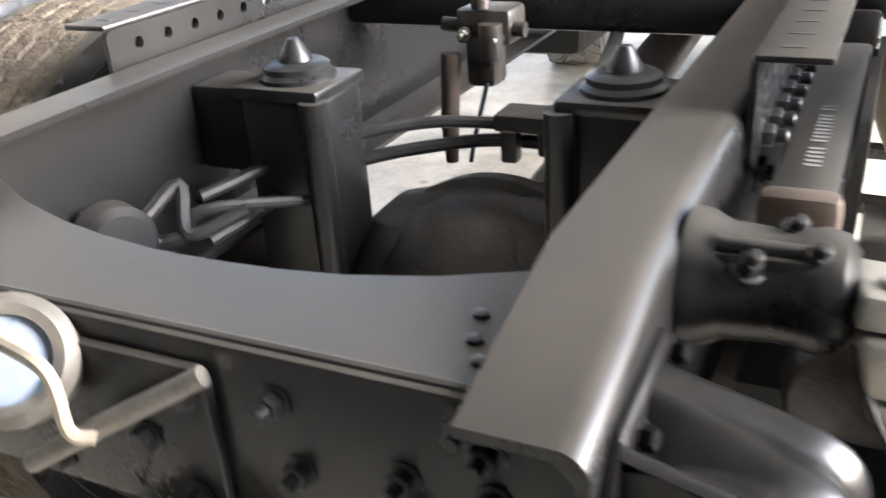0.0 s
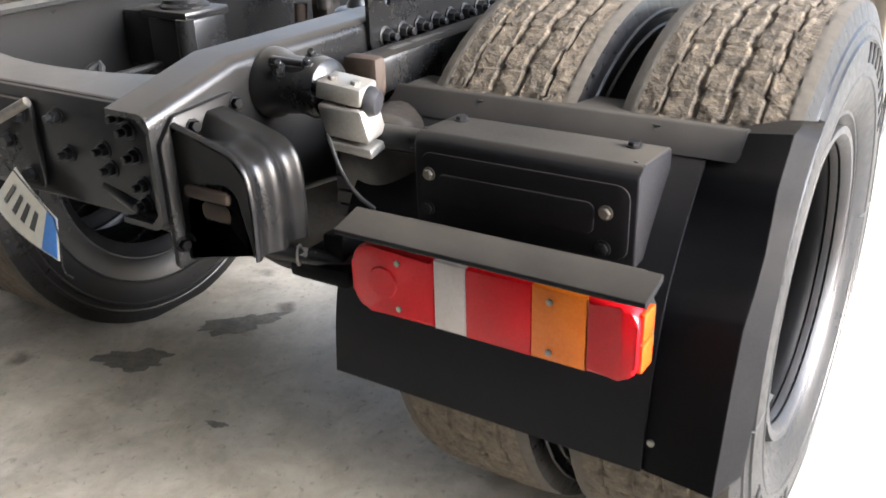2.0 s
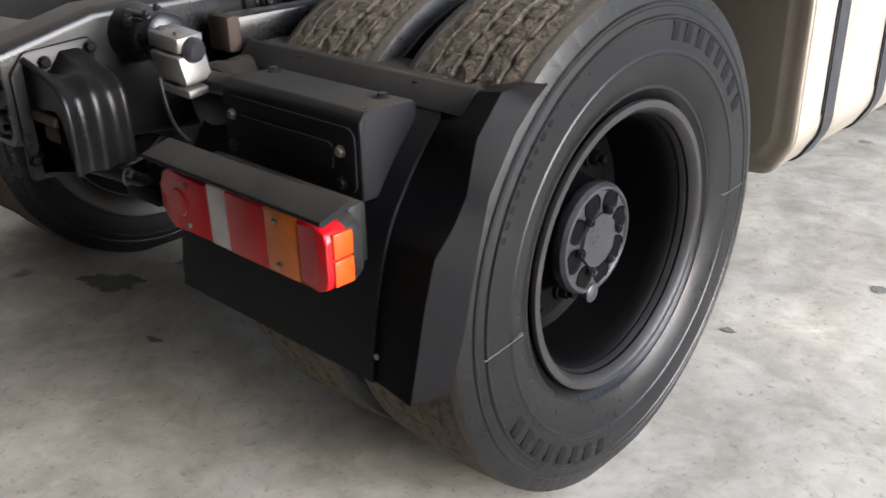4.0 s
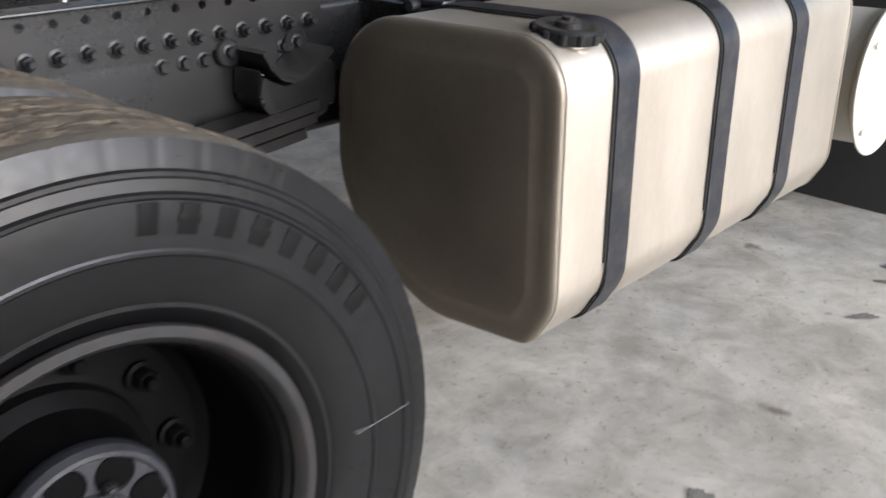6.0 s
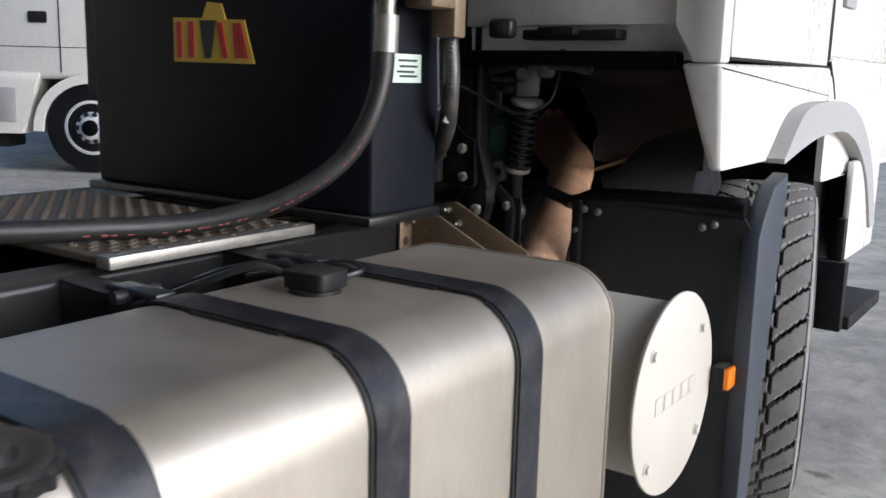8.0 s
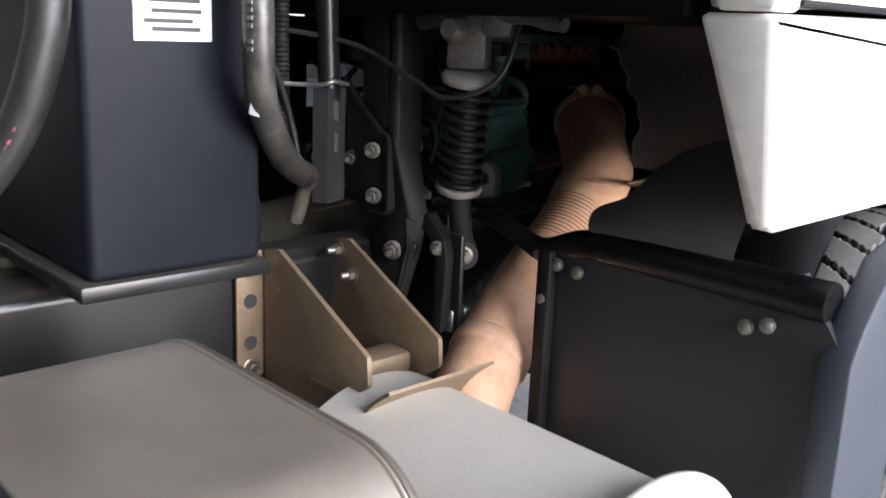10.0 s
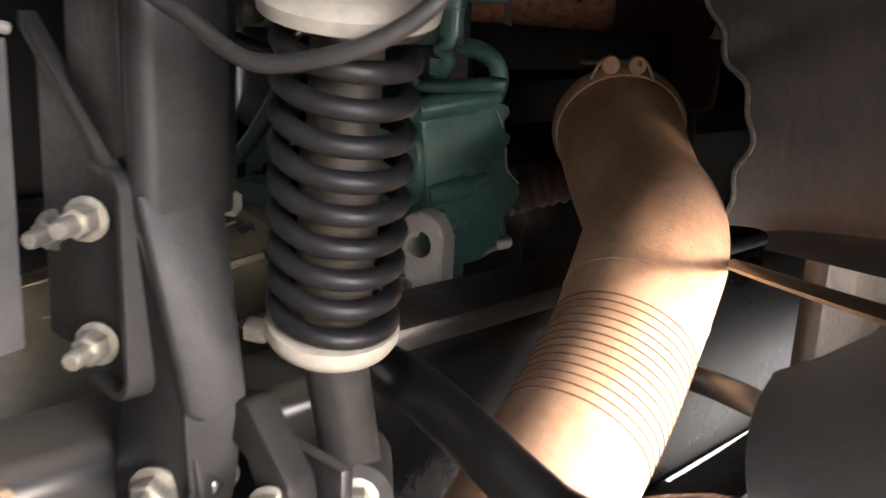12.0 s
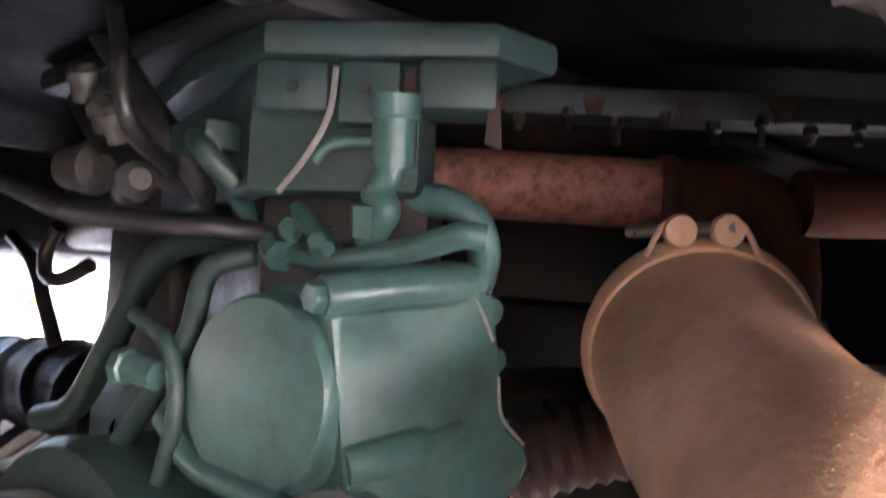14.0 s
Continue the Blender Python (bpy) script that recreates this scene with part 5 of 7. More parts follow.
def number_plate():
    pl = tagged(part("number_plate", plate_patch(0, 1, 0, 1, 0.0, 0.002), M_PLATE, None), "bent white number plate hanging loose under the cross member", "number plate")
    part("blue_band", plate_patch(0.02, 0.2, 0.03, 0.97, 0.0021, 0.0028), M_BLUE, pl, "blue band")
    for s in (0.32, 0.47, 0.62, 0.8):
        part("dark_bar", plate_patch(s, s + 0.07, 0.28, 0.72, 0.0021, 0.0028, 3), M_INK, pl)
    q = bmesh.new()
    sweep(q, curve_path([V(0.02, -0.80, 0.77), V(0.05, -0.835, 0.83), V(0.11, -0.845, 0.80), V(0.165, -0.838, 0.742)], 6), 0.0012, 6)
    sweep(q, curve_path([V(0.165, -0.838, 0.742), V(0.172, -0.84, 0.70), V(0.15, -0.83, 0.64), V(0.125, -0.80, 0.605)], 6), 0.0012, 6)
    part("wire", q, M_DARKBOLT, pl)


# coupling stay and socket on the cross member
bm = bmesh.new()
sweep(bm, [V(0.125, -0.815, 0.925), V(0.05, -0.845, 0.885), V(-0.02, -0.87, 0.845)], 0.009, 10)
stay = part("coupling_stay", bm, M_GREYROD, truck, "dull grey stay rod with a coupling socket")
bm = bmesh.new()
lathe(bm, [(0.05, 0.0), (0.055, 0.005), (0.055, 0.03), (0.045, 0.04), (0.036, 0.038), (0.036, 0.02)], (-0.06, -0.83, 0.905), (0.55, -0.6, 0.55), 28)
part("socket", bm, M_GREYROD, stay)
bm = bmesh.new()
lathe(bm, [(0.036, 0.02), (0.036, 0.03), (0.0, 0.034)], (-0.06, -0.83, 0.905), (0.55, -0.6, 0.55), 24, cap=False)
part("socket_lens", bm, M_SOCKET, stay, "pale blue socket cap")
bm = bmesh.new()
sweep(bm, curve_path([V(-0.03, -0.86, 0.95), V(0.03, -0.87, 0.94), V(0.035, -0.87, 0.89), V(0.05, -0.86, 0.88)], 5), 0.006, 8)
part("loop", bm, M_CUP0, stay)


# -- fifth side: catwalk, oil tank, hoses --
bm = bmesh.new()
box(bm, -0.40, 0.455, 1.592, 2.11, 1.008, 1.022, 0.002)
walkway = part("walkway_plate", bm, M_WALKWAY, truck, "worn aluminium walkway plate with rows of grip holes")
bm = bmesh.new()
for i in range(26):
    for k in range(11):
        x, y = -0.375 + 0.0315 * i, 1.625 + 0.044 * k + (0.022 if i % 2 else 0)
        lathe(bm, [(0.0125, 0.0), (0.010, 0.004), (0.007, 0.0045), (0.006, 0.001), (0.0, 0.001)], (x, y, 1.022), (0, 0, 1), 8, cap=False)
tagged(part("grip_hole", bm, M_WALKWAY, walkway), kind="stuff")
bm = bmesh.new()
box(bm, 0.445, 0.487, 1.588, 2.11, 1.003, 1.0262, 0.002)
part("edge_strip", bm, M_CASTALU, walkway, "bare aluminium edge strip with rivets")
bolts(walkway, [(0.466, 1.62 + 0.09 * k, 1.0262) for k in range(6)], (0, 0, 1), 0.006, 0.003, M_STEEL, "rivet", False)

bm = bmesh.new()
box(bm, -0.43, 0.578, 2.195, 2.44, 1.04, 1.95, 0.012, 3)
oil = part("oil_tank", bm, M_BLUEBLACK, truck, "black hydraulic oil tank behind the cab with a coloured maker's sign")
bm = bmesh.new()
box(bm, -0.46, 0.585, 2.18, 2.45, 1.018, 1.04, 0.004)
part("tank_foot", bm, M_FRAME, oil)
bm = bmesh.new()
prism(bm, [(-0.08, 1.375), (0.214, 1.372), (0.18, 1.475), (0.115, 1.478), (0.10, 1.515), (0.05, 1.52), (0.03, 1.482), (-0.08, 1.485)], "y", 2.1915, 2.1945)
sign = part("sign", bm, M_YELLOW, oil, "yellow sign with red shapes")
for q in ([(-0.066, 1.385), (-0.046, 1.385), (-0.046, 1.474), (-0.066, 1.474)], [(-0.020, 1.385), (0.0, 1.385), (0.0, 1.474), (-0.020, 1.474)],           [(0.085, 1.47), (0.105, 1.47), (0.124, 1.385), (0.104, 1.385)], [(0.148, 1.385), (0.166, 1.385), (0.16, 1.468), (0.142, 1.468)], [(0.172, 1.385), (0.196, 1.385), (0.172, 1.468), (0.162, 1.468)]):
    bm = bmesh.new()
    prism(bm, q, "y", 2.189, 2.1913)
    part("red_shape", bm, M_SIGNRED, sign)
bm = bmesh.new()
prism(bm, [(0.04, 1.384), (0.062, 1.384), (0.082, 1.476), (0.022, 1.476)], "y", 2.189, 2.1913)
part("black_shape", bm, M_INK, sign)
# label on the side
bm = bmesh.new()
box(bm, 0.5785, 0.5805, 2.262, 2.366, 1.338, 1.402)
lab = part("label", bm, M_LABEL, oil, "pale green paper label with dark print")
boxes("print", lab, M_INK, [(0.5806, 0.5812, a, b, z, z + 0.005) for z, a, b in ((1.385, 2.28, 2.35), (1.372, 2.285, 2.352), (1.36, 2.275, 2.34), (1.35, 2.285, 2.35))])


def hose(name, pts, r, material, parent, label="", n=14, k=8):
    bm = bmesh.new()
    sweep(bm, curve_path([V(*q) for q in pts], k), r, max(n, 12))
    return part(name, bm, material, parent, label)


h1 = hose("hydraulic_hose", [(0.655, 2.14, 1.42), (0.655, 2.13, 1.34), (0.635, 2.10, 1.24), (0.585, 2.05, 1.155), (0.50, 1.96, 1.085), (0.40, 1.82, 1.05), (0.30, 1.62, 1.05), (0.18, 1.35, 1.055), (0.05, 1.05, 1.03), (-0.05, 0.7, 1.0)], 0.022, M_HOSE, oil, "black hydraulic hose with red print")
path = curve_path([V(*q) + V(0.0125, -0.0125, -0.011) for q in ((0.655, 2.13, 1.34), (0.635, 2.10, 1.24), (0.585, 2.05, 1.155), (0.50, 1.96, 1.085), (0.40, 1.82, 1.05), (0.30, 1.62, 1.05))], 14)
each("red_print", h1, M_REDPRINT, [lambda q, i=i: sweep(q, [path[i], path[i].lerp(path[i + 1], 0.7)], 0.0038 + 0.001 * (i % 2), 6, flat=0.6) for i in range(2, len(path) - 3) if i % 3 and i % 17 not in (8, 9, 10)])
bm = bmesh.new()
sweep(bm, [V(0.655, 2.142, 1.40), V(0.655, 2.145, 1.475)], [0.026, 0.026], 16)
part("crimped_sleeve", bm, M_CASTALU, h1, "dull crimped steel sleeve")
bm = bmesh.new()
sweep(bm, curve_path([V(0.655, 2.145, 1.475), V(0.655, 2.15, 1.515), V(0.66, 2.18, 1.545), V(0.66, 2.24, 1.55)], 6), 0.018, 14)
lathe(bm, [(0.03, 0.0), (0.03, 0.035), (0.024, 0.04)], (0.66, 2.235, 1.55), (0, 1, 0), 6)
part("elbow", bm, M_STEEL, h1, "plated steel elbow")
bm = bmesh.new()
box(bm, 0.60, 0.68, 2.27, 2.36, 1.50, 1.60, 0.01)
box(bm, 0.615, 0.68, 2.355, 2.40, 1.44, 1.60, 0.006)
part("valve_block", bm, M_TAN, oil, "tan plated valve block")
h2 = hose("hydraulic_hose", [(0.632, 2.40, 1.46), (0.645, 2.395, 1.37), (0.640, 2.40, 1.29), (0.612, 2.43, 1.235), (0.552, 2.49, 1.183), (0.478, 2.562, 1.145), (0.412, 2.628, 1.120)], 0.0205, M_OLDHOSE, oil, "thick worn grey-black hydraulic hose with pale print", 18)
bm = bmesh.new()
sweep(bm, [V(0.635, 2.40, 1.44), V(0.633, 2.40, 1.50)], 0.023, 14)
lathe(bm, [(0.026, 0.0), (0.026, 0.03)], (0.632, 2.40, 1.50), (0, 0, 1), 6)
part("crimped_sleeve", bm, M_CASTALU, h2)
bm = bmesh.new()
path = curve_path([V(0.414, 2.626, 1.121), V(0.392, 2.645, 1.110), V(0.372, 2.652, 1.085), V(0.350, 2.648, 1.03)], 5)
sweep(bm, path, [0.0195] * 5 + [0.017] * 3 + [0.014] * (len(path) - 8), 14)
part("end_fitting", bm, M_TOPCAST0, h2, "corroded hose end fitting")
boxes("print", h2, M_MOULD, [(0.650, 0.661, 2.3755, 2.3775, 1.425 - 0.0095 * k, 1.43 - 0.0095 * k) for k in range(11) if k not in (3, 8)])
bm = bmesh.new()
box(bm, -0.003, 0.003, -0.008, 0.008, -0.022, 0.022, 0.002, m=Matrix.Translation((0.643, 2.394, 1.268)) @ Euler((radians(-16), radians(24), radians(-45))).to_matrix().to_4x4())
part("tag", bm, M_WRITING, h2, "worn pale tag")

# -- tan silencer brackets on the rail --
def tan_bracket(y, footed):
    bm = bmesh.new()
    prof = rounded([(0.445, 0.76), (0.445, 1.015), (0.485, 1.022), (0.713, 0.912), (0.716, 0.868), (0.62, 0.80), (0.55, 0.77)], [0.004, 0.004, 0.006, 0.006, 0.004, 0.05, 0.02], 4)
    prism(bm, prof, "y", y - 0.004, y + 0.004, 0.001)
    b = part("silencer_bracket", bm, M_TAN, truck, "tan zinc-plated silencer bracket plate")
    if not footed:
        bolts(b, [(0.462, y - 0.0045, 1.0), (0.50, y - 0.0045, 0.965)], (0, -1, 0), 0.010, 0.01, M_STEEL, "nut", True, 0.012)
        return
    bm = bmesh.new()
    prism(bm, rounded([(y - 0.05, 0.80), (y + 0.004, 0.80), (y + 0.004, 1.012), (y - 0.05, 1.012)], 0.01, 3), "x", 0.430, 0.438, 0.001)
    f = part("foot", bm, M_TAN, b, "tan foot with bolt holes")
    each("hole", f, M_INK, [lambda q, z=z: lathe(q, [(0.012, 0.0), (0.012, 0.0008), (0.0, 0.0008)], (0.4381, y - 0.026, z), (1, 0, 0), 14, cap=False) for z in (0.93, 0.86)])
    bolts(b, [(0.4385, y - 0.026, 0.985), (0.4385, y - 0.026, 0.82)], (1, 0, 0), 0.011, 0.012, M_STEEL, "nut", True, 0.012)
    bolts(b, [(0.487, y - 0.0045, 0.958), (0.487, y - 0.0045, 0.915)], (0, -1, 0), 0.0035, 0.002, M_STEEL, "rivet", False)


tan_bracket(2.53, True)
tan_bracket(2.666, False)
bm = bmesh.new()
pts = [(0.713 - 0.215 * (1 - math.cos(a)) - 0.0, 0.0) for a in (0,)]
arcp = [(0.92 + 0.235 * math.cos(a), 0.69 + 0.235 * math.sin(a)) for a in [radians(158 - 4 * k) for k in range(10)]]
ribbon(bm, arcp, "y", 2.50, 2.70, 0.005)
band = part("silencer_band", bm, M_TAN, truck, "tan plated band over the silencer")
bm = bmesh.new()
box(bm, 0.58, 0.75, 2.52, 2.67, 0.835, 0.842, 0.002)
box(bm, 0.60, 0.66, 2.53, 2.66, 0.842, 0.88, 0.012)
part("saddle", bm, M_TAN, band)
# -- exhaust --
M_RIBLINE = mat("dark_rusted_ribs", (0.16, 0.075, 0.04), 0.75, 0.0, (0.26, 0.13, 0.075), 16, 120, 0.4)
P_EX = [(0.314, 3.494, 1.162), (0.37, 3.435, 1.13), (0.43, 3.375, 1.105), (0.48, 3.325, 1.09), (0.512, 3.275, 1.075), (0.536, 3.22, 1.05), (0.553, 3.17, 1.015), (0.568, 3.11, 0.975), (0.583, 3.04, 0.935), (0.605, 2.96, 0.895), (0.635, 2.88, 0.85), (0.67, 2.79, 0.79), (0.72, 2.70, 0.72)]
bm = bmesh.new()
path = curve_path([V(*q) for q in P_EX], 8)
R_EX = [0.066 + 0.006 * max(0.0, min(1.0, (48 - i) / 14)) + 0.007 * max(0.0, 1 - i / 16) for i in range(len(path))]
sweep(bm, path, R_EX, 40)
ex = part("exhaust_pipe", bm, M_RUST, truck, "thick flash-rusted exhaust pipe with a ribbed flexible section")
each("flex_rib", ex, M_RIBLINE, [lambda q, c=path[i].lerp(path[i + 1], f), w=path[i + 1] - path[i - 1]: lathe(q, [(0.0652, -0.0010), (0.0668, -0.0005), (0.0668, 0.0005), (0.0652, 0.0010)], c, w, 40, cap=False)
                             for i in range(48, 61) for f in (0.0,)])
bm = bmesh.new()
lathe(bm, [(0.0675, -0.003), (0.0690, 0.0), (0.0675, 0.003)], path[43], path[44] - path[42], 40, cap=False)
part("seam", bm, M_RUST, ex)
# flaking rust scale on the bend
M_SCALE = mat("orange_rust_scale", (0.50, 0.25, 0.13), 0.8, 0.0, (0.62, 0.37, 0.23), 60, 200, 0.5)
rng_ = random.Random(11)
bm = bmesh.new()
for k in range(700):
    s_ = min(1.0, max(0.0, rng_.gauss(0.62, 0.24)))
    i = int(24 + 19 * s_)
    tan_ = (path[i + 1] - path[i - 1]).normalized()
    out_ = V(0.58, -0.74, 0.36)
    out_ = (out_ - tan_ * out_.dot(tan_)).normalized()
    out_ = Matrix.Rotation(rng_.gauss(0.0, 0.10 + 0.22 * s_), 3, tan_) @ out_
    r_ = R_EX[i]
    w_ = rng_.uniform(0.0003, 0.0009)
    m_ = Matrix.Translation(path[i].lerp(path[i + 1], rng_.random()) + out_ * r_) @ out_.to_track_quat("Z", "Y").to_matrix().to_4x4() @ Matrix.Rotation(rng_.uniform(0, 3.1), 4, "Z") @ Matrix.Diagonal((w_ * rng_.uniform(0.8, 2.2), w_, w_ * 0.4, 1))
    bmesh.ops.create_icosphere(bm, subdivisions=1, radius=1.0, matrix=m_)
tagged(part("rust_scale", bm, M_SCALE, ex), "flaking orange rust scale", kind="stuff")
bm = bmesh.new()
a, b = path[0], path[2]
lathe(bm, [(0.074, -0.016), (0.082, -0.014), (0.0845, -0.004), (0.0845, 0.004), (0.081, 0.012), (0.076, 0.013)], path[0], b - a, 48, cap=False)
clampo = part("pipe_clamp", bm, M_RUST, ex, "rusted band clamp with its bolt on top")
bm = bmesh.new()
sweep(bm, [V(0.281, 3.448, 1.244), V(0.358, 3.463, 1.246)], 0.0045, 10)
part("clamp_bolt", bm, M_STEEL, clampo, "plated clamp bolt")
for c in (V(0.325, 3.446, 1.243), V(0.351, 3.464, 1.244)):
    bm = bmesh.new()
    lathe(bm, [(0.0105, -0.007), (0.0115, -0.003), (0.0115, 0.003), (0.0105, 0.007)], c, (-0.66, 0.72, 0.1), 18)
    part("clamp_ear", bm, M_RUST, clampo)
    bm = bmesh.new()
    sweep(bm, curve_path([c + V(0.0, 0.0, 0.010), c + V(0.009 if c.x > 0.34 else -0.009, 0.008 if c.x > 0.34 else -0.008, 0.002), c + V(0.017 if c.x > 0.34 else -0.017, 0.014 if c.x > 0.34 else -0.014, -0.018)], 5), 0.0022, 6)
    part("clamp_band", bm, M_RUST, clampo)
bm = bmesh.new()
lathe(bm, [(0.067, 0.0), (0.071, 0.006), (0.071, 0.03), (0.067, 0.036)], path[82], path[84] - path[80], 36, cap=False)
clamp2 = part("pipe_clamp", bm, M_RUST, ex, "pale exhaust clamp with bolts")
bm = bmesh.new()
c = path[82]
for k in range(2):
    box(bm, c.x - 0.10, c.x - 0.055, c.y - 0.05 + 0.03 * k, c.y - 0.035 + 0.03 * k, c.z + 0.02, c.z + 0.06, 0.004)
part("clamp_ear", bm, M_CASTALU, clamp2)

# -- cab suspension --
def coil_unit(x0, y0, z0, x1, y1, z1, s=1):
    a, b = V(x0, y0, z0), V(x1, y1, z1)
    d = b - a
    u, v, w = frame_of(d)
    bm = bmesh.new()
    turns, n = 9.3, 260
    path = []
    for i in range(n + 1):
        t = i / n
        g = 2 * math.pi * turns * t
        path.append(a + d * (0.02 + 0.96 * t) + (u * math.cos(g) + v * math.sin(g)) * 0.0330)
    sweep(bm, path, 0.0058, 14)
    unit = part("cab_spring", bm, M_COIL, truck, "black coil spring over a cab damper")
    bm = bmesh.new()
    lathe(bm, [(0.020, 0.0), (0.022, 0.01), (0.022, d.length * 0.6), (0.019, d.length * 0.65), (0.019, d.length)], a, d, 20)
    part("bump_sleeve", bm, M_DAMPER, unit, "dusty inner damper tube")
    for p, dd in ((a, -1), (b, 1)):
        bm = bmesh.new()
        k_ = 1.0 if dd < 0 else 1.15
        lathe(bm, [(0.030 * k_, -0.004), (0.0385 * k_, -0.003), (0.0395 * k_, 0.004), (0.037 * k_, 0.009), (0.028 * k_, 0.014), (0.020, 0.015)], p, d * dd, 36)
        part("spring_cup", bm, M_CUP, unit, "pale plastic spring cup")
    bm = bmesh.new()
    e = V(0.546, 2.868, 0.985)
    sweep(bm, [a - d.normalized() * 0.012, e], 0.0195, 20)
    lathe(bm, [(0.026, -0.03), (0.026, 0.03)], e, (0.75, -0.65, 0), 18)
    part("damper", bm, M_HOSE, unit)
    bm = bmesh.new()
    bolt(bm, e + V(0.022, -0.018, 0), (0.75, -0.65, 0), 0.012, 0.012, True, 0.008)
    part("eye_bolt", bm, M_STEEL, unit)
    bm = bmesh.new()
    t = b + d.normalized() * 0.015
    box(bm, -0.035, 0.03, -0.03, 0.03, 0.0, 0.09, 0.012, m=Matrix.Translation(t) @ Matrix.Rotation(0.6, 4, "Z"))
    part("top_mount", bm, M_TOPCAST, unit, "weathered cast top mount")
    bm = bmesh.new()
    box(bm, 0.015, 0.07, -0.035, 0.03, 0.05, 0.15, 0.015, m=Matrix.Translation(t) @ Matrix.Rotation(0.6, 4, "Z"))
    box(bm, -0.03, 0.14, -0.02, 0.05, 0.10, 0.17, 0.02, m=Matrix.Translation(t) @ Matrix.Rotation(0.4, 4, "Z"))
    part("top_bracket", bm, M_TOPCAST, unit, "weathered cast aluminium top bracket")
    bm = bmesh.new()
    lathe(bm, [(0.02, 0.0), (0.02, 0.02), (0.014, 0.03)], t + V(0.01, -0.04, 0.06), (0.3, -1, 0.1), 16)
    part("cap", bm, M_TOPCAST, unit)
    bm = bmesh.new()
    lathe(bm, [(0.017, 0.0), (0.017, 0.03), (0.01, 0.04)], t + V(0.10, -0.02, 0.11), (0.9, -0.6, 0.1), 12)
    part("cap", bm, M_TOPCAST, unit)
    return unit


M_COIL = mat("black_spring_steel", (0.005, 0.005, 0.0052), 0.42, 0.0, (0.009, 0.009, 0.0095), 12, 120, 0.15, dust=0.1, dust_color=(0.05, 0.045, 0.038), alpha_spec=0.18)
M_DAMPER = mat("dusty_damper", (0.008, 0.0075, 0.0065), 0.6, 0.1, (0.06, 0.047, 0.03), 16, 90, 0.3)
M_CUP = mat("pale_cup_plastic", (0.17, 0.157, 0.13), 0.5, 0.0, (0.26, 0.24, 0.20), 14, 120, 0.2, dust=0.3, dust_color=(0.2, 0.17, 0.12))
M_TOPCAST = mat("weathered_cast", (0.07, 0.065, 0.058), 0.5, 0.4, (0.15, 0.14, 0.125), 18, 120, 0.6, dust=0.4, dust_color=(0.07, 0.06, 0.05), bump_dist=0.004)
coil_unit(0.574, 2.824, 1.112, 0.616, 2.796, 1.290)

# cab cross shaft and its cast end over the spring
bm = bmesh.new()
sweep(bm, [V(0.40, 2.80, 1.352), V(0.50, 2.80, 1.378), V(0.63, 2.80, 1.404)], 0.0165, 16)
shaft = part("cab_cross_shaft", bm, M_TOPCAST, truck, "weathered cab suspension shaft above the coil spring")
bm = bmesh.new()
lathe(bm, [(0.021, -0.012), (0.025, -0.008), (0.025, 0.008), (0.021, 0.012)], (0.628, 2.80, 1.402), (1, 0, 0.2), 20)
part("collar", bm, M_GREASE, shaft)
bm = bmesh.new()
sweep(bm, curve_path([V(0.665, 2.80, 1.40), V(0.715, 2.80, 1.392), V(0.76, 2.80, 1.386), V(0.80, 2.80, 1.378)], 5), [0.016, 0.017, 0.0175, 0.018, 0.0175, 0.016, 0.0145, 0.0135, 0.013, 0.0135, 0.0145, 0.015, 0.0145, 0.013, 0.012, 0.011], 14)
part("end_casting", bm, M_TOPCAST, shaft, "corroded cast shaft end")

# support bracket of the cab suspension on the rail: a cross plate with turned edges, a tall post and a forked cast leg
bm = bmesh.new()
prism(bm, rounded([(0.36, 1.062), (0.484, 1.058), (0.482, 1.186), (0.466, 1.19), (0.36, 1.262)], [0.004, 0.014, 0.008, 0.006, 0.004], 4), "y", 2.748, 2.755, 0.001)
sup = part("cab_support", bm, M_CASTBLACK, truck, "black steel cab support bolted to the rail")
bm = bmesh.new()
ribbon(bm, rounded([(0.452, 1.19), (0.484, 1.187), (0.487, 1.056), (0.44, 1.058)], [0, 0.012, 0.014, 0], 4), "y", 2.738, 2.756, 0.005)
part("flange", bm, M_CASTBLACK, sup)
bm = bmesh.new()
slab(bm, [(0.350, 2.742, 1.278), (0.468, 2.742, 1.192), (0.468, 2.742, 1.183), (0.350, 2.742, 1.267)], (0, 0.012, 0), 0.001)
part("folded_edge", bm, M_CASTBLACK, sup)
# tall post: folded channel with its face outward
bm = bmesh.new()
ribbon(bm, rounded([(0.462, 2.762), (0.493, 2.748), (0.491, 2.802), (0.47, 2.82)], [0, 0.006, 0.006, 0], 4), "z", 1.165, 1.50, -0.006)
part("post", bm, M_CASTBLACK, sup)
bolts(sup, [(0.492, 2.765, 1.30), (0.492, 2.77, 1.255)], (1, 0, 0), 0.004, 0.004, M_STEEL, "rivet", False)
bm = bmesh.new()
slab(bm, [(0.405, 2.748, 1.50), (0.462, 2.748, 1.50), (0.476, 2.748, 1.20), (0.458, 2.748, 1.196), (0.405, 2.748, 1.232)], (0, 0.006, 0), 0.001)
part("gusset", bm, M_CASTBLACK, sup)
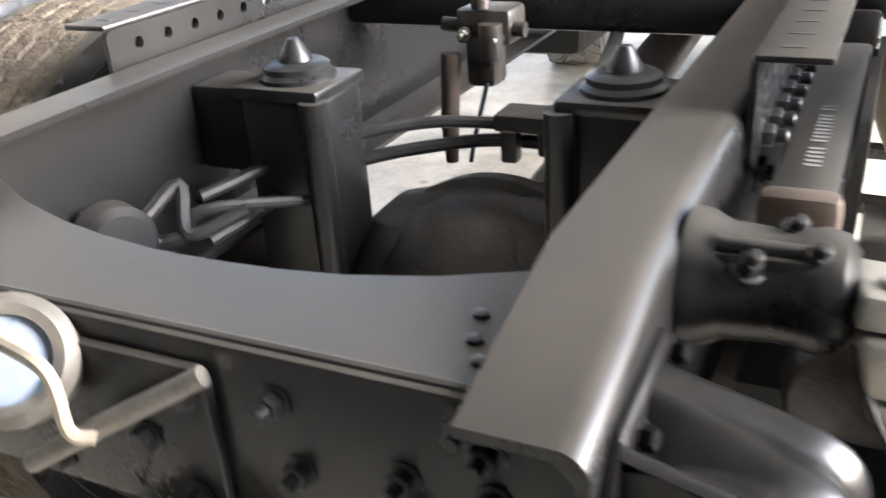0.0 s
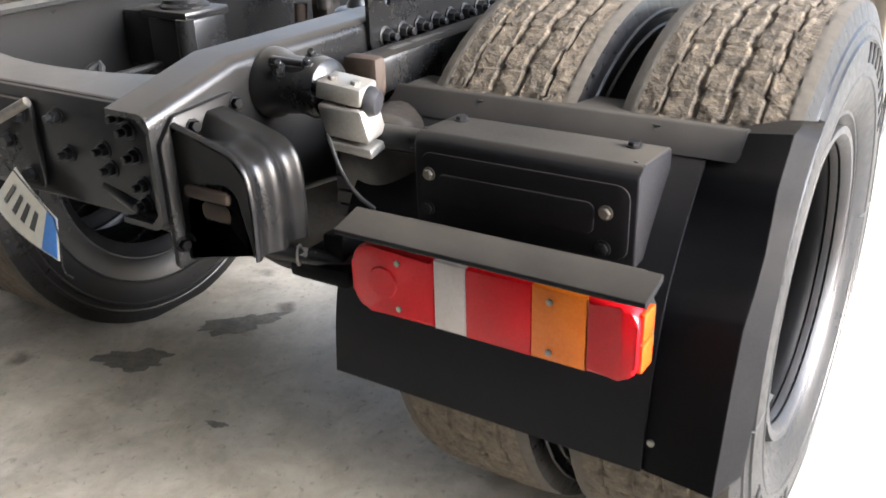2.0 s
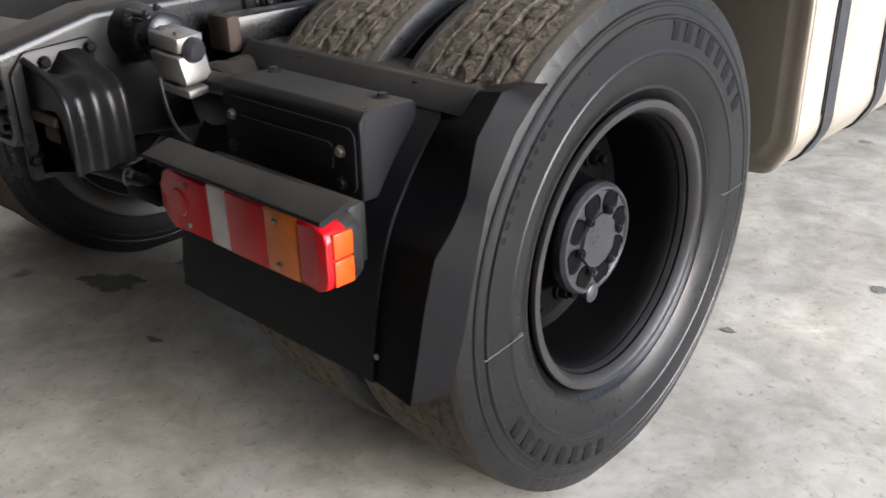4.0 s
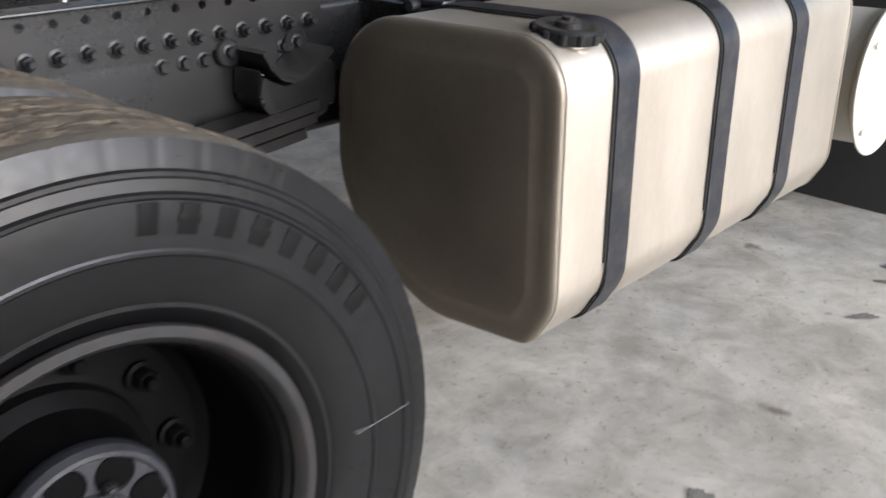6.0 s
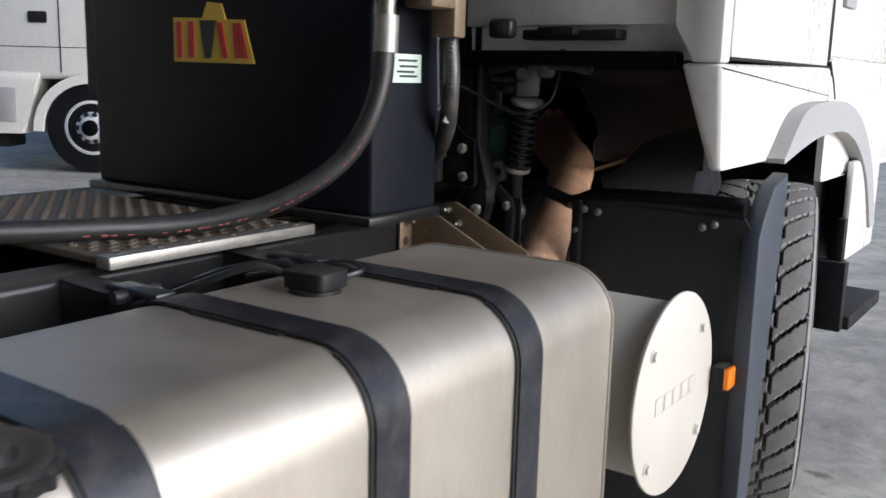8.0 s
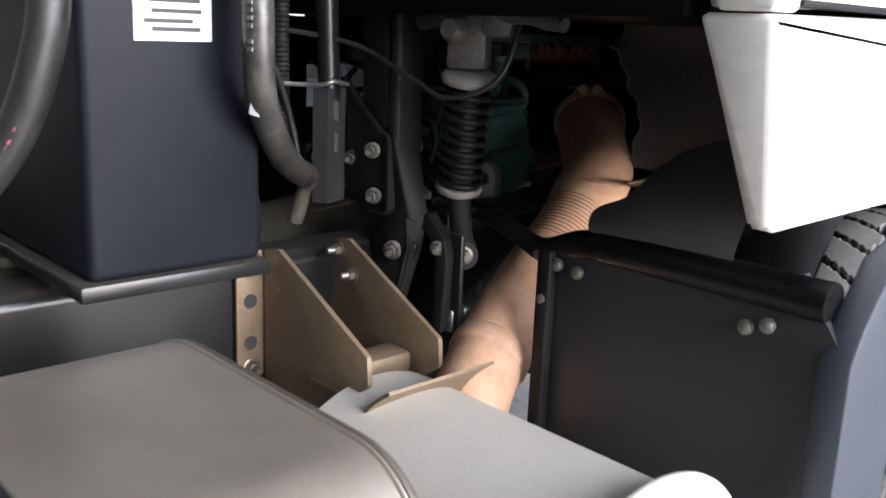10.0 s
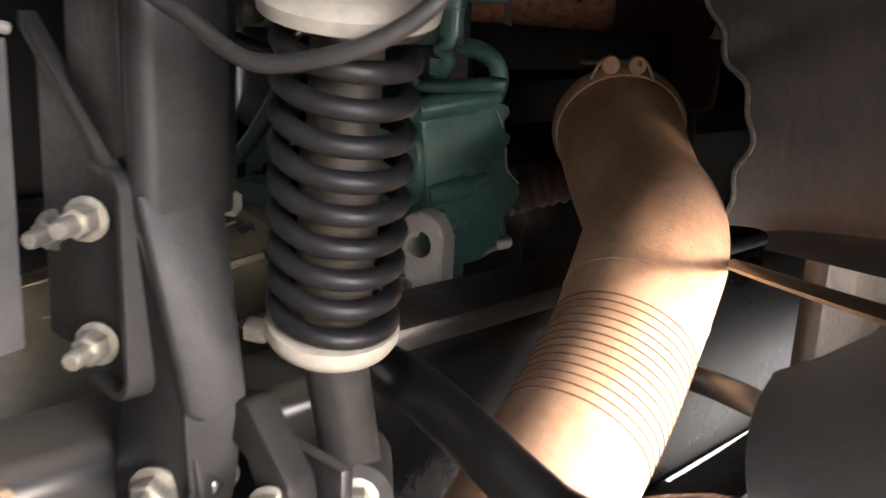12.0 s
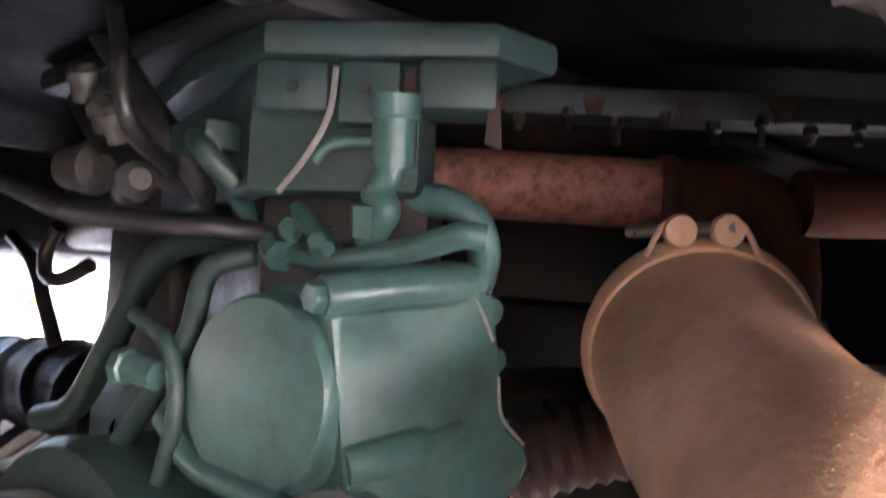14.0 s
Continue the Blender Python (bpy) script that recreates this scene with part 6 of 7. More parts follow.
# forked cast leg on the rail side: sloping face, side facet with a triangular pocket, arched right prong
bm = bmesh.new()
slab(bm, [(0.496, 2.744, 1.182), (0.496, 2.802, 1.176), (0.536, 2.792, 1.059), (0.528, 2.768, 1.046), (0.520, 2.760, 1.050)], (-0.034, 0.004, -0.006), 0.004)
part("leg", bm, M_CASTBLACK, sup, "black cast forked leg")
bm = bmesh.new()
slab(bm, [(0.493, 2.746, 1.165), (0.517, 2.762, 1.046), (0.527, 2.765, 1.0), (0.482, 2.765, 0.86), (0.385, 2.765, 0.86), (0.405, 2.765, 0.982), (0.452, 2.760, 1.043), (0.472, 2.752, 1.13)], (-0.006, 0.022, 0), 0.003)
part("side_facet", bm, M_CASTBLACK, sup)
bm = bmesh.new()
slab(bm, [(0.500, 2.785, 1.050), (0.500, 2.785, 1.020), (0.515, 2.785, 1.025), (0.527, 2.785, 1.037), (0.547, 2.785, 1.029), (0.561, 2.785, 1.009), (0.571, 2.785, 0.986), (0.560, 2.785, 0.86), (0.586, 2.785, 0.86), (0.592, 2.785, 0.993), (0.584, 2.785, 1.024), (0.541, 2.785, 1.062)], (-0.004, 0.024, 0), 0.004)
part("right_prong", bm, M_CASTBLACK, sup)
bm = bmesh.new()
slab(bm, [(0.517, 2.758, 1.053), (0.535, 2.790, 1.057), (0.530, 2.785, 0.998), (0.490, 2.775, 0.86), (0.472, 2.763, 0.86), (0.522, 2.760, 1.0)], (-0.016, 0.012, 0), 0.003)
part("front_prong", bm, M_CASTBLACK, sup)
bm = bmesh.new()
box(bm, 0.436, 0.60, 2.812, 2.822, 0.72, 1.03, 0.003)
part("backing_plate", bm, M_FRAME, sup)
bolts(sup, [(0.449, 2.737, 1.160), (0.452, 2.739, 1.082), (0.378, 2.748, 1.138)], (0.62, -0.78, 0), 0.0105, 0.014, M_STEEL, "nut", True, 0.016, "zinc-plated nut")
bolts(sup, [(0.30, 2.73, 1.13), (0.30, 2.73, 1.07)], (0.62, -0.78, 0), 0.0095, 0.012, M_STEEL, "nut", True, 0.014)
bolts(sup, [(0.487, 2.756, 0.991)], (0.62, -0.78, 0), 0.0125, 0.013, M_STEEL, "nut", True, 0.014, "zinc-plated nut")
bolts(sup, [(0.507, 2.79, 1.001), (0.572, 2.782, 1.008)], (0.62, -0.78, 0), 0.0095, 0.011, M_STEEL, "nut", True, 0.009)
bolts(sup, [(0.474, 2.812, 1.167), (0.48, 2.83, 1.08)], (0.9, 0.4, 0), 0.009, 0.012, M_CUP, "bolt", False)
# folded channel rod hanging in front
bm = bmesh.new()
ribbon(bm, [(0.395, 2.652), (0.421, 2.664), (0.402, 2.714), (0.378, 2.705)], "z", 1.070, 1.262, 0.004)
chan = part("channel_stay", bm, M_GREYSTEEL, truck, "grey-black folded channel stay")
bm = bmesh.new()
sweep(bm, [V(0.398, 2.684, 1.22), V(0.388, 2.676, 1.6)], 0.0185, 18)
part("tube", bm, M_FRAME, chan)
for z in (1.225, 1.172):
    bm = bmesh.new()
    sweep(bm, [V(0.4155, 2.687, z - 0.016), V(0.4155, 2.687, z + 0.016)], 0.006, 10, flat=0.4)
    part("slot", bm, M_INK, chan)
bm = bmesh.new()
sweep(bm, curve_path([V(0.34, 2.60, 1.268), V(0.38, 2.645, 1.266), V(0.412, 2.66, 1.268), V(0.424, 2.672, 1.274), V(0.410, 2.712, 1.268)], 4), 0.004, 8)
part("edge_wire", bm, M_CASTALU, chan)
# thin cable loop round the coil unit
hose("cable", [(0.30, 2.60, 1.36), (0.44, 2.70, 1.335), (0.545, 2.74, 1.285), (0.62, 2.75, 1.262), (0.69, 2.79, 1.30), (0.70, 2.83, 1.42)], 0.0045, M_HOSE, sup, "thin black cable", 8)
hose("cable", [(0.28, 2.52, 1.30), (0.30, 2.56, 1.16), (0.30, 2.60, 1.06), (0.27, 2.62, 0.98)], 0.007, M_HOSE, sup, "thin black cable", 8)
hose("cable", [(0.33, 2.50, 1.45), (0.36, 2.58, 1.33), (0.35, 2.64, 1.2), (0.36, 2.66, 1.06)], 0.006, M_HOSE, sup, "thin black cable", 8)
bm = bmesh.new()
path = [V(0.335, 2.63, 1.50 - 0.004 * i) for i in range(90)]
sweep(bm, path, [0.014 if i % 2 else 0.0115 for i in range(90)], 12)
part("corrugated_conduit", bm, M_HOSE, sup, "black corrugated conduit")


# -- gearbox and engine --
bm = bmesh.new()
lathe(bm, [(0.12, 0.0), (0.135, 0.02), (0.142, 0.20), (0.155, 0.34), (0.172, 0.44), (0.186, 0.50), (0.195, 0.505), (0.195, 0.53)], (0.02, 2.62, 0.85), (0, 1, 0), 48)
gb = part("gearbox", bm, M_GEARBOX, truck, "dirty tan aluminium gearbox and clutch housing")
bm = bmesh.new()
box(bm, -0.2, 0.24, 1.95, 2.60, 0.66, 0.97, 0.04, 3)
box(bm, -0.05, 0.20, 2.2, 2.5, 0.97, 0.995, 0.02)
part("gearbox_casing", bm, M_GEARBOX, gb)
bolts(gb, [(0.02 + 0.178 * math.cos(radians(-6 + 17 * k)), 3.115, 0.85 + 0.178 * math.sin(radians(-6 + 17 * k))) for k in range(10)], (0, -1, 0), 0.010, 0.014, M_DARKBOLT, "housing_bolt", True)
for k in range(6):
    bm = bmesh.new()
    a = radians(12 + 25 * k)
    sweep(bm, [V(0.02 + 0.14 * math.cos(a), 2.85, 0.85 + 0.14 * math.sin(a)), V(0.02 + 0.18 * math.cos(a), 3.11, 0.85 + 0.18 * math.sin(a))], 0.006, 6)
    part("casing_rib", bm, M_GEARBOX, gb)

# flywheel housing and block
bm = bmesh.new()
lathe(bm, [(0.21, 0.0), (0.217, 0.012), (0.217, 0.10), (0.21, 0.12)], (0.0, 3.168, 0.86), (0, 1, 0), 56)
box(bm, -0.20, 0.20, 3.26, 3.36, 0.70, 1.12, 0.03)
eng = part("engine", bm, M_DIMGREEN, truck, "green painted diesel engine, grimy and hose-covered")
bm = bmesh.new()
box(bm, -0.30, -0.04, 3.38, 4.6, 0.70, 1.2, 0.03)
# second box is an added dark filler that hides a bright background
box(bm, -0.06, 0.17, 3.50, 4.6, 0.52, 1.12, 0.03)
part("engine_block", bm, M_GREASE, eng, "dark engine block")

# compressor: squarish body with its side outward, lobed front edge, long boss on top and a round cover behind
CM = Matrix.Translation((0.232, 3.214, 0.0)) @ Matrix.Rotation(radians(-12.4), 4, "Z")
bm = bmesh.new()
side_ = rounded([(0.004, 1.195), (0.108, 1.209), (0.120, 1.196), (0.128, 1.150), (0.132, 1.108), (0.150, 1.094), (0.160, 1.083), (0.148, 1.070), (0.128, 1.062), (0.128, 1.012), (0.10, 1.004), (0.05, 0.998), (0.03, 1.0), (0.022, 1.07), (0.014, 1.13)],
                [0.008, 0.01, 0.012, 0.03, 0.012, 0.008, 0.006, 0.008, 0.006, 0.01, 0.01, 0.01, 0.01, 0.03, 0.02], 3)
prism(bm, side_, "x", -0.12, 0.0, 0.006, m=CM)
unit = part("air_compressor", bm, M_GREEN, eng, "green air compressor body with a round cover")
bm = bmesh.new()
lathe(bm, [(0.0125, 0.0), (0.014, 0.004), (0.0145, 0.09), (0.012, 0.105)], CM @ V(-0.004, 0.002, 1.186), CM.to_3x3() @ V(0.0, 1, 0.14), 18)
part("long_boss", bm, M_GREEN, unit)
bm = bmesh.new()
bolt(bm, CM @ V(-0.004, 0.003, 1.186), CM.to_3x3() @ V(0.25, -1, -0.1), 0.0095, 0.010, False)
part("boss_bolt", bm, M_GREEN, unit, "pale worn bolt head")
bm = bmesh.new()
lathe(bm, [(0.013, 0.0), (0.0135, 0.05), (0.011, 0.056)], CM @ V(-0.004, 0.022, 1.087), CM.to_3x3() @ V(0.1, 1, 0.2), 16)
part("lower_boss", bm, M_GREEN, unit)
bm = bmesh.new()
sweep(bm, [CM @ V(0.002, 0.035, 1.094), CM @ V(0.003, 0.066, 1.099), CM @ V(0.002, 0.10, 1.108)], 0.005, 8)
part("casting_ridge", bm, M_GREEN, unit)
each("edge_lobe", unit, M_GREEN, [lambda q, y=y, z=z, r=r: lathe(q, [(r, -0.05), (r, -0.006), (r * 0.8, 0.0)], CM @ V(-0.002, y, z), CM.to_3x3() @ V(1, 0.15, 0), 16)
     for y, z, r in ((0.124, 1.182, 0.011), (0.129, 1.150, 0.0095), (0.144, 1.087, 0.011))])
bm = bmesh.new()
lathe(bm, [(0.060, 0.055), (0.063, 0.03), (0.063, 0.006), (0.060, 0.001), (0.052, 0.0), (0.0, -0.002)], (0.176, 3.206, 1.124), (-0.19, 0.98, 0), 48, cap=False)
part("round_cover", bm, M_GREEN, unit)
bm = bmesh.new()
lathe(bm, [(0.0625, 0.0), (0.065, 0.004), (0.065, 0.010), (0.0625, 0.014)], (0.173, 3.222, 1.124), (-0.19, 0.98, 0), 48, cap=False)
part("cover_rim", bm, M_GREEN, unit)
bm = bmesh.new()
sweep(bm, curve_path([CM @ V(0.0005, 0.108, 1.189), CM @ V(0.001, 0.116, 1.176), CM @ V(0.0, 0.123, 1.163)], 4), 0.0012, 6)
part("edge_wire", bm, M_GREYCAST, unit)
bm = bmesh.new()
sweep(bm, curve_path([CM @ V(0.001, 0.128, 1.140), CM @ V(0.001, 0.132, 1.114), CM @ V(0.003, 0.149, 1.096)], 4), 0.0012, 6)
part("edge_wire", bm, M_GREYCAST, unit)
hose("pipe", [tuple(CM @ V(-0.004, 0.128, 1.062)), tuple(CM @ V(-0.002, 0.131, 1.046)), tuple(CM @ V(-0.002, 0.138, 1.028))], 0.0042, M_GREEN, unit, "", 10)
bm = bmesh.new()
lathe(bm, [(0.007, 0.0), (0.0085, 0.006), (0.0085, 0.016), (0.006, 0.020)], CM @ V(-0.004, 0.126, 1.020), CM.to_3x3() @ V(0.2, 1, 0.2), 12)
slab(bm, [CM @ V(0.001, 0.10, 1.006), CM @ V(0.001, 0.128, 1.014), CM @ V(0.001, 0.138, 1.024), CM @ V(0.001, 0.112, 1.016)], CM.to_3x3() @ V(-0.02, 0, 0), 0.002)
part("drain_tap", bm, M_GREYCAST, unit, "pale corroded drain tap")

# grey lifting lug with a thick eye
LM = Matrix.Translation((0.291, 3.168, 0.0)) @ Matrix.Rotation(radians(20), 4, "Z")
bm = bmesh.new()
prism(bm, rounded([(-0.018, 0.985), (0.036, 0.990), (0.036, 1.090), (-0.018, 1.090)], [0.006, 0.008, 0.027, 0.027], 8), "y", -0.014, 0.016, 0.006, m=LM)
lug = part("lifting_lug", bm, M_GREYCAST, eng, "grey cast lifting lug with an oval eye")
holes_in(lug, [lambda b: lathe(b, [(0.0145, -0.06), (0.0145, 0.06)], LM @ V(0.008, 0, 1.055), LM.to_3x3() @ V(0, 1, 0), 24)])
bm = bmesh.new()
prism(bm, rounded([(-0.115, 0.955), (-0.010, 0.955), (-0.010, 1.032), (-0.035, 1.016), (-0.07, 1.000), (-0.112, 0.996)], 0.01, 3), "y", -0.012, 0.014, 0.006, m=LM)
part("foot", bm, M_GREYCAST, lug)
each("lug_bolt", lug, M_STEEL, [lambda q, x=x, z=z: bolt(q, LM @ V(x, -0.015, z), LM.to_3x3() @ V(0.1, -1, 0.05), 0.0115, 0.013) for x, z in ((-0.012, 1.012), (-0.098, 0.988))], "plated hexagon bolt")
# speed sensor on the clutch housing
bm = bmesh.new()
sweep(bm, [V(0.180, 3.12, 0.955), V(0.192, 3.135, 0.975)], 0.012, 12)
sweep(bm, [V(0.172, 3.112, 0.944), V(0.180, 3.12, 0.955)], 0.016, 12)
sens = part("sensor", bm, M_STEEL, gb, "small plated sensor with a rubber boot")
bm = bmesh.new()
sweep(bm, curve_path([V(0.175, 3.114, 0.948), V(0.155, 3.10, 0.93), V(0.125, 3.07, 0.915), V(0.06, 3.02, 0.93)], 5), 0.012, 10)
part("boot", bm, M_HOSE, sens)
bm = bmesh.new()
lathe(bm, [(0.0135, -0.004), (0.0155, 0.0), (0.0135, 0.004)], (0.186, 3.128, 0.965), (0.012, 0.015, 0.02), 16, cap=False)
part("seal_ring", bm, M_RUSTDARK, sens)

# cylinder head: rear corner cut off, a proud rim on top, blocks under it
RIM = [(-0.14, 3.275), (0.05, 3.218), (0.169, 3.206), (0.282, 3.303), (0.282, 3.36), (-0.14, 3.42)]
HEAD = [(-0.14, 3.30), (0.06, 3.245), (0.140, 3.218), (0.232, 3.285), (0.20, 3.33), (-0.14, 3.42)]
bm = bmesh.new()
prism(bm, HEAD, "z", 1.254, 1.345, 0.006)
part("cylinder_head", bm, M_DIMGREEN, eng, "green cylinder head darkened for the dim bay, with grime patches")
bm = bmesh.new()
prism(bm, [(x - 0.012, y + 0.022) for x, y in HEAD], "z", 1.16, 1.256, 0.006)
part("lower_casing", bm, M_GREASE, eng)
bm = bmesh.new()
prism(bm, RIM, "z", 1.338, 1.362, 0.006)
part("head_rim", bm, M_DIMGREEN, eng)
bm = bmesh.new()
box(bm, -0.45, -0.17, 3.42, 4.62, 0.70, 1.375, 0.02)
part("head_flank", bm, M_GREASE, eng, "dark flank of the cylinder head")
bm = bmesh.new()
box(bm, -0.17, 0.06, 3.30, 3.40, 0.98, 1.215, 0.01)
part("rear_casing", bm, M_GREASE, eng)
u_ = V(0.757, 0.653, 0)
n_ = V(0.653, -0.757, 0)
o_ = V(0.169, 3.206, 0)


def on_head(s_, z, d=0.0):
    return o_ + u_ * s_ + n_ * d + V(0, 0, z)


for s0, s1, z0, z1, d in ((-0.005, 0.042, 1.304, 1.336, -0.004), (0.048, 0.088, 1.296, 1.336, -0.002), (0.100, 0.149, 1.306, 1.337, 0.001)):
    bm = bmesh.new()
    slab(bm, [on_head(s0, z0, d), on_head(s1, z0, d), on_head(s1, z1, d), on_head(s0, z1, d)], -n_ * 0.05, 0.003)
    part("head_block", bm, M_DIMGREEN, eng)
bm = bmesh.new()
box(bm, 0.062, 0.113, 3.20, 3.235, 1.283, 1.305, 0.004)
part("head_block", bm, M_DIMGREEN, eng)
bm = bmesh.new()
sweep(bm, curve_path([on_head(0.048, 1.33, 0.002), on_head(0.044, 1.30, 0.0), on_head(0.03, 1.275, -0.006), on_head(0.012, 1.252, -0.01)], 5), 0.0022, 6)
part("bead", bm, M_GREYCAST, eng, "pale sealant bead")
each("rust_stain", eng, M_TURBO, [lambda q, a=a, b=b: slab(q, [on_head(a, b, -0.0005), on_head(a + 0.011, b - 0.004, -0.0005), on_head(a + 0.009, b + 0.028, -0.0005), on_head(a + 0.002, b + 0.026, -0.0005)], -n_ * 0.006, 0.001) for a, b in ((0.089, 1.302), (0.142, 1.285))])
bolts(eng, [tuple(on_head(s_, 1.318, -0.001)) for s_ in (0.02, 0.066)], n_, 0.004, 0.003, M_INK, "plug", False)
bm = bmesh.new()
box(bm, -0.2, 0.2, 3.2, 4.4, 1.362, 1.386, 0.01)
part("valve_cover", bm, M_BLACK, eng)
# beam along the hot side with its rusty studs
bm = bmesh.new()
slab(bm, [(0.19, 3.41, 1.336), (0.46, 3.70, 1.340), (0.46, 3.70, 1.362), (0.19, 3.41, 1.360)], (-0.03, 0.03, 0), 0.003)
part("head_beam", bm, M_DIMBEAM, eng, "green beam along the head, coloured dark for dim light")
each("stud", eng, M_GREASE, [lambda q, k=k: lathe(q, [(0.006, 0.0), (0.0062, 0.007), (0.0035, 0.009), (0.0035, 0.014 + 0.004 * (k % 3))], V(0.196 + 0.026 * k, 3.421 + 0.0278 * k, 1.336 + 0.006 * (k % 2)), (0.1 - 0.08 * (k % 2), -0.1, -1), 8) for k in range(9)])
each("gasket_tab", eng, M_TURBO, [lambda q, k=k: slab(q, [V(0.178 + 0.05 * k, 3.405 + 0.0535 * k, 1.350), V(0.190 + 0.05 * k, 3.418 + 0.0535 * k, 1.352), V(0.188 + 0.05 * k, 3.416 + 0.0535 * k, 1.338), V(0.181 + 0.05 * k, 3.408 + 0.0535 * k, 1.337)], V(0.006, -0.006, 0), 0.001) for k in range(4)], "rusty gasket tab")

# exhaust manifold across the back of the bay
hp = hose("manifold", [(-0.10, 3.545, 1.322), (-0.02, 3.63, 1.322), (0.05, 3.70, 1.320), (0.115, 3.765, 1.318)], 0.0385, M_PINKRUST, eng, "pink-rusted manifold pipe with burnt spots", 24)
bm = bmesh.new()
sweep(bm, curve_path([V(0.105, 3.757, 1.318), V(0.15, 3.80, 1.317), V(0.19, 3.845, 1.30), V(0.20, 3.86, 1.25), V(0.20, 3.86, 1.17)], 6), 0.042, 20)
lathe(bm, [(0.044, -0.01), (0.047, -0.004), (0.047, 0.004), (0.044, 0.01)], (0.112, 3.763, 1.318), (0.7, 0.7, 0), 24)
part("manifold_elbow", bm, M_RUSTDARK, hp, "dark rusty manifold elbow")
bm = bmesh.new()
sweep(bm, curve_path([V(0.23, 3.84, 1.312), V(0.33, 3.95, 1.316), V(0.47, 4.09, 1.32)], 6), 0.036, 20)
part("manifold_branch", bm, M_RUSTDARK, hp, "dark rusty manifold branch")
bm = bmesh.new()
sweep(bm, curve_path([V(0.306, 3.503, 1.166), V(0.27, 3.545, 1.17), V(0.22, 3.62, 1.165), V(0.17, 3.72, 1.14)], 6), 0.07, 28)
lathe(bm, [(0.075, -0.02), (0.10, 0.02), (0.102, 0.08), (0.08, 0.14)], (0.20, 3.68, 1.13), (-0.5, 1, 0), 32)
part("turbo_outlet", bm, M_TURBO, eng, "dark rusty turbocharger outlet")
# pleated hose low behind the pipe
bm = bmesh.new()
path = curve_path([V(0.10, 3.40, 1.02), V(0.17, 3.46, 1.06), V(0.25, 3.53, 1.09), V(0.34, 3.60, 1.10)], 14)
sweep(bm, path, [0.034 if i % 2 else 0.030 for i in range(len(path))], 16)
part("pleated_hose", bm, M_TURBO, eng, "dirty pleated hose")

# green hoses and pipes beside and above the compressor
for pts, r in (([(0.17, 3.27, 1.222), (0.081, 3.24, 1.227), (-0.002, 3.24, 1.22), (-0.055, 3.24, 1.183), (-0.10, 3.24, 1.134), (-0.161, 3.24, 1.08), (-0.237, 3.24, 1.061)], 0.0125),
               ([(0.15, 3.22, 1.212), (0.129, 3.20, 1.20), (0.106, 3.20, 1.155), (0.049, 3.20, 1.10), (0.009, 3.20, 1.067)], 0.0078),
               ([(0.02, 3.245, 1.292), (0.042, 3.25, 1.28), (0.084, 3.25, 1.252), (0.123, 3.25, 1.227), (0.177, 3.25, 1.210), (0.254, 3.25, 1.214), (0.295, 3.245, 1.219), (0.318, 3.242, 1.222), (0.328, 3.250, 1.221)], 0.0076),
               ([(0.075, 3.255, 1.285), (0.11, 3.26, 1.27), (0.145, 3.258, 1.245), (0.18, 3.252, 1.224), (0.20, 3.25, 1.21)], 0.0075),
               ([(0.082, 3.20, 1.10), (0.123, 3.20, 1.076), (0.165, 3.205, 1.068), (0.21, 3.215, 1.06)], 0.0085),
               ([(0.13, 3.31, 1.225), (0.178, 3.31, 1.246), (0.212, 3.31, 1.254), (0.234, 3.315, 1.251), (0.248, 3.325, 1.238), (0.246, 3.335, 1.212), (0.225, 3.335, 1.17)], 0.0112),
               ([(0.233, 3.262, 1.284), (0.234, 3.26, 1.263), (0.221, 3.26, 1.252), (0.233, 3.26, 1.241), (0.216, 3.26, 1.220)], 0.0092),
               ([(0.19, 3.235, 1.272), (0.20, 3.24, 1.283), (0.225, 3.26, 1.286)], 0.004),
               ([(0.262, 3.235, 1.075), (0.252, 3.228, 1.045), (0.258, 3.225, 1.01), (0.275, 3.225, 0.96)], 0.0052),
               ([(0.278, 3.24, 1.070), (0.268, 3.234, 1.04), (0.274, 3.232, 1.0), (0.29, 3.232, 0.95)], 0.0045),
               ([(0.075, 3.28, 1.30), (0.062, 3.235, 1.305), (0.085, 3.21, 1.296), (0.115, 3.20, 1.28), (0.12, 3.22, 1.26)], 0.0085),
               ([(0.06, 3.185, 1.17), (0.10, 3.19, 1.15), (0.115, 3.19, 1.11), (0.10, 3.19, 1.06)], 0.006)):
    # pipes ending further left get the darkened green, for the dim side
    hose("pipe", pts, r, M_GREEN if pts[-1][0] > 0.15 else M_DIMGREEN, eng, "", 12)
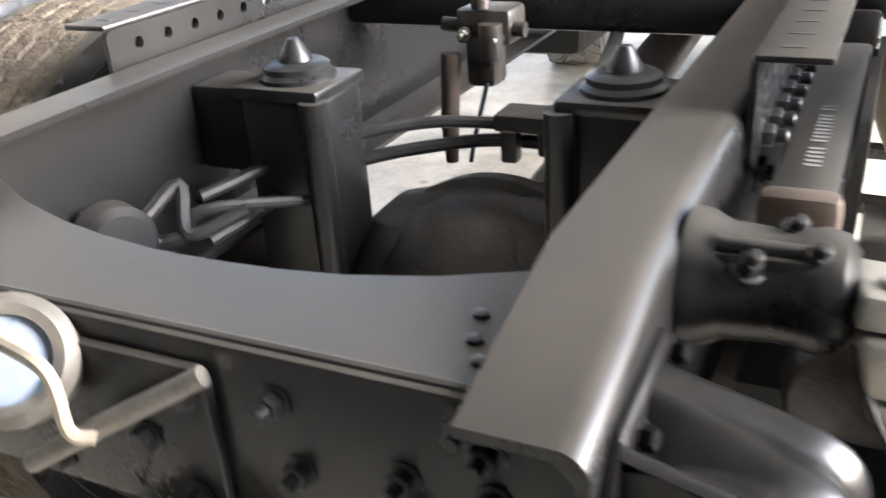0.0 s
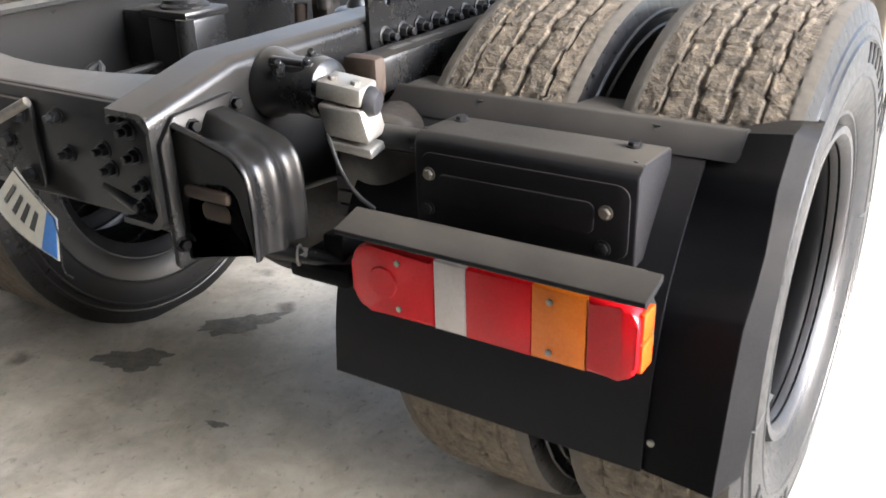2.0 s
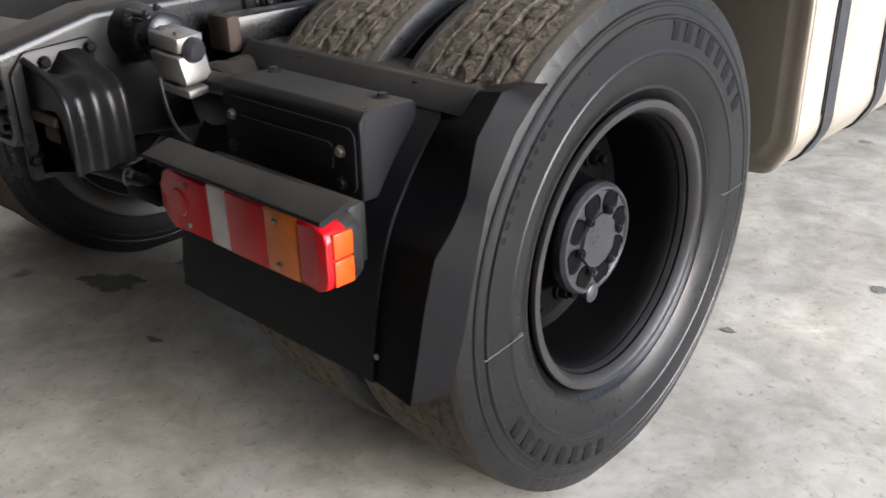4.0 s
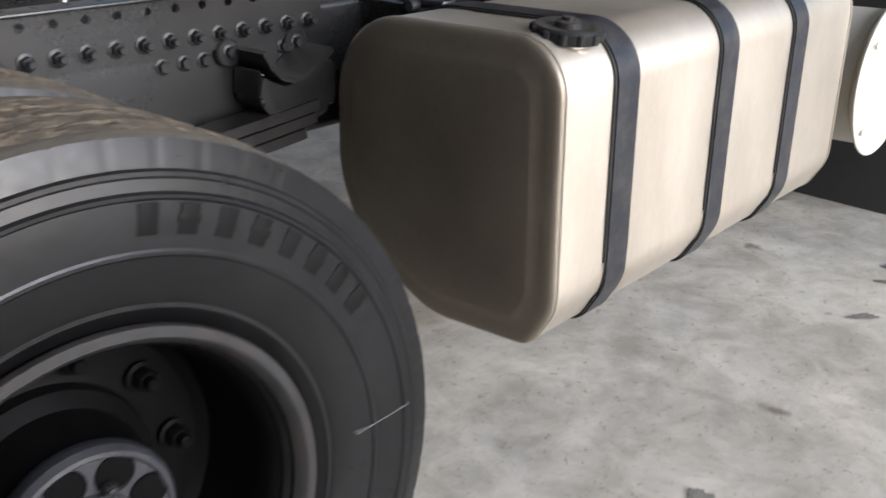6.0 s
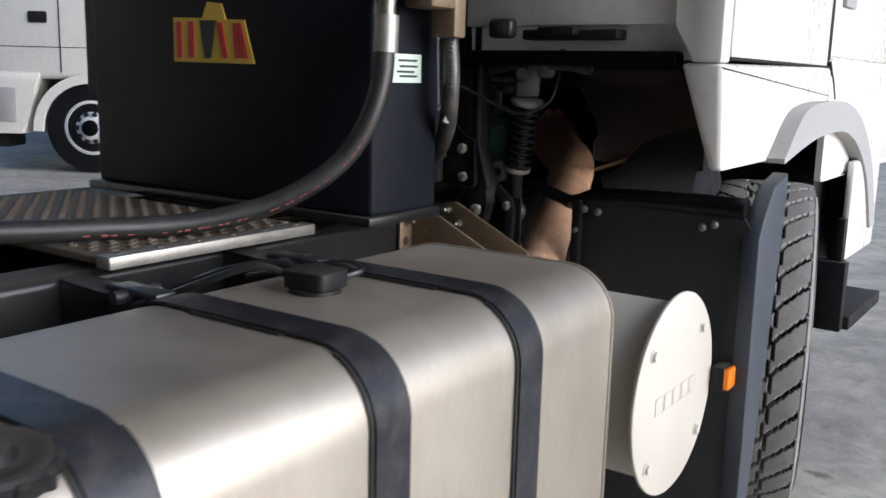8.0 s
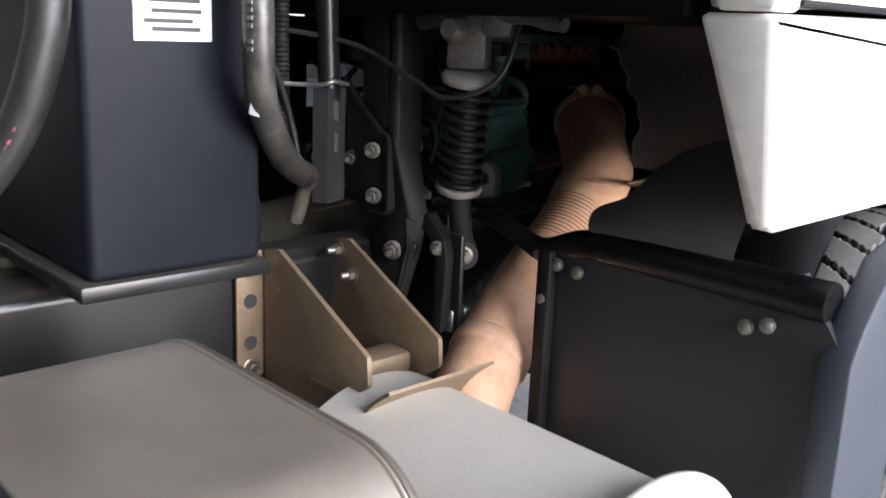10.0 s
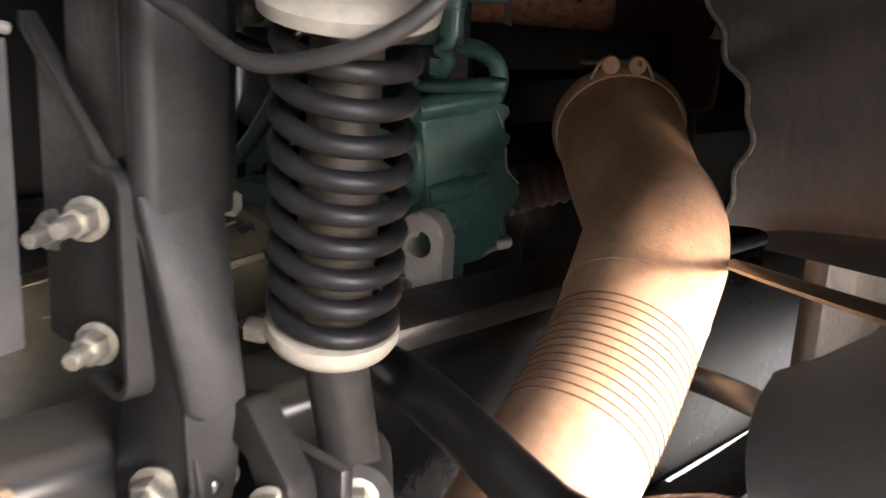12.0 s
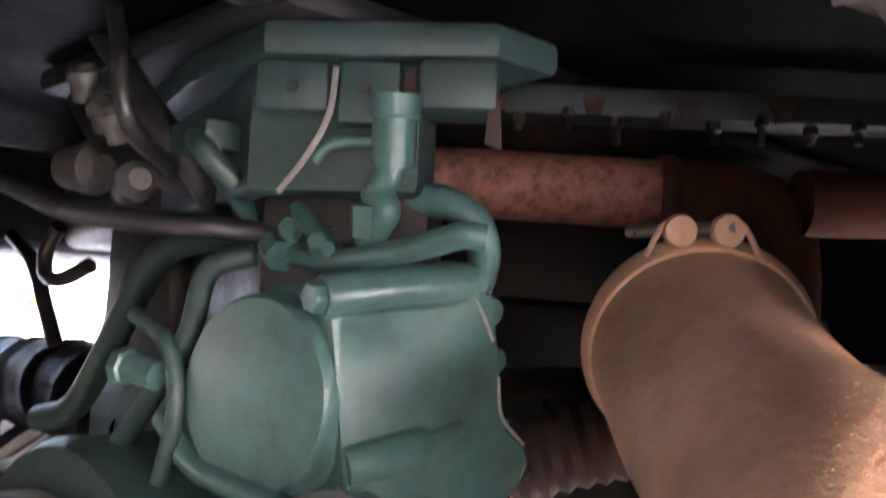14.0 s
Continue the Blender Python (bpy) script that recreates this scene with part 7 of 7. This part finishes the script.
for pts, r in (([(-0.30, 3.16, 1.295), (-0.122, 3.15, 1.27), (-0.046, 3.15, 1.254), (0.019, 3.152, 1.24), (0.085, 3.18, 1.232), (0.125, 3.23, 1.228), (0.13, 3.30, 1.225)], 0.0085),
               ([(0.02, 3.17, 1.40), (0.075, 3.155, 1.345), (0.088, 3.152, 1.315), (0.082, 3.165, 1.29), (0.05, 3.21, 1.275)], 0.0065),
               ([(-0.10, 3.20, 1.42), (-0.02, 3.20, 1.36), (0.03, 3.21, 1.31), (0.04, 3.24, 1.27), (0.02, 3.28, 1.23)], 0.011),
               ([(-0.22, 3.24, 1.40), (-0.13, 3.23, 1.33), (-0.06, 3.23, 1.30), (0.0, 3.25, 1.275), (0.04, 3.30, 1.26)], 0.014),
               ([(0.14, 3.19, 1.40), (0.155, 3.185, 1.385), (0.19, 3.18, 1.372), (0.225, 3.19, 1.378), (0.25, 3.21, 1.40)], 0.013),
               ([(-0.52, 3.30, 1.25), (-0.445, 3.30, 1.215), (-0.40, 3.30, 1.165), (-0.36, 3.30, 1.12)], 0.009),
               ([(-0.30, 3.27, 1.25), (-0.33, 3.27, 1.225), (-0.325, 3.27, 1.20), (-0.285, 3.27, 1.195), (-0.24, 3.28, 1.21)], 0.008)):
    hose("hose", pts, r, M_HOSE, eng, "", 12)
# dark casings and ducts on the far side of the engine
bm = bmesh.new()
box(bm, -0.75, -0.12, 3.40, 3.52, 1.245, 1.43, 0.03, 3)
part("intake_casing", bm, M_GREASE, eng, "oily black intake casing")
bm = bmesh.new()
path = curve_path([V(-0.80, 3.34, 1.06), V(-0.55, 3.33, 1.07), V(-0.30, 3.32, 1.075), V(-0.12, 3.31, 1.05)], 14)
sweep(bm, path, [0.052 if i % 6 else 0.056 for i in range(len(path))], 18)
# near-black colour replaces the shade this pipe should lie in
part("charge_pipe", bm, M_RIM, eng, "charge pipe coloured near black in place of shade")
bm = bmesh.new()
slab(bm, [(-0.245, 3.30, 1.26), (-0.08, 3.28, 1.26), (-0.06, 3.28, 1.0), (-0.30, 3.30, 1.0), (-0.285, 3.30, 1.10), (-0.235, 3.30, 1.16)], (0, 0.03, 0), 0.006)
part("side_cover", bm, M_GREASE, eng)
for at, way, r, l in (((-0.11, 3.20, 1.286), (1, 0.2, -0.05), 0.017, 0.05), ((-0.02, 3.19, 1.31), (0.6, -0.4, 0.5), 0.010, 0.03), ((0.03, 3.18, 1.292), (0.2, -0.5, 0.8), 0.009, 0.028), ((0.0, 3.20, 1.262), (1, -0.2, 0.1), 0.012, 0.04), ((-0.06, 3.19, 1.335), (0.3, -0.3, 1), 0.011, 0.03)):
    bm = bmesh.new()
    lathe(bm, [(r, 0.0), (r, l * 0.5), (r * 1.25, l * 0.52), (r * 1.25, l * 0.8), (r * 0.7, l)], at, way, 14)
    part("connector", bm, M_TOPCAST, eng, "dusty grey plug connector")
for prof, at, way, n in (([(0.014, 0.0), (0.014, 0.03), (0.016, 0.032), (0.016, 0.045)], (0.235, 3.262, 1.268), (0.1, -0.1, 1), 10),
                        ([(0.008, 0.0), (0.008, 0.010), (0.006, 0.014)], (0.203, 3.236, 1.216), (0.5, -0.8, 0.3), 6),
                        ([(0.007, 0.0), (0.007, 0.010), (0.005, 0.013)], (0.175, 3.232, 1.226), (0.5, -0.8, 0.3), 6),
                        ([(0.012, 0.0), (0.012, 0.02)], (0.218, 3.258, 1.226), (0.2, -0.2, 1), 6),
                        ([(0.012, 0.0), (0.012, 0.018)], (0.135, 3.245, 1.220), (0.8, -0.2, -0.4), 6),
                        ([(0.010, 0.0), (0.010, 0.03), (0.013, 0.031), (0.013, 0.04)], (0.10, 3.185, 1.13), (-1, -0.2, 0.1), 8)):
    bm = bmesh.new()
    lathe(bm, prof, at, way, n)
    part("pipe_fitting", bm, M_GREEN, eng)
M_ARCHFELT = mat("grimy_arch_felt", (0.045, 0.041, 0.037), 0.7, 0.0, (0.09, 0.083, 0.075), 14, 150, 0.6, stretch=(1, 1, 0.35), dust=0.4, dust_color=(0.09, 0.075, 0.06), bump_dist=0.003)
M_LINER = mat("grey_liner_plastic", (0.115, 0.113, 0.11), 0.42, 0.0, (0.16, 0.157, 0.152), 5, 160, 0.25, dust=0.25, dust_color=(0.08, 0.075, 0.07))
# -- front mudguard and arch liner --
bm = bmesh.new()
pan = rounded([(0.748, 0.14), (1.185, 0.13), (1.215, 0.42), (1.222, 1.0), (1.19, 1.045), (0.748, 1.035)], [0.01, 0.02, 0.05, 0.03, 0.03, 0.01], 4)
prism(bm, pan, "y", 2.865, 2.878, 0.004)
fg = part("front_mudguard", bm, M_FGUARD, truck, "dark plastic mudguard behind the front wheel")
bm = bmesh.new()
prism(bm, [(2.86, 0.14), (2.86, 0.42), (2.856, 0.985), (2.88, 1.03), (2.945, 1.105), (3.06, 1.132), (3.06, 1.06), (3.05, 0.98), (3.025, 0.8), (2.97, 0.42), (2.92, 0.14)], "x", 1.2, 1.243, 0.006)
part("guard_edge", bm, M_ARCHGREY, fg, "blue-grey moulded guard edge")
bm = bmesh.new()
cols, rws = 16, 10
grid_ = []
for i in range(cols + 1):
    x = 0.762 + 0.298 * i / cols
    row = []
    zt, yt = np.interp(x, [0.76, 0.795, 0.82, 0.842, 0.94, 1.06], [1.095, 1.115, 1.155, 1.185, 1.225, 1.26]), 3.0 + min(0.05, (x - 0.76))
    yb, zb = 2.872, 1.072
    for j in range(rws + 1):
        t = j / rws
        row.append(bm.verts.new((x + max(0.0, 0.055 - (x - 0.762) * 0.3) * (1 - t), yb + (yt - yb) * t ** 1.25 - 0.012 * math.sin(math.pi * t), zb + (zt - zb) * t + 0.012 * math.sin(math.pi * t))))
    grid_.append(row)
for i in range(cols):
    for j in range(rws):
        bm.faces.new((grid_[i][j], grid_[i + 1][j], grid_[i + 1][j + 1], grid_[i][j + 1]))
bmesh.ops.solidify(bm, geom=bm.faces[:], thickness=0.006)
part("arch_liner", bm, M_LINER, fg, "dark grey moulded liner over the front tyre")
bm = bmesh.new()
prism(bm, [(2.885, 0.3), (2.885, 1.03), (3.10, 1.03), (3.10, 0.85), (3.03, 0.3)], "x", 1.058, 1.068, 0.003)
part("inner_flap", bm, M_FGUARD, fg)
bm = bmesh.new()
sweep(bm, curve_path([V(0.47, 2.93, 1.04), V(0.53, 2.90, 1.054), V(0.585, 2.882, 1.060), V(0.64, 2.872, 1.052), V(0.69, 2.868, 1.037), V(0.735, 2.872, 1.026), V(0.80, 2.885, 1.045), V(0.88, 2.885, 1.05), V(1.0, 2.882, 1.052), V(1.2, 2.88, 1.052)], 6), [0.017 + 0.011 * min(1.0, max(0.0, (i - 26) / 12)) for i in range(55)], 16)
part("rolled_lip", bm, M_RUBBER, fg)
bm = bmesh.new()
box(bm, 0.741, 0.768, 2.842, 2.864, 0.2, 1.035, 0.005)
part("edge_stiffener", bm, M_CASTBLACK, fg)
bolts(fg, [(0.733, 2.856, 1.022), (0.772, 2.856, 1.012), (0.812, 2.857, 1.008), (0.755, 2.846, 0.955), (1.10, 2.855, 1.0), (1.13, 2.855, 1.01)], (0.3, -1, 0.2), 0.008, 0.005, M_STEEL, "bolt", True, label="pale clip bolt")
# inner wall of the arch with its ragged round opening for the pipe
def wall_at(cx, cz, a, x0, x1, z0, z1):
    c, d = math.cos(a), math.sin(a)
    r = min([((x1 if c > 0 else x0) - cx) / c if abs(c) > 1e-6 else 9, ((z1 if d > 0 else z0) - cz) / d if abs(d) > 1e-6 else 9])
    return cx + r * c, cz + r * d


bm = bmesh.new()
n = 56
i_ring, rows_ = [], []
for k in range(n + 1):
    a = radians(-20 + 76 * k / n)
    w = 0.006 * math.sin(9 * a) + 0.004 * math.sin(23 * a)
    p = (0.36 + (0.204 + w) * math.cos(a), 3.335, 1.17 + (0.206 + w) * math.sin(a))
    ox, oz = wall_at(0.36, 1.17, a, -0.2, 0.92, 1.085, 1.424)
    i_ring.append(p)
    row = [bm.verts.new((p[0] + 0.01, p[1] + 0.05, p[2]))]
    for j in range(9):
        f = j / 8
        x, z = p[0] + (ox - p[0]) * f, p[2] + (oz - p[2]) * f
        row.append(bm.verts.new((x, 3.335 + 0.05 * math.sin(math.pi * f) * max(0.0, math.cos(a)) - 0.10 * f * f * max(0.0, math.sin(a)) + 0.006 * math.sin(21 * x + 13 * z), z)))
    rows_.append(row)
for k in range(n):
    for j in range(9):
        bm.faces.new((rows_[k][j], rows_[k + 1][j], rows_[k + 1][j + 1], rows_[k][j + 1]))
part("arch_wall", bm, M_ARCHFELT, fg, "dark grey felt-edged inner arch wall with a round pipe opening")
bm = bmesh.new()
sweep(bm, [V(*p) for p in i_ring], 0.0028, 8)
part("opening_edge", bm, M_OLDFELT, fg, "frayed pale edge of the opening")
# tan strap behind the pipe
bm = bmesh.new()
sweep(bm, [V(0.585, 3.30, 1.074), V(0.68, 3.18, 1.102), V(0.785, 3.057, 1.131), V(0.86, 2.97, 1.152)], 0.012, 8, flat=0.45)
part("strap", bm, M_TAN, fg, "tan flat strap")

# front axle, its leaf spring and brake chamber under the arch
bm = bmesh.new()
prism(bm, rounded([(3.60, 0.47), (3.72, 0.47), (3.72, 0.60), (3.60, 0.60)], 0.02, 3), "x", -0.85, 0.85, 0.01)
fax = part("front_axle", bm, M_GREASE, truck, "greasy black front axle beam")
for k in range(3):
    bm = bmesh.new()
    L = 0.85 - 0.12 * k
    ribbon(bm, [(3.66 + L * (i / 10 - 1), 0.74 - 0.10 * (1 - (i / 10 - 1) ** 2) - 0.022 * k) for i in range(21)], "x", 0.385, 0.475, 0.018)
    part("spring_leaf", bm, M_GREASE, fax)
bm = bmesh.new()
lathe(bm, [(0.03, -0.02), (0.075, 0.0), (0.08, 0.02), (0.085, 0.05), (0.085, 0.06), (0.078, 0.10), (0.05, 0.13), (0.0, 0.135)], (0.70, 3.38, 0.72), (-0.2, -1, 0.25), 28)
part("brake_chamber", bm, M_GREASE, fax, "dirty brake chamber")
bm = bmesh.new()
sweep(bm, curve_path([V(0.70, 3.40, 0.82), V(0.70, 3.30, 0.93), V(0.66, 3.22, 0.98), V(0.56, 3.30, 0.95), V(0.47, 3.4, 0.9)], 6), 0.013, 12)
part("brake_hose", bm, M_HOSE, fax)

# -- cab --
bm = bmesh.new()
side = rounded([(2.75, 1.405), (3.70, 1.43), (5.05, 1.43), (5.05, 2.6), (4.6, 2.95), (2.75, 2.95)], [0.01, 0.02, 0.05, 0.2, 0.3, 0.1], 4)
prism(bm, side, "x", -1.165, 1.165, 0.03)
cab = part("cab", bm, M_WHITE, truck, "white painted cab shell", sharp=30)
bm = bmesh.new()
prism(bm, rounded([(1.055, 1.485), (1.10, 1.40), (1.168, 1.40), (1.168, 2.9), (1.055, 2.9)], 0.008, 3), "y", 2.70, 2.76, 0.006)
part("corner_post", bm, M_WHITE, cab)
bm = bmesh.new()
box(bm, 1.158, 1.1702, 2.762, 3.658, 1.4145, 2.86, 0.002)
part("side_panel", bm, M_WHITE, cab)
bm = bmesh.new()
box(bm, 1.158, 1.1702, 3.692, 4.9, 1.446, 2.80, 0.002)
part("door_panel", bm, M_WHITE, cab)
bm = bmesh.new()
box(bm, 0.46, 1.05, 2.725, 2.748, 1.486, 2.9, 0.006)
part("rear_panel", bm, M_WHITE, cab, "off-white rear wall panel")
bm = bmesh.new()
box(bm, -1.05, 0.455, 2.735, 2.748, 1.5, 2.9, 0.004)
part("rear_panel", bm, M_BLACK, cab)
bm = bmesh.new()
box(bm, -1.1, 1.06, 2.70, 4.9, 1.388, 1.425, 0.01)
# near black stands in for the shade under the cab
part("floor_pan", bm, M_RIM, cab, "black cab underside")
bm = bmesh.new()
low = rounded([(2.752, 1.153), (3.20, 1.157), (3.31, 1.258), (3.44, 1.298), (3.80, 1.310), (3.70, 1.412), (2.705, 1.398)], [0.008, 0.01, 0.05, 0.04, 0.01, 0.02, 0.008], 4)
prism(bm, low, "x", 1.07, 1.168, 0.012)
for v in bm.verts:
    if v.co.x < 1.1:
        v.co.x += min(0.08, max(0.0, 1.40 - v.co.z) / 0.24 * 0.07)
part("lower_panel", bm, M_WHITE, cab, "white lower corner panel")
bm = bmesh.new()
ribbon(bm, [(3.70, 1.42), (3.76, 1.36), (3.80, 1.31)], "x", 1.1, 1.172, 0.012)
part("panel_gap", bm, M_BLACK, cab)
bm = bmesh.new()
box(bm, 1.12, 1.1705, 2.76, 3.70, 1.408, 1.414, 0.001)
part("panel_joint", bm, M_BLACK, cab)
bm = bmesh.new()
box(bm, 1.16, 1.1715, 3.66, 3.69, 1.43, 2.8, 0.002)
part("door_gap", bm, M_BLACK, cab)
bm = bmesh.new()
box(bm, 1.16, 1.185, 3.78, 3.92, 1.60, 1.68, 0.006)
part("door_handle", bm, M_GREYPLASTIC, cab)
bm = bmesh.new()
box(bm, 1.15, 1.17, 3.72, 4.9, 1.05, 1.445, 0.02)
part("door_lower", bm, M_WHITE, cab)
bm = bmesh.new()
t_out = curve_path([V(3.117, 1.163, 0), V(3.262, 1.27, 0), V(3.40, 1.302, 0), V(3.60, 1.308, 0), V(3.81, 1.300, 0), V(4.05, 1.238, 0), V(4.29, 1.078, 0), V(4.466, 0.832, 0)], 5)
t_in = curve_path([V(3.119, 1.150, 0), V(3.34, 1.19, 0), V(3.48, 1.207, 0), V(3.63, 1.214, 0), V(3.82, 1.207, 0), V(4.02, 1.152, 0), V(4.22, 1.03, 0), V(4.374, 0.83, 0)], 5)
prism_strip(bm, t_in, t_out, "x", 1.12, 1.215)
part("arch_trim", bm, M_GREYPLASTIC, cab, "grey plastic wheel arch trim", sharp=50)
bm = bmesh.new()
arch2 = [(3.66 + 0.60 * math.cos(a), 0.64 + 0.67 * math.sin(a)) for a in [radians(108 - 6.0 * k) for k in range(20)]]
ribbon(bm, arch2, "x", 0.70, 1.15, 0.01)
part("inner_arch", bm, M_BLACK, cab)
bm = bmesh.new()
box(bm, 1.0, 1.24, 4.05, 4.6, 0.50, 0.55, 0.006)
box(bm, 1.05, 1.22, 4.0, 4.05, 0.5, 0.75, 0.006)
box(bm, 1.17, 1.20, 4.02, 4.10, 0.72, 0.9, 0.006)
box(bm, 0.95, 1.1, 3.95, 4.6, 0.55, 1.1, 0.01)
part("step", bm, M_BLACK, cab, "black cab step")
bm = bmesh.new()
box(bm, 1.18, 1.205, 4.05, 4.5, 0.75, 1.1, 0.01)
part("step_panel", bm, M_WHITE, cab)
# underside fittings by the rear wall
bm = bmesh.new()
box(bm, 0.55, 0.62, 2.69, 2.73, 1.455, 1.505, 0.012, 3)
part("latch_housing", bm, M_GREYSTEEL, cab, "grey cast cab latch")
bm = bmesh.new()
box(bm, 0.565, 0.605, 2.686, 2.694, 1.465, 1.495, 0.006)
part("latch_opening", bm, M_INK, cab)
bm = bmesh.new()
box(bm, 0.66, 0.92, 2.68, 2.74, 1.45, 1.475, 0.006)
box(bm, 0.72, 0.82, 2.65, 2.70, 1.46, 1.48, 0.004)
part("lock_rail", bm, M_BLACK, cab)

# battery box on the far side; further boxes added to block light and close gaps
bm = bmesh.new()
box(bm, -1.12, -0.52, 2.1, 3.12, 0.40, 0.93, 0.05)
part("battery_box", bm, M_BLACK, truck, "black battery box on the far side")
bm = bmesh.new()
box(bm, -0.80, -0.46, 2.64, 3.24, 0.93, 1.38, 0.03)
part("far_light_block", bm, M_BLACK, truck, "added black box on the far rail that blocks light from the left")
bm = bmesh.new()
box(bm, -0.95, 0.28, 2.50, 2.66, 1.24, 1.90, 0.04)
part("gap_cover", bm, M_BLACK, truck, "added black box that closes a bright gap behind the cab")
bm = bmesh.new()
box(bm, -1.1, -0.62, 3.8, 4.4, 0.75, 1.38, 0.05)
box(bm, -1.1, -0.62, 2.6, 4.4, 1.24, 1.38, 0.04)
part("far_arch", bm, M_BLACK, truck, "black wheel arch on the far side")

# radiator and side insulation that close the engine bay
bm = bmesh.new()
box(bm, -0.6, 0.6, 4.66, 4.78, 0.45, 1.40, 0.02)
part("radiator", bm, M_GREASE, eng, "dark dusty radiator in front of the engine")
bm = bmesh.new()
box(bm, 0.60, 0.63, 3.42, 4.66, 0.70, 1.42, 0.01)
part("side_insulation", bm, M_GREASE, eng, "black insulation panel beside the engine")

# side marker lamp on the front guard
bm = bmesh.new()
box(bm, 1.17, 1.20, 2.80, 2.858, 0.605, 0.668, 0.004)
mk = part("marker_lamp", bm, M_BLACK, truck, "small amber side marker lamp")
bm = bmesh.new()
box(bm, 1.1995, 1.215, 2.80, 2.856, 0.61, 0.664, 0.006)
part("amber_lens", bm, M_AMBER, mk)

# the loose number plate
number_plate()

# -- the other truck across the hall --
def other_truck():
    t = tagged(empty("truck", None), "white truck parked across the hall, seen past the chassis", "truck")
    bm = bmesh.new()
    lathe(bm, [(0.30, -0.12), (0.30, 0.0), (0.27, 0.01), (0.25, -0.03), (0.2, -0.03), (0.15, 0.03), (0.1, 0.06), (0.0, 0.07)], (0, 0, 0), (1, 0, 0), 40)
    w = part("wheel", bm, M_SILVER, t, "silver wheel with round holes")
    bm = bmesh.new()
    lathe(bm, [(0.29, -0.28), (0.38, -0.29), (0.48, -0.28), (0.50, -0.24), (0.50, -0.02), (0.48, 0.02), (0.38, 0.03), (0.30, 0.0)], (0, 0, 0), (1, 0, 0), 48)
    part("tyre", bm, M_RUBBER, w)
    each("hole", w, M_INK, [lambda q, a=2 * math.pi * k / 10: lathe(q, [(0.03, 0.0), (0.028, 0.004), (0.0, 0.004)], (-0.029, 0.225 * math.cos(a), 0.225 * math.sin(a)), (1, 0, 0), 12, cap=False) for k in range(10)])
    bm = bmesh.new()
    lathe(bm, [(0.09, 0.05), (0.085, 0.10), (0.04, 0.12), (0.0, 0.12)], (0, 0, 0), (1, 0, 0), 20)
    part("hub", bm, M_RIM, w)
    bolts(w, [(0.035, 0.15 * math.cos(2 * math.pi * k / 10), 0.15 * math.sin(2 * math.pi * k / 10)) for k in range(10)], (1, 0, 0), 0.022, 0.03, M_DARKBOLT, "wheel_nut", True)
    return t, w


M_SILVER = mat("silver_wheel_paint", (0.7, 0.7, 0.7), 0.4, 0.1, (0.62, 0.62, 0.62), 8, 90, 0.1)


other, owheel = other_truck()
other.matrix_basis = pose(-8.75, 7.75, 0, 0, 0, -52) @ Matrix.Scale(1.17, 4)
owheel.location = (0, 0, 0.5)
# local: +x faces the hall, -y is ahead
bm = bmesh.new()
box(bm, -2.3, 0.02, -1.32, 1.1, 1.02, 3.0, 0.08, 3)
ocab = part("cab", bm, M_WHITE, other, "white painted cab")
bm = bmesh.new()
oa = [(0.62 * math.cos(a), 0.46 + 0.62 * math.sin(a)) for a in [radians(180 - 12 * k) for k in range(16)]]
ribbon(bm, oa, "x", -0.4, 0.05, -0.10)
part("arch_trim", bm, M_WHITE, ocab)
bm = bmesh.new()
prism(bm, rounded([(-1.40, 0.42), (-0.74, 0.42), (-0.66, 0.62), (-0.58, 0.98), (-0.50, 1.10), (-1.36, 1.10), (-1.43, 0.8)], 0.03, 3), "x", -2.3, 0.03, 0.02)
part("bumper", bm, M_WHITE, other, "white bumper with a fog lamp")
bm = bmesh.new()
box(bm, 0.02, 0.045, -1.02, -0.80, 0.55, 0.92, 0.02)
part("bumper_recess", bm, M_GREYPLASTIC, other)
bm = bmesh.new()
box(bm, 0.03, 0.055, -1.32, -1.22, 0.86, 0.94, 0.01)
part("indicator", bm, M_AMBER, other, "amber indicator")
bm = bmesh.new()
box(bm, 0.03, 0.055, 0.40, 0.48, 1.0, 1.05, 0.006)
part("side_marker", bm, M_AMBER, other)
bm = bmesh.new()
box(bm, 0.015, 0.04, -0.62, -0.42, 1.62, 1.74, 0.015)
part("door_handle", bm, M_BLACK, other)
bm = bmesh.new()
box(bm, 0.012, 0.026, -0.30, -0.29, 1.1, 2.9)
part("door_gap", bm, M_INK, other)
bm = bmesh.new()
box(bm, 0.012, 0.026, -1.2, 0.2, 1.36, 1.368)
part("panel_joint", bm, M_INK, other)
bm = bmesh.new()
box(bm, -0.7, -0.25, -1.2, -1.0, 0.25, 0.45, 0.02)
box(bm, -1.6, -0.35, -0.9, 6.0, 0.55, 0.95, 0.03)
part("chassis", bm, M_BLACK, other)
bm = bmesh.new()
box(bm, -2.3, 0.0, 1.3, 6.5, 1.1, 3.2, 0.03)
part("load_body", bm, M_WHITE, other, "pale load body")
